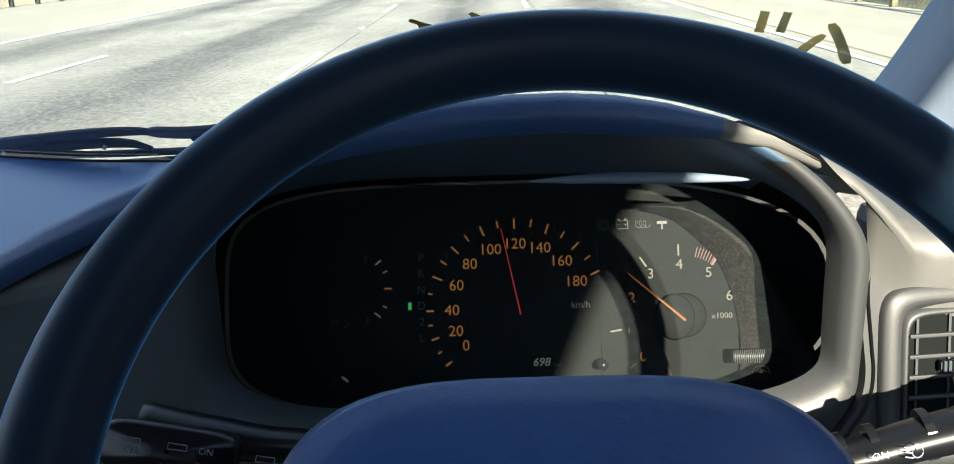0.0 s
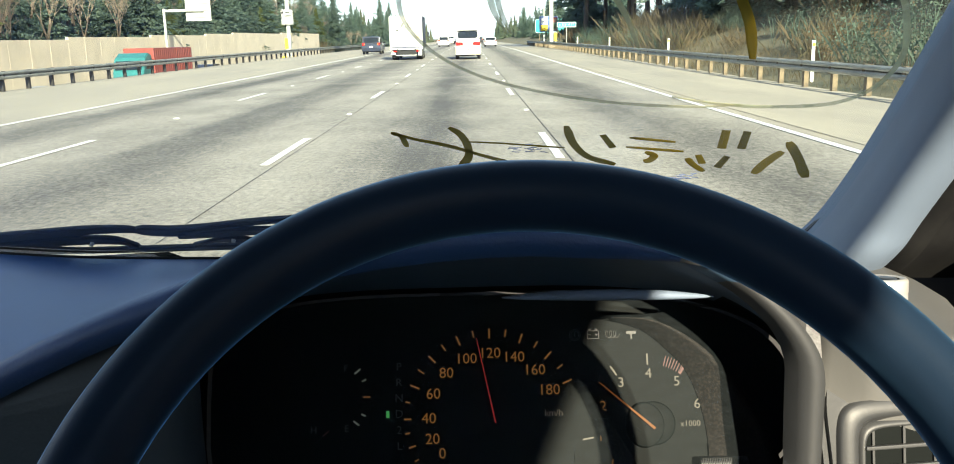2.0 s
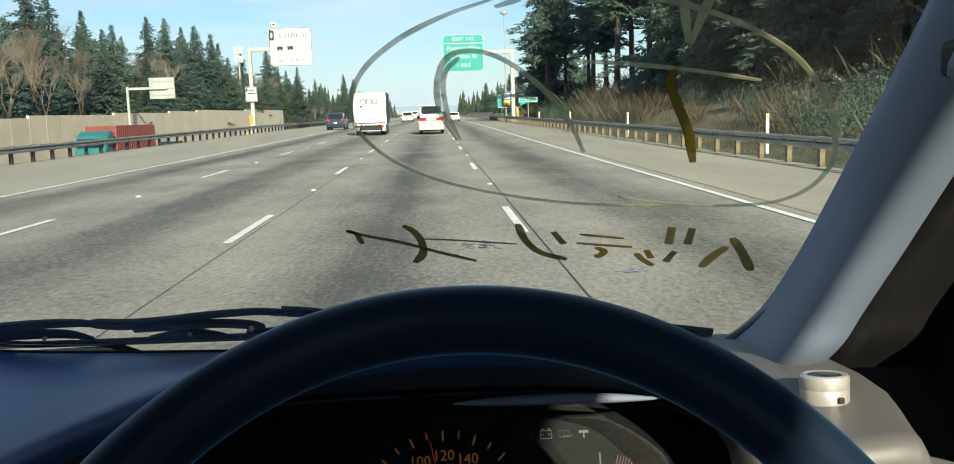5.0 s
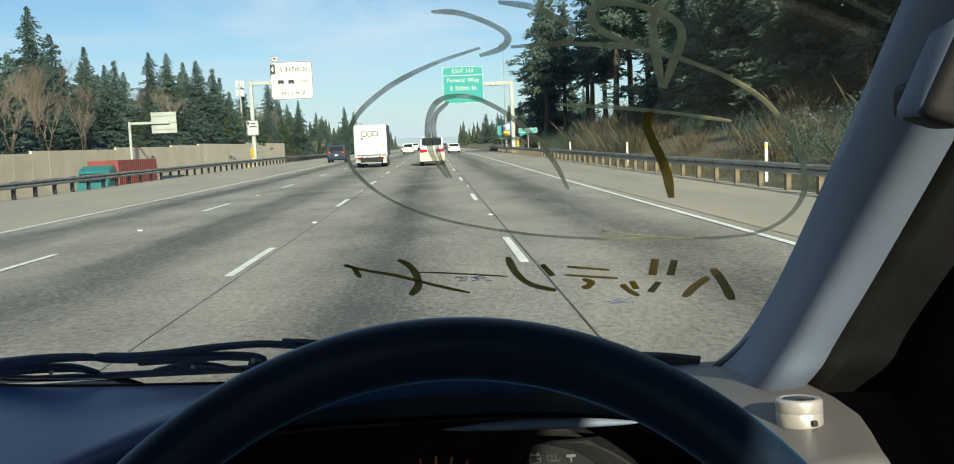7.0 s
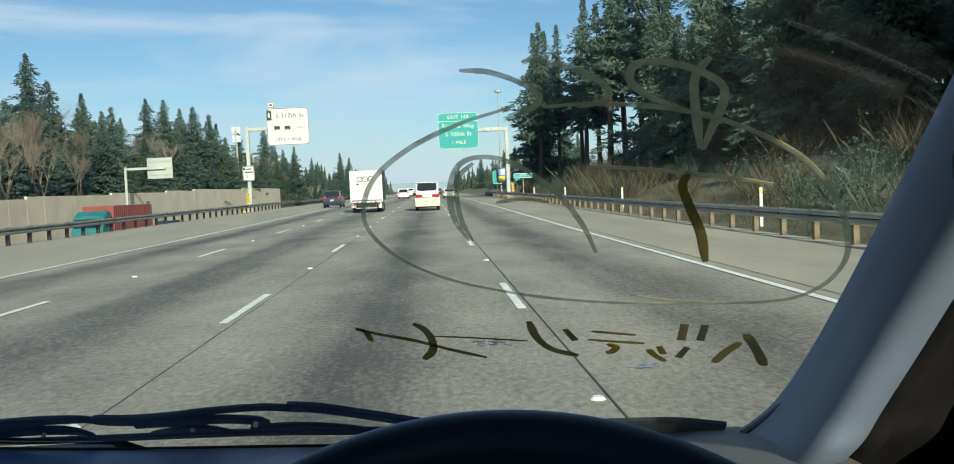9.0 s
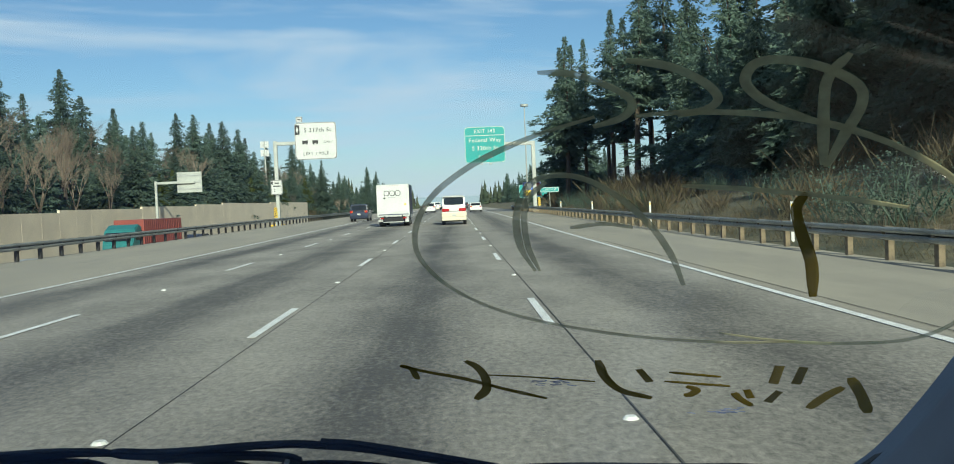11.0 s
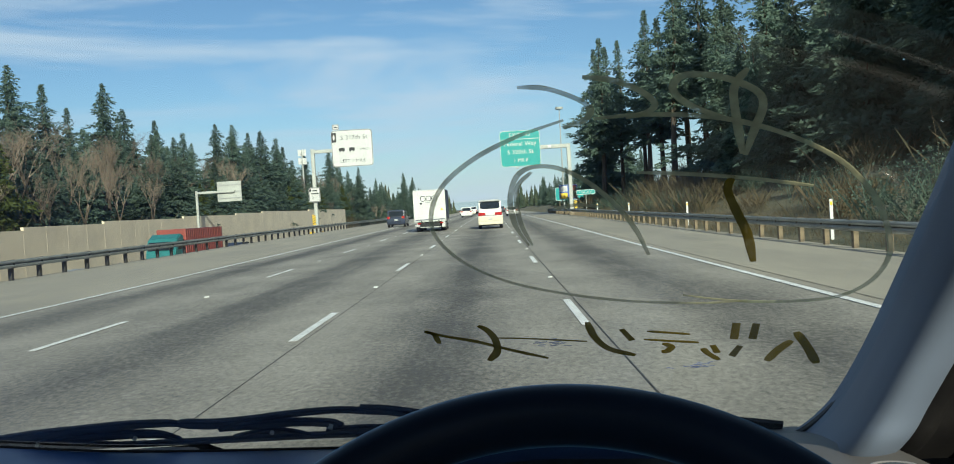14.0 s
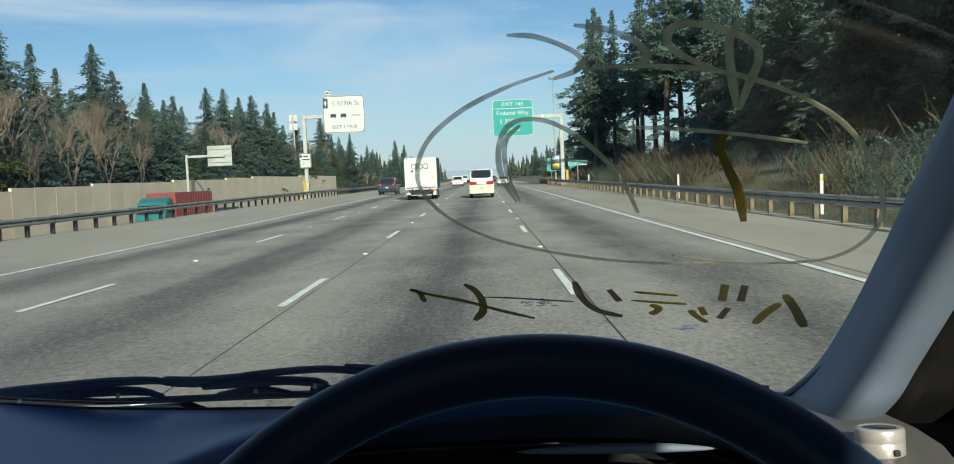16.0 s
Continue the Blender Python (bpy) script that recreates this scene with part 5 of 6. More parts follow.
def pillar_section(i, p):
    f = i / (len(edge) - 1)
    k = 1 + 0.35 * (1 - f) ** 4 - 0.22 * f
    swell = 0.15 * (1 - sstep(0.15, 0.75, f))          # foot drawn towards the camera: same outline in view, face turned sunward
    out = []
    for u, w in SECTION:
        q = p + Vector((u * k + 0.012 * (1 - sstep(0.0, 0.45, f)) * sstep(0.0, -0.05, w), w * k, w * 0.1))
        out.append(q.lerp(CAMERA_EYE, swell * sstep(0.0, -0.05, w if u < 0.02 else -0.06)))
    return out


pil = thing("windscreen_pillar", "pale grey trimmed windscreen pillar in sun and shade", "car pillar")
part("pillar_trim", loft([pillar_section(i, p) for i, p in enumerate(edge)]), M["pillar"], pil, smooth=True)
seal = smooth_path([on_ws(x + 0.006, z, -0.002) for x, z in ax], 4)
part("glass_seal", tube(seal, 0.005, 6), M["black_plastic"], pil)
rows = []
for i, p in enumerate(edge):
    q = pillar_section(i, p)[-1]
    rows.append([q, q + Vector((0.006, -0.006, -0.002)), q + Vector((0.014, -0.004, -0.002)), q + Vector((0.022, 0.010, 0.0)), q + Vector((0.05, 0.012, 0.0)), q + Vector((0.15, 0.0, 0.0))])
part("door_seal", loft(rows), M["rubber"], pil, "black rubber door frame and seal", smooth=True)
part("sail_panel", plate([(0.70, 1.10), (1.10, 1.10), (1.00, 1.245), (0.86, 1.355), (0.72, 1.46), (0.70, 1.26)], 0.03, frame_of((0.535, 0, 0), (0, 1, 0), (0, 0, 1))), M["rubber"], pil, "black corner panel of the door")
handle = thing("grab_handle", "dark moulded grab handle on the windscreen pillar", "grab handle")
HA, HB = Vector((0.372, 0.565, 1.538)), Vector((0.418, 0.545, 1.66))


def bar_ring(f, k, dx=0.0):
    c = HA.lerp(HB, f)
    return [c + Vector((dx + x * k, y * k, -x * 0.35 * k)) for x, y in super_outline(0.0125, 0.018, 5, 20)]


part("grip", loft([bar_ring(f, k) for f, k in ((0.0, 0.05), (0.0, 0.75), (0.02, 0.95), (0.06, 1.0), (0.5, 1.0), (0.94, 1.0), (1.0, 0.9), (1.0, 0.05))], close_u=True), M["black_plastic"], handle, smooth=True)
# pale strip puts the light on the handle's left side into colour
part("grip_side", loft([[p + Vector((-0.0012, 0.004, 0.0)) for p in bar_ring(f, k)] for f, k in ((0.01, 0.05), (0.01, 0.85), (0.06, 0.97), (0.94, 0.97), (0.99, 0.05))], close_u=True), M["pillar"], handle, "pale strip for the light on the grip's side", smooth=True)
for f in (0.12, 0.90):
    c = HA.lerp(HB, f)
    part("mount", box(c + Vector((0.008, 0.03, 0.0)), (0.018, 0.05, 0.022), bevel=0.005), M["black_plastic"], handle)

# ---------------------------------------------------------------- dashboard
dash = thing("dashboard", "dark grained dashboard with a hooded gauge opening and pale driver fascia", "dashboard")


def lip_y(x):
    return 0.620 + 0.02 * sstep(-0.15, -0.35, x) + 0.012 * sstep(0.2, 0.30, x)


def lip_z(x):
    """Front edge of the dash top: arched over the gauges, lower at both sides."""
    d = x - 0.095
    arch = 1.4015 - (1.80 if d > 0 else 0.80) * d * d - 2.05 * max(0, d - 0.13) ** 2
    return max(arch, 1.203 + 0.012 * sstep(-0.5, -0.3, x)) if x < 0.1 else max(arch, 1.300)


def top_z(x, f):
    """Dash top from its front edge (f = 0) down to the glass (f = 1)."""
    a, b = lip_z(x), 1.178 + 0.058 * sstep(-0.7, 0.2, x)
    return a + (b - a) * f ** 0.85


xs = [-1.1 + 0.03 * k for k in range(46)]
rows = []
for k in range(25):
    f = k / 24
    row = []
    for x in xs:
        zb = top_z(x, 1.0)
        yb = on_ws(min(x, 0.44), zb).y - 0.012
        y = lip_y(x) + (yb - lip_y(x)) * f
        row.append((x, y, top_z(x, f)))
    rows.append(row)
# rolled front edge
nose = [[(x, lip_y(x) - dy + 0.012 * sstep(0.12, 0.25, x), lip_z(x) - dz * (1 - 0.7 * sstep(0.12, 0.25, x))) for x in xs] for dy, dz in ((0.004, 0.022), (0.012, 0.012), (0.009, 0.003))]
dtop = part("dash_top", loft(nose + rows), M["dash"], dash, "dark grained dash top reflecting the sky", smooth=True)
part("edge_strip", tube([(x, on_ws(x, top_z(x, 1.0)).y - 0.009, top_z(x, 1.0) + 0.0012) for x in xs if x < 0.2], 0.0020, 6), M["rubber"], dash, "thin black strip along the glass")
dtop.data.materials.append(M["shelf"])
for f in dtop.data.polygons:         # the grey end piece of the hood
    if f.center.x > 0.185 and f.center.y < 0.75:
        f.material_index = 1

# gauge plane
G0 = Vector((0.077, 0.735, 1.224))
GV = Vector((0, 0.371, 0.928))
GM = frame_of(G0, (1, 0, 0), GV)           # z of GM points to the driver


def gm(u, v, w=0.0, a=0.0):
    return GM @ Matrix.Translation((u, v, w)) @ Matrix.Rotation(a, 4, "Z")


def opening(k, grow=0.0, n=64):
    """Gauge opening outline: squarer at the left, swept at the right."""
    a = 2 * math.pi * k / n
    c, s = math.cos(a), math.sin(a)
    p = 2 / 4.2 if c < 0 else 2 / 2.7
    return 0.008 + (0.226 + grow) * math.copysign(abs(c) ** p, c), 0.010 + (0.086 + grow * 0.75) * math.copysign(abs(s) ** p, s)


def ring(k, half, low, y, drop=0.0, n=64):
    """Front rim of the gauge tunnel: flat sides and floor, the arch of the hood above."""
    a = 2 * math.pi * k / n
    c, s = math.cos(a), math.sin(a)
    wide = max(0, c) * (0.008 * sstep(0.206, 0.188, half) + 0.008 * sstep(0.02, -0.55, s))
    x = 0.0735 + (half + 0.001 + wide) * math.copysign(abs(c) ** 0.45, c)
    y += 0.5 * (y - 0.626) * max(0, c) ** 2
    if s > 0:
        return Vector((x, y, 1.268 + (lip_z(x) - drop - 1.268) * s ** 0.42))
    return Vector((x, y + 0.012 * s, 1.268 - low * (-s) ** 0.38))


ins = [[GM @ Vector((*opening(k, g), w)) for k in range(64)] for g, w in ((0.0, 0.0), (0.004, 0.010))]
front = [ring(k, 0.184, 0.066, 0.640, 0.014) for k in range(64)]
rows = [*ins, [a.lerp(b, 0.55) for a, b in zip(ins[1], front)], front]
lining = part("gauge_hood_lining", loft(rows, close_u=True), M["hood"], dash, "tunnel around the gauges, blackened where recess shade falls", smooth=True)
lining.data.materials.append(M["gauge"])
# recess shade as colour: inner ring and lower lining take the near-black
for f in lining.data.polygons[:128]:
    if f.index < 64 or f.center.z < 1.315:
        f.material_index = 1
rows = [front, [ring(k, 0.188, 0.070, 0.632, 0.009) for k in range(64)], [ring(k, 0.196, 0.078, 0.627, 0.006) for k in range(64)],
        [ring(k, 0.205, 0.088, 0.626, 0.004) for k in range(64)]]
last = []
for k in range(64):
    c, s = math.cos(2 * math.pi * k / 64), math.sin(2 * math.pi * k / 64)
    q = Vector(((0.0735 + (0.2120 + 0.008 * sstep(0.02, -0.55, s)) * math.copysign(abs(c) ** 0.3, c)) if c > 0 else (0.0735 - 0.36 * abs(c) ** 0.4), 0.628, 0))
    q.z = rows[-1][k].z + 0.0 if s > 0 else 1.268 - 0.30 * (-s) ** 0.4
    if s > 0:
        q.z = min(1.268 + (lip_z(q.x) - 0.004 - 1.268) * s ** 0.42, lip_z(q.x) - 0.004)
    q.y += 0.03 * sstep(1.15, 0.98, q.z)
    last.append(q)
rows += [last, [q + Vector((0, 0.02, 0)) for q in last]]
fas = part("cluster_fascia", loft(rows, close_u=True), M["fascia"], dash, "pale grey moulded surround of the gauges, left side darkened for shade", smooth=True)
fas.data.materials.append(M["hood"])
fas.data.materials.append(M["bezel"])
for f in fas.data.polygons:          # the upper part is the dark underside of the hood; the left is darkened for shade
    if f.center.z > 1.318 and f.center.x < 0.225:
        f.material_index = 1
    elif f.center.x < 0.05:
        f.material_index = 2
# thin ledge over the gauge glass
led = smooth_path([(0.084, 0.668, 1.3388), (0.13, 0.664, 1.3405), (0.18, 0.664, 1.3395), (0.224, 0.668, 1.336)], 6)
rows = []
for i, q in enumerate(led):
    r_ = 0.0006 + 0.0062 * math.sin(math.pi * i / (len(led) - 1)) ** 0.7
    rows.append([q + Vector((0, 0.7 * r_ * math.cos(b), 0.55 * r_ * math.sin(b))) for b in (2 * math.pi * k / 12 for k in range(12))])
part("glass_ledge", loft(rows, close_u=True), M["pillar"], dash, "pale sliver of trim over the gauge glass", smooth=True)
# driver-side fascia panel with the vent, and the plain panel at the other side
VM = frame_of((0.366, 0.628, 1.226), (1, 0.10, 0), (0, 0.20, 0.98))
left = smooth_path([(-0.110, -0.20, 0), (-0.100, -0.06, 0), (-0.0945, -0.040, 0), (-0.0825, -0.023, 0), (-0.0782, -0.0044, 0), (-0.0800, 0.018, 0), (-0.0828, 0.050, 0), (-0.080, 0.074, 0)], 4)
out = [(q.x, q.y) for q in left] + [(0.02, 0.074), (0.06, 0.062), (0.10, 0.045), (0.105, -0.25)]
part("side_fascia", plate(out, 0.03, VM, 0.004), M["fascia"], dash, "pale grey driver-side fascia panel")
rows = [[(-1.1, 0.64, z), (-0.7, 0.63, z), (-0.35, 0.635, z), (-0.245, 0.66, z)] for z in (0.85, 1.0, 1.12, 1.188)]
# passenger side takes the dark hood colour to imitate its shade
part("passenger_fascia", loft(rows), M["hood"], dash, smooth=True)
part("knee_panel", box((0.1, 0.70, 0.98), (0.75, 0.04, 0.34), bevel=0.015), M["fascia"], dash)
# shelf at the foot of the pillar: rounded outer edge, butting against the dash top
def shelf_z(x, y):
    hump = max(0, lip_z(min(x, 0.31)) + 0.003 - 1.302)
    return 1.304 + hump * (1 - 0.75 * sstep(0.66, 1.0, y)) + 0.006 * sstep(0.30, 0.38, x) - 0.05 * sstep(0.80, 1.15, y)


rows = []
for y in (0.634, 0.645, 0.66, 0.69, 0.73, 0.78, 0.86, 0.95, 1.02, 1.09):
    xe = 0.376 + 0.034 * sstep(0.60, 0.76, y)
    xs_ = [0.245 + (xe - 0.245) * k / 9 for k in range(10)]
    rows.append([(x, y, shelf_z(x, y)) for x in xs_] + [(xe + 0.006, y, shelf_z(xe, y) - 0.003), (xe + 0.010, y, shelf_z(xe, y) - 0.012), (xe + 0.011, y, shelf_z(xe, y) - 0.05)])
front_row = rows[0]
for y, dz, cut in ((0.627, 0.005, 0.004), (0.625, 0.016, 0.014), (0.629, 0.034, 0.034), (0.634, 0.110, 0.046)):
    rows.insert(0, [(p[0] + cut * max(0, 1 - (p[0] - 0.245) / 0.1), y, p[2] - dz) for p in front_row])
part("pillar_shelf", loft(rows), M["shelf"], dash, "pale grey dash shelf at the pillar foot", smooth=True)

# air vent
VX, VY = 0.0025, -0.006


def vent_ring(a, b, w, n=9):
    return [VM @ Vector((x, y, w)) for x, y in super_outline(a, b, n, 56, VX, VY)]


vent = part("air_vent", loft([vent_ring(a, b, w) for a, b, w in ((0.0755, 0.0575, -0.004), (0.0752, 0.0572, 0.0035), (0.0738, 0.0558, 0.0055), (0.0675, 0.0500, 0.0065), (0.0640, 0.0470, 0.0060), (0.0630, 0.0460, 0.0035), (0.0612, 0.0432, 0.0005))], close_u=True), M["fascia"], dash, "raised grey vent surround", smooth=True)
part("vent_frame", loft([vent_ring(a, b, w) for a, b, w in ((0.0614, 0.0434, 0.0002), (0.0606, 0.0424, 0.0030), (0.0590, 0.0404, 0.0040), (0.0578, 0.0392, 0.0036), (0.0574, 0.0388, -0.006))], close_u=True), M["fascia"], vent, smooth=True)
# flat near-black sheet in place of the shaded depth behind the slats
part("vent_hollow", plate(super_outline(0.058, 0.0392, 9, 40, VX, VY), 0.001, VM @ Matrix.Translation((0, 0, 0.0012))), M["gauge"], vent)
for k in range(5):
    part("vent_slat", box((0, 0, 0), (0.116, 0.0026, 0.004), VM @ Matrix.Translation((VX, 0.0205 - 0.0128 * k, 0.0036)), 0.0008), M["fascia"], vent)
for k in range(6):
    part("vent_vane", box((0, 0, 0), (0.0016, 0.078, 0.0015), VM @ Matrix.Translation((-0.0495 + 0.0207 * k, VY, 0.0022))), M["fascia"], vent)
tab = bmesh.new()
for k in range(6):
    add_box(tab, (0, 0, 0), (0.0022, 0.0066, 0.005), VM @ Matrix.Translation((-0.0345 + 0.0031 * k, 0.0018, 0.0065)), 0.0006)
add_box(tab, (0, 0, 0), (0.019, 0.0045, 0.003), VM @ Matrix.Translation((-0.0268, 0.0018, 0.0055)))
part("vent_tab", tab, M["bezel"], vent)

# ---------------------------------------------------------------- instrument cluster
clu = thing("instrument_cluster", "dark gauge cluster with lit orange speedometer numerals and rev counter", "gauge cluster")
# plate colour stands in for the shade deep behind the dials
part("back_plate", plate([opening(k, -0.003) for k in range(64)], 0.004, gm(0, 0, -0.001)), M["gauge"], clu, "back plate of the gauges, blackened for recess shade")
face = [(0.06 * math.cos(a) * 1.13, 0.06 * math.sin(a) * 1.13) for a in (radians(218 - 4 * k) for k in range(65))]
part("speedometer_face", plate(face + [(-0.05, -0.055), ], 0.001, gm(0, 0, 0.0002)), M["gauge"], clu)
tf = [(0.12 + 0.060 * math.cos(a), -0.010 + 0.075 * math.sin(a)) for a in (radians(125 - 5 * k) for k in range(24))]
part("tachometer_face", plate([(0.062, -0.05), (0.060, 0.045)] + tf + [(0.162, -0.024), (0.10, -0.03), (0.088, -0.05)], 0.001, gm(0, 0, 0.0005)), M["gauge"], clu)


def dust_band(inner, outer, w_in, w_out, label):
    """A dusty black mask edge between two curves of u, v, its two sides at different heights."""
    a, b = (smooth_path([(u, v, 0) for u, v in c], 5) for c in (inner, outer))
    rows = [[GM @ Vector((p.x + (q.x - p.x) * f, p.y + (q.y - p.y) * f, w_in + (w_out - w_in) * f ** 0.8 - (0.004 if f > 1 else 0))) for f in (0.0, 0.2, 0.4, 0.6, 0.8, 1.0, 1.02)] for p, q in zip(a, b)]
    part("dusty_mask", loft(rows), M["gauge_rim"], clu, label, smooth=True)


dust_band(((0.092, 0.0715), (0.116, 0.0635), (0.137, 0.046), (0.151, 0.028), (0.160, 0.0), (0.163, -0.030), (0.160, -0.062)),
          ((0.092, 0.0725), (0.123, 0.0695), (0.152, 0.054), (0.176, 0.030), (0.199, -0.008), (0.211, -0.036), (0.219, -0.064)), 0.002, 0.020, "dusty black mask edge round the rev counter")
dust_band(((0.066, 0.020), (0.077, -0.006), (0.089, -0.030), (0.104, -0.062)), ((0.073, 0.024), (0.091, -0.008), (0.107, -0.036), (0.117, -0.062)), 0.0022, 0.005, "dusty black ridge between the dials")


def tick(u, v, ang, ln, w, mat, name="tick_mark"):
    part(name, box((0, 0, 0), (ln, w, 0.0004), gm(u, v, 0.0012, ang)), mat, clu)


def letters(body, u, v, size, mat, name="numeral", shear=0.0):
    part(name, text_bm(body, size, gm(u, v, 0.0012), 0.0002, shear), mat, clu)


for k in range(19):
    kmh = 10 * k
    a = 180 - (kmh - 40) * 1.117 if kmh >= 40 else 180 + (40 - kmh) * 0.93
    ar = radians(a)
    major = kmh % 20 == 0
    ln = 0.0075 if kmh >= 60 and major else 0.0055 if major or kmh > 60 else 0.0035
    rr = 0.0672 - ln / 2
    tick(rr * math.cos(ar), rr * math.sin(ar), ar, ln, 0.0013 if major else 0.0011, M["print_orange"])
    if major:
        letters(str(kmh), 0.0482 * math.cos(ar), 0.0482 * math.sin(ar) * (1.0 if kmh > 10 else 0.9), 0.0113, M["print_orange"])
part("speed_needle", plate([(-0.002, -0.0005), (0.063, -0.0002), (0.063, 0.0002), (-0.002, 0.0005)], 0.0008, gm(0.002, -0.002, 0.006, radians(101.5))), M["needle"], clu, "thin red needle")
letters("km/h", 0.047, 0.002, 0.0070, M["print_white"], "unit_lettering")
letters("698", 0.0165, -0.0395, 0.0085, M["print_lcd"], "odometer_digits", 0.25)
letters("km", 0.0285, -0.0415, 0.005, M["print_dim"], "unit_lettering")
# rev counter
T0 = (0.1185, -0.0075)
for k in range(7):
    ar = radians(222 - 33 * k)
    mat = M["red_zone"] if k >= 5 else M["print_white"]
    if k < 6:
        tick(T0[0] + 0.0018 + 0.0485 * math.cos(ar), T0[1] - 0.0022 + 0.0505 * math.sin(ar), ar, 0.0085 if k else 0.0055, 0.0012, M["print_orange"] if k == 2 else mat)
    # numerals 3 to 6 are white to imitate sunlight on them, the rest orange
    letters(str(k), T0[0] + 0.0022 + 0.0392 * math.cos(ar), T0[1] - 0.0028 + 0.0402 * math.sin(ar), 0.0106, M["print_orange"] if k in (0, 1, 2) else M["print_white"])
for k in range(8):
    ar = radians(56 + 2.6 * k)
    tick(T0[0] + 0.0018 + 0.0485 * math.cos(ar), T0[1] - 0.0022 + 0.0505 * math.sin(ar), ar, 0.008, 0.0006, M["red_zone"], "red_zone_mark")
letters("x1000", 0.1505, -0.0085, 0.0062, M["print_white"], "unit_lettering")
hub = [[gm(T0[0] + 0.004, T0[1], w) @ Vector((r_ * math.cos(a), r_ * math.sin(a), 0)) for a in (2 * math.pi * k / 32 for k in range(32))] for r_, w in ((0.0165, 0.0008), (0.0163, 0.003), (0.015, 0.0038), (0.0005, 0.0038))]
part("needle_hub", loft(hub, close_u=True), M["gauge"], clu, smooth=True)
hub = [[gm(T0[0] - 0.003, T0[1] - 0.001, w) @ Vector((r_ * math.cos(a), r_ * 1.15 * math.sin(a), 0)) for a in (2 * math.pi * k / 32 for k in range(32))] for r_, w in ((0.015, 0.0008), (0.0145, 0.0045), (0.0135, 0.005), (0.0005, 0.005))]
part("needle_boss", loft(hub, close_u=True), M["gauge"], clu, smooth=True)
part("rev_needle", plate([(-0.004, -0.0010), (0.050, -0.0003), (0.050, 0.0003), (-0.004, 0.0010)], 0.0008, gm(T0[0] + 0.001, T0[1] - 0.001, 0.0072, radians(139))), M["needle_orange"], clu, "orange rev needle")
# fuel and temperature marks
for u, v, a in ((-0.1025, 0.037, 40), (-0.0975, 0.030, 28), (-0.0955, 0.0175, 0), (-0.098, 0.004, -25), (-0.1035, -0.002, -38)):
    tick(u, v, radians(a), 0.0055 if a in (40, 0, -38) else 0.0035, 0.0011, M["print_orange"] if a == 0 else M["print_lcd"])
for u, v, a in ((-0.1265, -0.009, 38), (-0.1285, -0.0485, -38)):
    tick(u, v, radians(a), 0.006, 0.0012, M["red_zone"] if a > 0 else M["print_lcd"])
for body, u, v in (("F", -0.1115, 0.0395), ("E", -0.111, -0.006), ("H", -0.136, -0.0065), ("C", -0.136, -0.0515)):
    letters(body, u, v, 0.0075, M["print_dim"], "gauge_letter")
for k, body in enumerate("PRND2L"):
    letters(body, -0.0708, 0.0395 - 0.0119 * k, 0.0085, M["print_dim"], "gear_letter")
part("gear_lamp", box((0, 0, 0), (0.0023, 0.0052, 0.0005), gm(-0.0795, 0.004, 0.0012)), M["green_lamp"], clu, "small green lamp beside D")
# warning symbols: brake ring, battery, glow coil, fluid
bm = bmesh.new()
for s in (1.0, 0.72):
    pts = [gm(0.0655, 0.0605, 0.0012) @ Vector((0.0042 * s * math.cos(a), 0.0042 * s * math.sin(a), 0)) for a in (2 * math.pi * k / 20 for k in range(21))]
    for p, q in zip(pts[:-1], pts[1:]):
        add_rod(bm, p, q, 0.00022, None, 3, False)
add_box(bm, (0, 0, 0), (0.0006, 0.0032, 0.0003), gm(0.0655, 0.0608, 0.0012))
part("brake_symbol", bm, M["print_dim"], clu)
bm = bmesh.new()
for c, s in (((0.0795, 0.0635), (0.0090, 0.0005)), ((0.0795, 0.0575), (0.0090, 0.0005)), ((0.0752, 0.0605), (0.0005, 0.006)), ((0.0838, 0.0605), (0.0005, 0.006)), ((0.077, 0.0645), (0.0018, 0.0012)), ((0.082, 0.0645), (0.0018, 0.0012)), ((0.077, 0.0605), (0.002, 0.0005)), ((0.082, 0.0605), (0.002, 0.0005)), ((0.082, 0.0605), (0.0005, 0.002))):
    add_box(bm, (0, 0, 0), (*s, 0.0003), gm(*c, 0.0012))
part("battery_symbol", bm, M["print_dim"], clu)
bm = bmesh.new()
pts = [gm(0.094, 0.0605, 0.0012) @ Vector((-0.0045 + 0.009 * k / 40 + 0.0016 * math.cos(k * 0.47), 0.0026 * math.sin(k * 0.47), 0)) for k in range(41)]
for p, q in zip(pts[:-1], pts[1:]):
    add_rod(bm, p, q, 0.00022, None, 3, False)
part("glow_symbol", bm, M["print_dim"], clu)
bm = bmesh.new()
add_box(bm, (0, 0, 0), (0.0075, 0.0022, 0.0003), gm(0.109, 0.0615, 0.0012))
add_box(bm, (0, 0, 0), (0.0012, 0.004, 0.0003), gm(0.109, 0.0585, 0.0012))
part("fluid_symbol", bm, M["print_dim"], clu)
# dimmer thumbwheel, its icon and the trip button
dim = part("dimmer_wheel", rod(gm(0.1535, -0.0375, 0.0125) @ Vector((0, 0, 0)), gm(0.1885, -0.0375, 0.0125) @ Vector((0, 0, 0)), 0.0042, None, 20), M["fascia"], clu, "ribbed grey dimmer thumbwheel")
rib = None
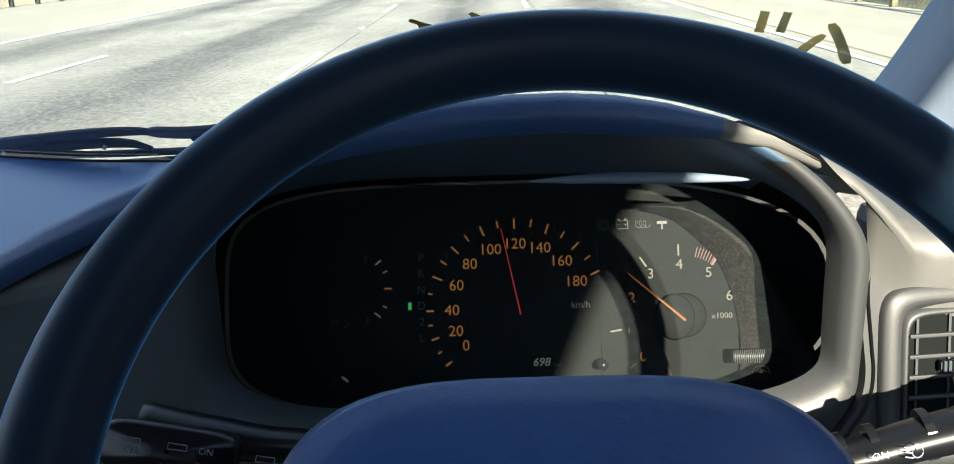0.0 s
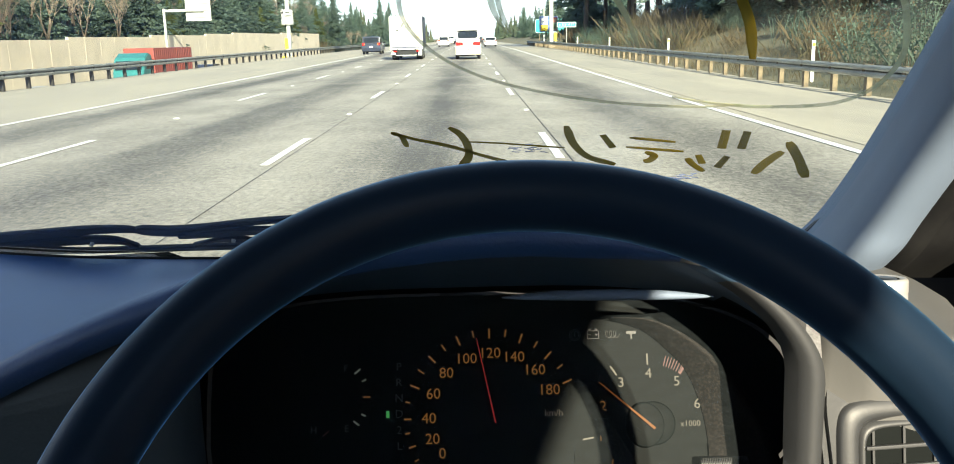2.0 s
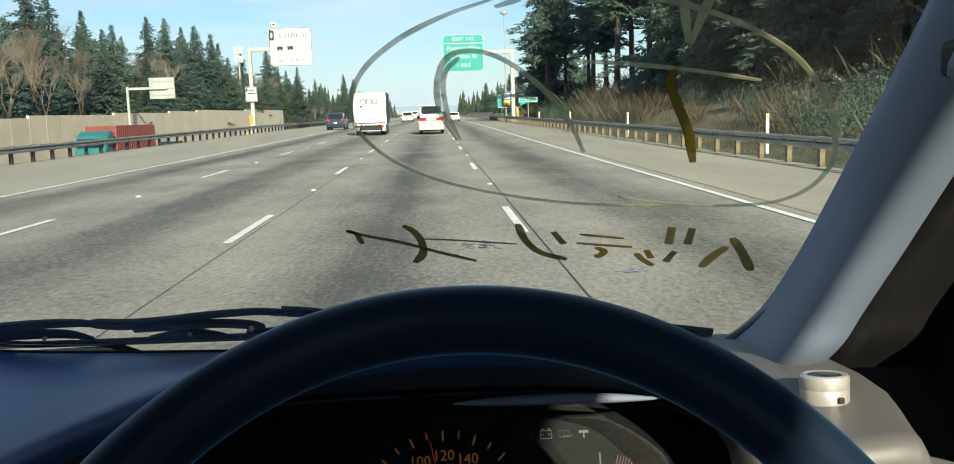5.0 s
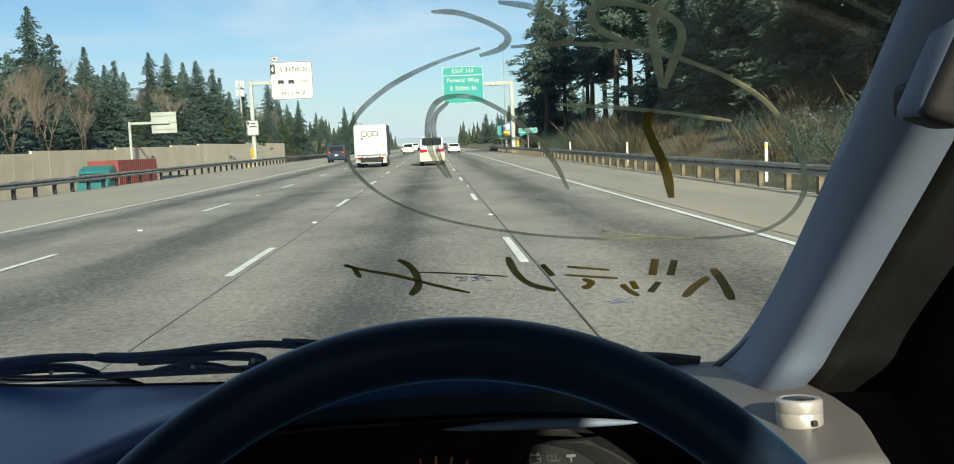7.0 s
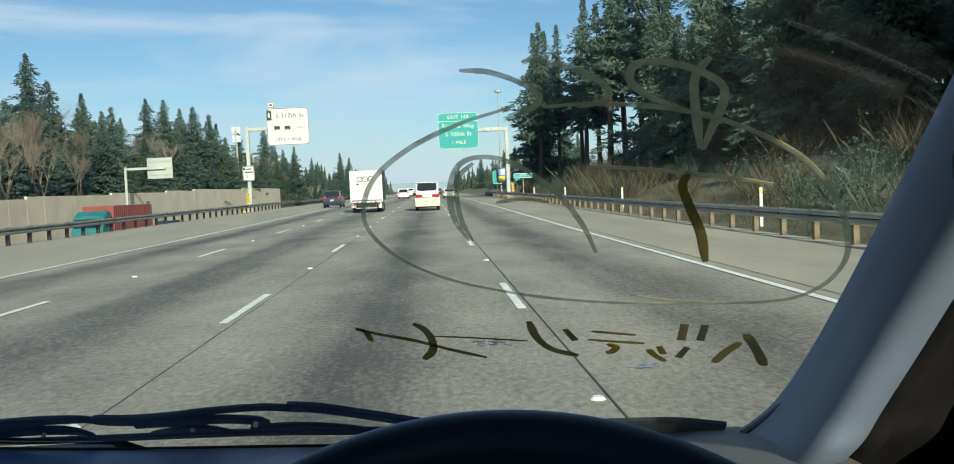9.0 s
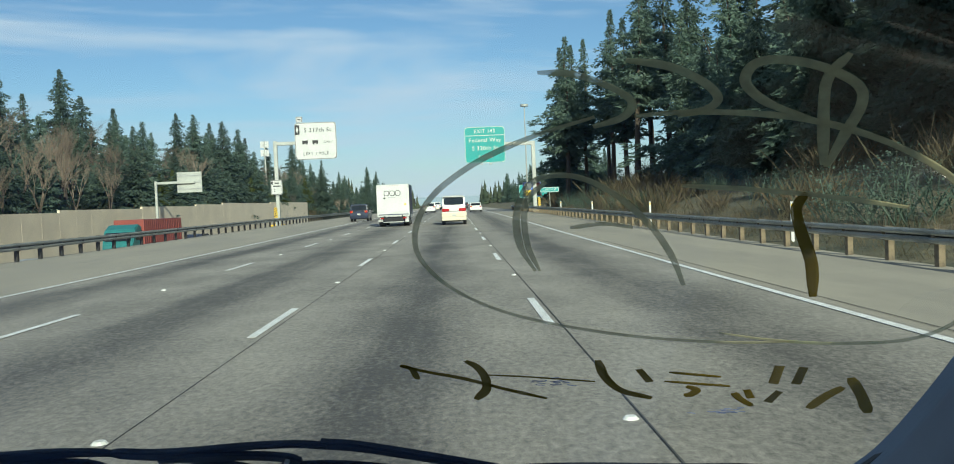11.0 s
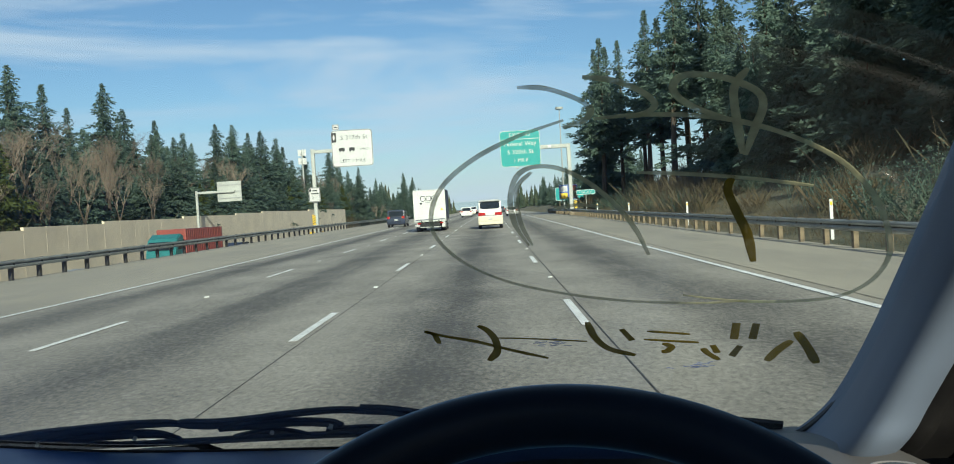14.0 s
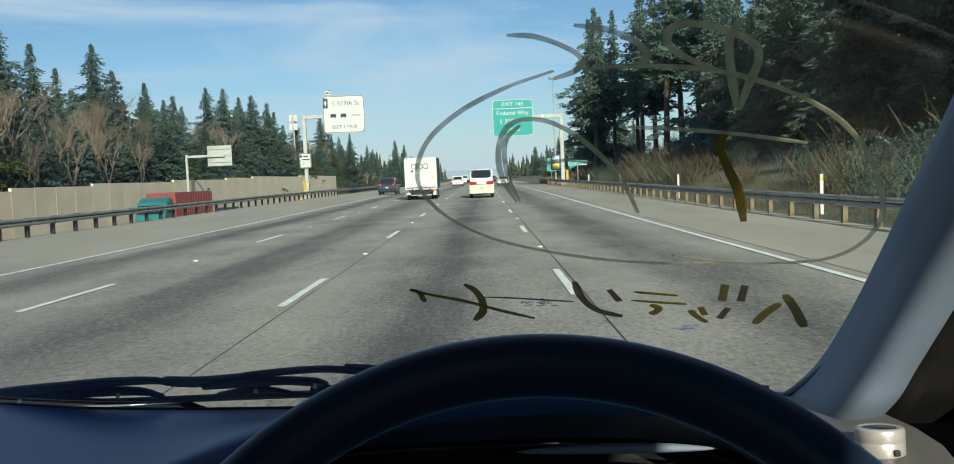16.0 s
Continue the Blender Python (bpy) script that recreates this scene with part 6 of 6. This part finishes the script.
for k in range(26):
    if rib is None:
        rib = part("rib", box((0, 0, 0), (0.0006, 0.0100, 0.0100), bevel=0.0003), M["fascia"], dim)
    o = rib if k == 0 else new("rib", rib.data)
    o.parent, o.matrix_basis = dim, gm(0.1545 + 0.0013 * k, -0.0375, 0.0125)
bm = bmesh.new()
for s in (1.0, 0.5):
    pts = [gm(0.173, -0.0495, 0.0150) @ Vector((0.0062 * s * math.cos(a), 0.0052 * s * math.sin(a), 0)) for a in (math.pi * k / 10 for k in range(11))]
    for p, q in zip(pts[:-1], pts[1:]):
        add_rod(bm, p, q, 0.00028, None, 3, False)
add_box(bm, (0, 0, 0), (0.0025, 0.0025, 0.0003), gm(0.173, -0.0485, 0.0150, 0.8))
part("dimmer_symbol", bm, M["print_white"], clu)
part("trip_button", rod(gm(0.0605, -0.0415, 0.0) @ Vector((0, 0, 0)), gm(0.0605, -0.0415, 0.016) @ Vector((0, 0, 0)), 0.0042, 0.0036, 14), M["stalk"], clu, smooth=True)

# bluish film: some dust, and added glare that lifts the shaded dials
lens = part("cover_lens", plate([opening(k, -0.004) for k in range(64)], 0.0012, gm(0, 0, 0.026)), M["lens"], clu, "clear cover over the dials with dust and painted glare")
lens.visible_shadow = False

# ---------------------------------------------------------------- steering wheel
SW = Vector((0.086, 0.360, 1.339))
tilt = radians(38.6)
SM = frame_of(SW, (1, 0, 0), (0, math.cos(tilt), math.sin(tilt)))     # z of SM points at the driver's chest
wheel = thing("steering_wheel", "dark vinyl steering wheel with a broad hub cover", "steering wheel")
rows = []
for k in range(96):
    a = 2 * math.pi * k / 96
    rows.append([SM @ Vector(((0.1605 + 0.0140 * math.cos(b)) * math.cos(a), (0.1605 + 0.0140 * math.cos(b)) * math.sin(a), 0.0175 * math.sin(b))) for b in (2 * math.pi * j / 20 for j in range(20))])
part("rim", loft(rows, close_u=True, close_v=True), M["grip"], wheel, smooth=True)
rows = []
for s, w in ((1.04, -0.035), (1.02, 0.0), (1.0, 0.014), (0.94, 0.021), (0.80, 0.025), (0.5, 0.028), (0.01, 0.029)):
    rows.append([SM @ Vector((-0.0085 + x * s, -0.052 + y * s, w)) for x, y in super_outline(0.083, 0.067, 3.5, 56)])
part("hub_cover", loft(rows, close_u=True), M["pad"], wheel, "wide dark blue-grey hub cover", smooth=True)
for u0, u1 in ((-0.0640, -0.0615), (0.0470, 0.0485)):      # moulded seams that run down the cover
    part("hub_seam", tube([SM @ Vector((u0 + (u1 - u0) * f, 0.0085 - 0.03 * f, w)) for f, w in ((0, 0.0130), (0.25, 0.0185), (0.6, 0.0215), (1.0, 0.0228), (2.4, 0.0250))], 0.0007, 6), M["wheel"], wheel)
for sx in (-1, 1):
    rows = []
    for f in (0, 0.25, 0.5, 0.75, 1.0):
        x = sx * (0.07 + 0.085 * f)
        hw = 0.034 - 0.012 * math.sin(f * math.pi) + 0.004 * f
        rows.append([SM @ Vector((x, -0.045 + hw * math.cos(b), 0.004 - 0.006 * f + 0.010 * math.sin(b))) for b in (2 * math.pi * j / 14 for j in range(14))])
    part("spoke", loft(rows, close_u=True), M["wheel"], wheel, smooth=True)
part("column_cover", rod(SW + Vector((0, 0.02, -0.07)), (0.086, 0.70, 1.08), 0.055, 0.065, 20), M["bezel"], wheel, smooth=True)


def stalk(name, pts, r, label):
    s = thing(name, label, "control stalk")
    path = smooth_path(pts, 6)
    part("lever", tube(path, r * 0.55, 12, flat=0.8, r_end=r), M["stalk"], s, smooth=True)
    return s


ls = stalk("wiper_stalk", [(0.05, 0.53, 1.240), (-0.03, 0.492, 1.260), (-0.07, 0.486, 1.2690), (-0.102, 0.484, 1.2770)], 0.0135, "black wiper stalk with white lettering")
LM = frame_of((-0.071, 0.470, 1.2695), (1, 0.04, -0.22), (0.20, 0.40, 0.90))
bm = loft([[LM @ Vector((x, y, w)) for x, y in super_outline(a, b, 5, 28, -0.014, 0)] for a, b, w in ((0.030, 0.0115, -0.012), (0.030, 0.0115, 0.0), (0.028, 0.0098, 0.0035), (0.001, 0.001, 0.0045))], close_u=True)
part("stalk_head", bm, M["stalk"], ls, smooth=True)
for body, x, y, sz in (("PULL", -0.0305, -0.0015, 0.0036), ("REAR", -0.0115, -0.0062, 0.0040), ("ON", 0.0025, 0.0026, 0.0040), ("INT", 0.0025, -0.0038, 0.0042), ("OFF", 0.0282, -0.0040, 0.0040)):
    part("lettering", text_bm(body, sz, LM @ Matrix.Translation((x, y, 0.0052)), 0.0001), M["print_stalk"], ls)
for x in (-0.030, -0.010, 0.028):
    bm = bmesh.new()
    pts = [LM @ Vector((x + 0.0045 * math.cos(a) * s, 0.003 + 0.003 * math.sin(a) * s, 0.0052)) for s, a in ((1, 2.6), (0.55, 2.2), (0.55, 0.9), (1, 0.5), (1.05, -0.4), (0.4, -1.2), (-0.4, 1.2), (1.0, 3.6), (1, 2.6))]
    for p, q in zip(pts[:-1], pts[1:]):
        add_rod(bm, p, q, 0.00022, None, 3, False)
    part("washer_symbol", bm, M["print_stalk"], ls)
rs = stalk("light_stalk", [(0.15, 0.60, 1.180), (0.223, 0.543, 1.2108), (0.2856, 0.540, 1.2282), (0.356, 0.537, 1.249)], 0.0157, "black light stalk with white lettering and fog lamp symbol")
RM = frame_of((0.2535, 0.5270, 1.2245), (1, -0.03, 0.24), (-0.05, 0.40, 0.90))
part("lettering", text_bm("ON", 0.0054, RM @ Matrix.Translation((0.0010, 0.0010, 0.0040)), 0.0001), M["print_stalk"], rs)
bm = bmesh.new()
for k in range(3):
    add_box(bm, (0, 0, 0), (0.0042, 0.0006, 0.0003), RM @ Matrix.Translation((0.0150, 0.0024 - 0.0024 * k, 0.0040)) @ Matrix.Rotation(-0.3, 4, "Z"))
pts = [RM @ Vector((0.0192 + 0.0028 * math.cos(a), 0.0033 * math.sin(a), 0.0040)) for a in (2 * math.pi * k / 14 for k in range(15))]
for p, q in zip(pts[:-1], pts[1:]):
    add_rod(bm, p, q, 0.0003, None, 3, False)
part("fog_symbol", bm, M["print_stalk"], rs)
for k in (0.240, 0.256, 0.283):
    z = 1.2110 + (k - 0.223) * 0.278
    part("stalk_ring", rod((k, 0.5425, z), (k + 0.0045, 0.5423, z + 0.0012), 0.0118 + 0.03 * (k - 0.223), None, 20), M["stalk"], rs)

# ---------------------------------------------------------------- small silver puck on the shelf
KX, KY, KZ = 0.3585, 0.715, 1.3105
puck = thing("silver_puck", "round silver puck with a dark glass top on the dash shelf", "ornament")


def spun(prof, m=pose(KX, KY, KZ, -7) @ Matrix.Scale(0.93, 4), n=36):
    return loft([[m @ Vector((r_ * math.cos(a), r_ * math.sin(a), z)) for a in (2 * math.pi * k / n for k in range(n))] for r_, z in prof], close_u=True)


part("body", spun(((0.0005, 0.0), (0.0178, 0.0), (0.0186, 0.0012), (0.0187, 0.0115), (0.0184, 0.0120), (0.0188, 0.0125), (0.0190, 0.0205), (0.0185, 0.0220), (0.0175, 0.0230), (0.0150, 0.0233), (0.0136, 0.0220), (0.0005, 0.0217))), M["alu"], puck, "brushed silver body", smooth=True)
part("glass_top", spun(((0.0136, 0.0219), (0.012, 0.0230), (0.006, 0.0238), (0.0003, 0.0240))), M["dark_glass"], puck, "dark glass dome", smooth=True)
part("side_button", box((KX + 0.004, KY - 0.0172, KZ + 0.007), (0.0045, 0.003, 0.0045), bevel=0.0008), M["black_plastic"], puck)

# ---------------------------------------------------------------- wipers
def strap(pts, half, d, deep=0.012):
    """A flat pressed bar that stands d off the glass; half its height at each point, along x and z."""
    rows = []
    path = smooth_path([Vector((x, h, z)) for (x, z), h in zip(pts, half)], 5)
    for q in path:
        up, lo = out_ws(q.x, q.z + q.y, d), out_ws(q.x, q.z - q.y, d)
        rows.append([lo, lo.lerp(up, 0.15) - ws_n * 0.002, up.lerp(lo, 0.15) - ws_n * 0.002, up, up + ws_n * deep, lo + ws_n * deep])
    bm = loft(rows, close_u=True)
    bm.verts.ensure_lookup_table()
    bm.faces.new(bm.verts[:6])
    bm.faces.new(bm.verts[-6:][::-1])
    return bm


def pivot(x, z, d, owner):
    c = out_ws(x, z, d)
    part("pivot", rod(c - ws_n * 0.004, c + ws_n * 0.004, 0.0032, None, 12), M["steel"], owner)


W = M["wiper"]
wp = thing("wiper", "black framed windscreen wiper lying along the cowl", "windscreen wiper", group="wipers")
part("rubber_blade", strap([(-0.98, 1.128), (-0.663, 1.172), (-0.534, 1.187), (-0.415, 1.201), (-0.284, 1.217), (-0.176, 1.229), (-0.03, 1.240)], [0.004, 0.005, 0.005, 0.005, 0.005, 0.0045, 0.004], 0.016, 0.004), W, wp)
part("arm", strap([(-1.02, 1.135), (-0.78, 1.187), (-0.629, 1.213), (-0.536, 1.229), (-0.462, 1.237), (-0.435, 1.236)], [0.012, 0.011, 0.010, 0.008, 0.006, 0.004], 0.022, 0.004), W, wp, smooth=False)
part("arm_head", strap([(-0.440, 1.236), (-0.425, 1.236), (-0.384, 1.237), (-0.345, 1.243), (-0.30, 1.254)], [0.005, 0.0085, 0.0090, 0.0075, 0.004], 0.022, 0.005), W, wp)
part("arm_rod", strap([(-0.36, 1.241), (-0.253, 1.264), (-0.168, 1.277), (-0.123, 1.277)], [0.005, 0.0045, 0.004, 0.004], 0.022, 0.004), W, wp)
pc = part("primary_claw", strap([(-0.37, 1.231), (-0.30, 1.243), (-0.23, 1.252), (-0.179, 1.252), (-0.162, 1.248)], [0.004, 0.008, 0.0065, 0.0065, 0.003], 0.018, 0.004), W, wp)
part("claw", strap([(-0.352, 1.216), (-0.312, 1.228), (-0.277, 1.234), (-0.242, 1.233), (-0.216, 1.226)], [0.0018, 0.0028, 0.0055, 0.0028, 0.0018], 0.016, 0.003), W, pc)
part("claw", strap([(-0.19, 1.240), (-0.12, 1.248), (-0.05, 1.246), (-0.02, 1.240)], [0.002, 0.004, 0.004, 0.002], 0.016, 0.003), W, pc)
lc = part("primary_claw", strap([(-0.90, 1.150), (-0.70, 1.185), (-0.565, 1.206), (-0.49, 1.212), (-0.455, 1.203)], [0.003, 0.008, 0.0085, 0.0075, 0.003], 0.018, 0.004), W, wp)
part("claw", strap([(-0.82, 1.150), (-0.72, 1.174), (-0.62, 1.183), (-0.56, 1.186)], [0.002, 0.004, 0.004, 0.002], 0.016, 0.003), W, lc)
for x, z in ((-0.536, 1.205), (-0.277, 1.234), (-0.179, 1.250), (-0.76, 1.175)):
    pivot(x, z, 0.014, wp)
wp = thing("wiper", "black windscreen wiper below the driver's view", "windscreen wiper", group="wipers")
part("rubber_blade", strap([(-0.12, 1.238), (0.10, 1.247), (0.28, 1.252), (0.392, 1.254)], [0.0035, 0.004, 0.004, 0.003], 0.016, 0.004), W, wp)
part("arm_head", strap([(-0.13, 1.2775), (-0.084, 1.276), (0.0, 1.262), (0.08, 1.246)], [0.0065, 0.0065, 0.006, 0.006], 0.024, 0.005), W, wp)
part("primary_claw", strap([(0.06, 1.250), (0.16, 1.262), (0.26, 1.268), (0.33, 1.270), (0.386, 1.266)], [0.004, 0.006, 0.007, 0.011, 0.010], 0.018, 0.004), W, wp)

cowl = [out_ws(x, z, 0.03) for x, z in ((-1.05, 1.09), (-0.68, 1.150), (-0.631, 1.155), (-0.421, 1.186), (-0.374, 1.160), (-0.22, 1.135), (0.0, 1.13), (0.46, 1.14))]
bm = loft([[p + Vector((0, dy, dz)) for p in cowl] for dy, dz in ((0, -0.08), (0, 0), (0.010, -0.006), (0.012, -0.08))], close_v=True)
tagged(part("cowl_panel", bm, M["rubber"]), "black plastic cowl panel below the windscreen", "car panel", kind="structure")

# ---------------------------------------------------------------- marker drawing on the glass
ink = thing("marker_drawing", "mirrored handwriting and rings in olive marker on the windscreen", "drawing")


def stroke(width, pts, mat="marker"):
    """One pen stroke on the inner face of the glass, given by x and z on it."""
    width *= 1.22 if mat == "marker" else 1.05 if mat == "marker_grey" else 1.0
    path = smooth_path([on_ws(x, z, 0.0012) for x, z in pts], 7)
    n, rows = len(path), []
    for i, p in enumerate(path):
        d = (path[min(i + 1, n - 1)] - path[max(i - 1, 0)]).normalized()
        s = d.cross(ws_n).normalized()
        f = i / (n - 1)
        k = width / 2 * (0.55 + 0.45 * min(1, 8 * f)) * (0.65 + 0.35 * min(1, 8 * (1 - f))) * (1 + 0.18 * noise.noise(p * 30))
        rows.append([p - s * k, p - s * k * 0.6 - ws_n * 0.0003, p + s * k * 0.6 - ws_n * 0.0003, p + s * k])
    part("pen_stroke", loft(rows), M[mat], ink)


stroke(0.0060, [(-0.013, 1.418), (-0.003, 1.414), (0.001, 1.402)])
stroke(0.0055, [(-0.013, 1.418), (0.011, 1.411), (0.043, 1.404), (0.081, 1.392), (0.117, 1.382)])
stroke(0.0075, [(0.045, 1.425), (0.055, 1.418), (0.062, 1.406), (0.063, 1.391), (0.054, 1.378)])
stroke(0.0026, [(0.062, 1.409), (0.093, 1.408), (0.124, 1.406), (0.155, 1.404)])
stroke(0.0075, [(0.153, 1.428), (0.162, 1.409), (0.178, 1.394), (0.204, 1.386)])
stroke(0.0095, [(0.186, 1.419), (0.198, 1.405)])
stroke(0.0036, [(0.210, 1.416), (0.230, 1.414), (0.250, 1.412)])
stroke(0.0036, [(0.209, 1.406), (0.233, 1.404), (0.260, 1.402)])
stroke(0.0060, [(0.227, 1.401), (0.236, 1.397), (0.233, 1.391), (0.228, 1.391)])
stroke(0.0060, [(0.265, 1.395), (0.272, 1.388), (0.284, 1.380)])
stroke(0.0090, [(0.273, 1.399), (0.280, 1.389)])
stroke(0.0090, [(0.298, 1.398), (0.294, 1.385)])
stroke(0.0100, [(0.287, 1.425), (0.290, 1.406)])
stroke(0.0100, [(0.304, 1.424), (0.306, 1.406)])
stroke(0.0076, [(0.340, 1.404), (0.332, 1.392), (0.327, 1.379)])
stroke(0.0076, [(0.340, 1.414), (0.356, 1.396), (0.371, 1.376)])
stroke(0.0042, [(0.122, 1.605), (0.087, 1.5965), (0.053, 1.583), (0.026, 1.564), (0.0135, 1.541), (0.0165, 1.519), (0.039, 1.495), (0.077, 1.475), (0.127, 1.461), (0.187, 1.451), (0.250, 1.447), (0.289, 1.449)], "marker_grey")
stroke(0.0045, [(0.234, 1.456), (0.269, 1.450), (0.309, 1.447), (0.354, 1.450), (0.375, 1.463), (0.380, 1.484), (0.371, 1.506), (0.350, 1.534), (0.320, 1.560), (0.287, 1.578), (0.249, 1.592), (0.213, 1.600), (0.173, 1.604), (0.143, 1.604)], "marker_grey")
stroke(0.0048, [(0.097, 1.510), (0.086, 1.528), (0.082, 1.548), (0.086, 1.566), (0.097, 1.574), (0.117, 1.573), (0.140, 1.562), (0.165, 1.542), (0.184, 1.520), (0.198, 1.497)], "marker_grey")
stroke(0.0040, [(0.100, 1.510), (0.091, 1.528), (0.087, 1.548), (0.089, 1.562), (0.099, 1.571)], "marker_grey")
stroke(0.0040, [(0.117, 1.541), (0.137, 1.543), (0.156, 1.540)], "marker_grey")
stroke(0.0045, [(0.178, 1.565), (0.218, 1.561), (0.260, 1.555), (0.304, 1.547)], "marker_grey")
stroke(0.0062, [(0.247, 1.558), (0.246, 1.548), (0.256, 1.532), (0.270, 1.512), (0.282, 1.487)])
stroke(0.0050, [(0.089, 1.628), (0.107, 1.626), (0.127, 1.619), (0.140, 1.611), (0.137, 1.604), (0.122, 1.600)], "marker_grey")
stroke(0.0050, [(0.133, 1.630), (0.154, 1.626), (0.173, 1.618), (0.183, 1.610), (0.179, 1.605), (0.165, 1.603)], "marker_grey")
stroke(0.0056, [(0.232, 1.597), (0.208, 1.606), (0.194, 1.616), (0.196, 1.624), (0.211, 1.624), (0.230, 1.619), (0.247, 1.611), (0.253, 1.602), (0.252, 1.588), (0.251, 1.572)], "marker_grey")
stroke(0.0056, [(0.237, 1.625), (0.232, 1.616), (0.235, 1.604), (0.249, 1.573)], "marker_grey")
# dried smudges on the glass
for cx, cz in ((0.118, 1.402), (0.266, 1.372)):
    for _ in range(16):
        x, z = cx + rnd.gauss(0, 0.009), cz + rnd.gauss(0, 0.0028)
        stroke(0.0016, [(x - 0.003, z), (x, z + rnd.uniform(-0.001, 0.001)), (x + rnd.uniform(0.002, 0.006), z + rnd.uniform(-0.0015, 0.0015))], "smudge")
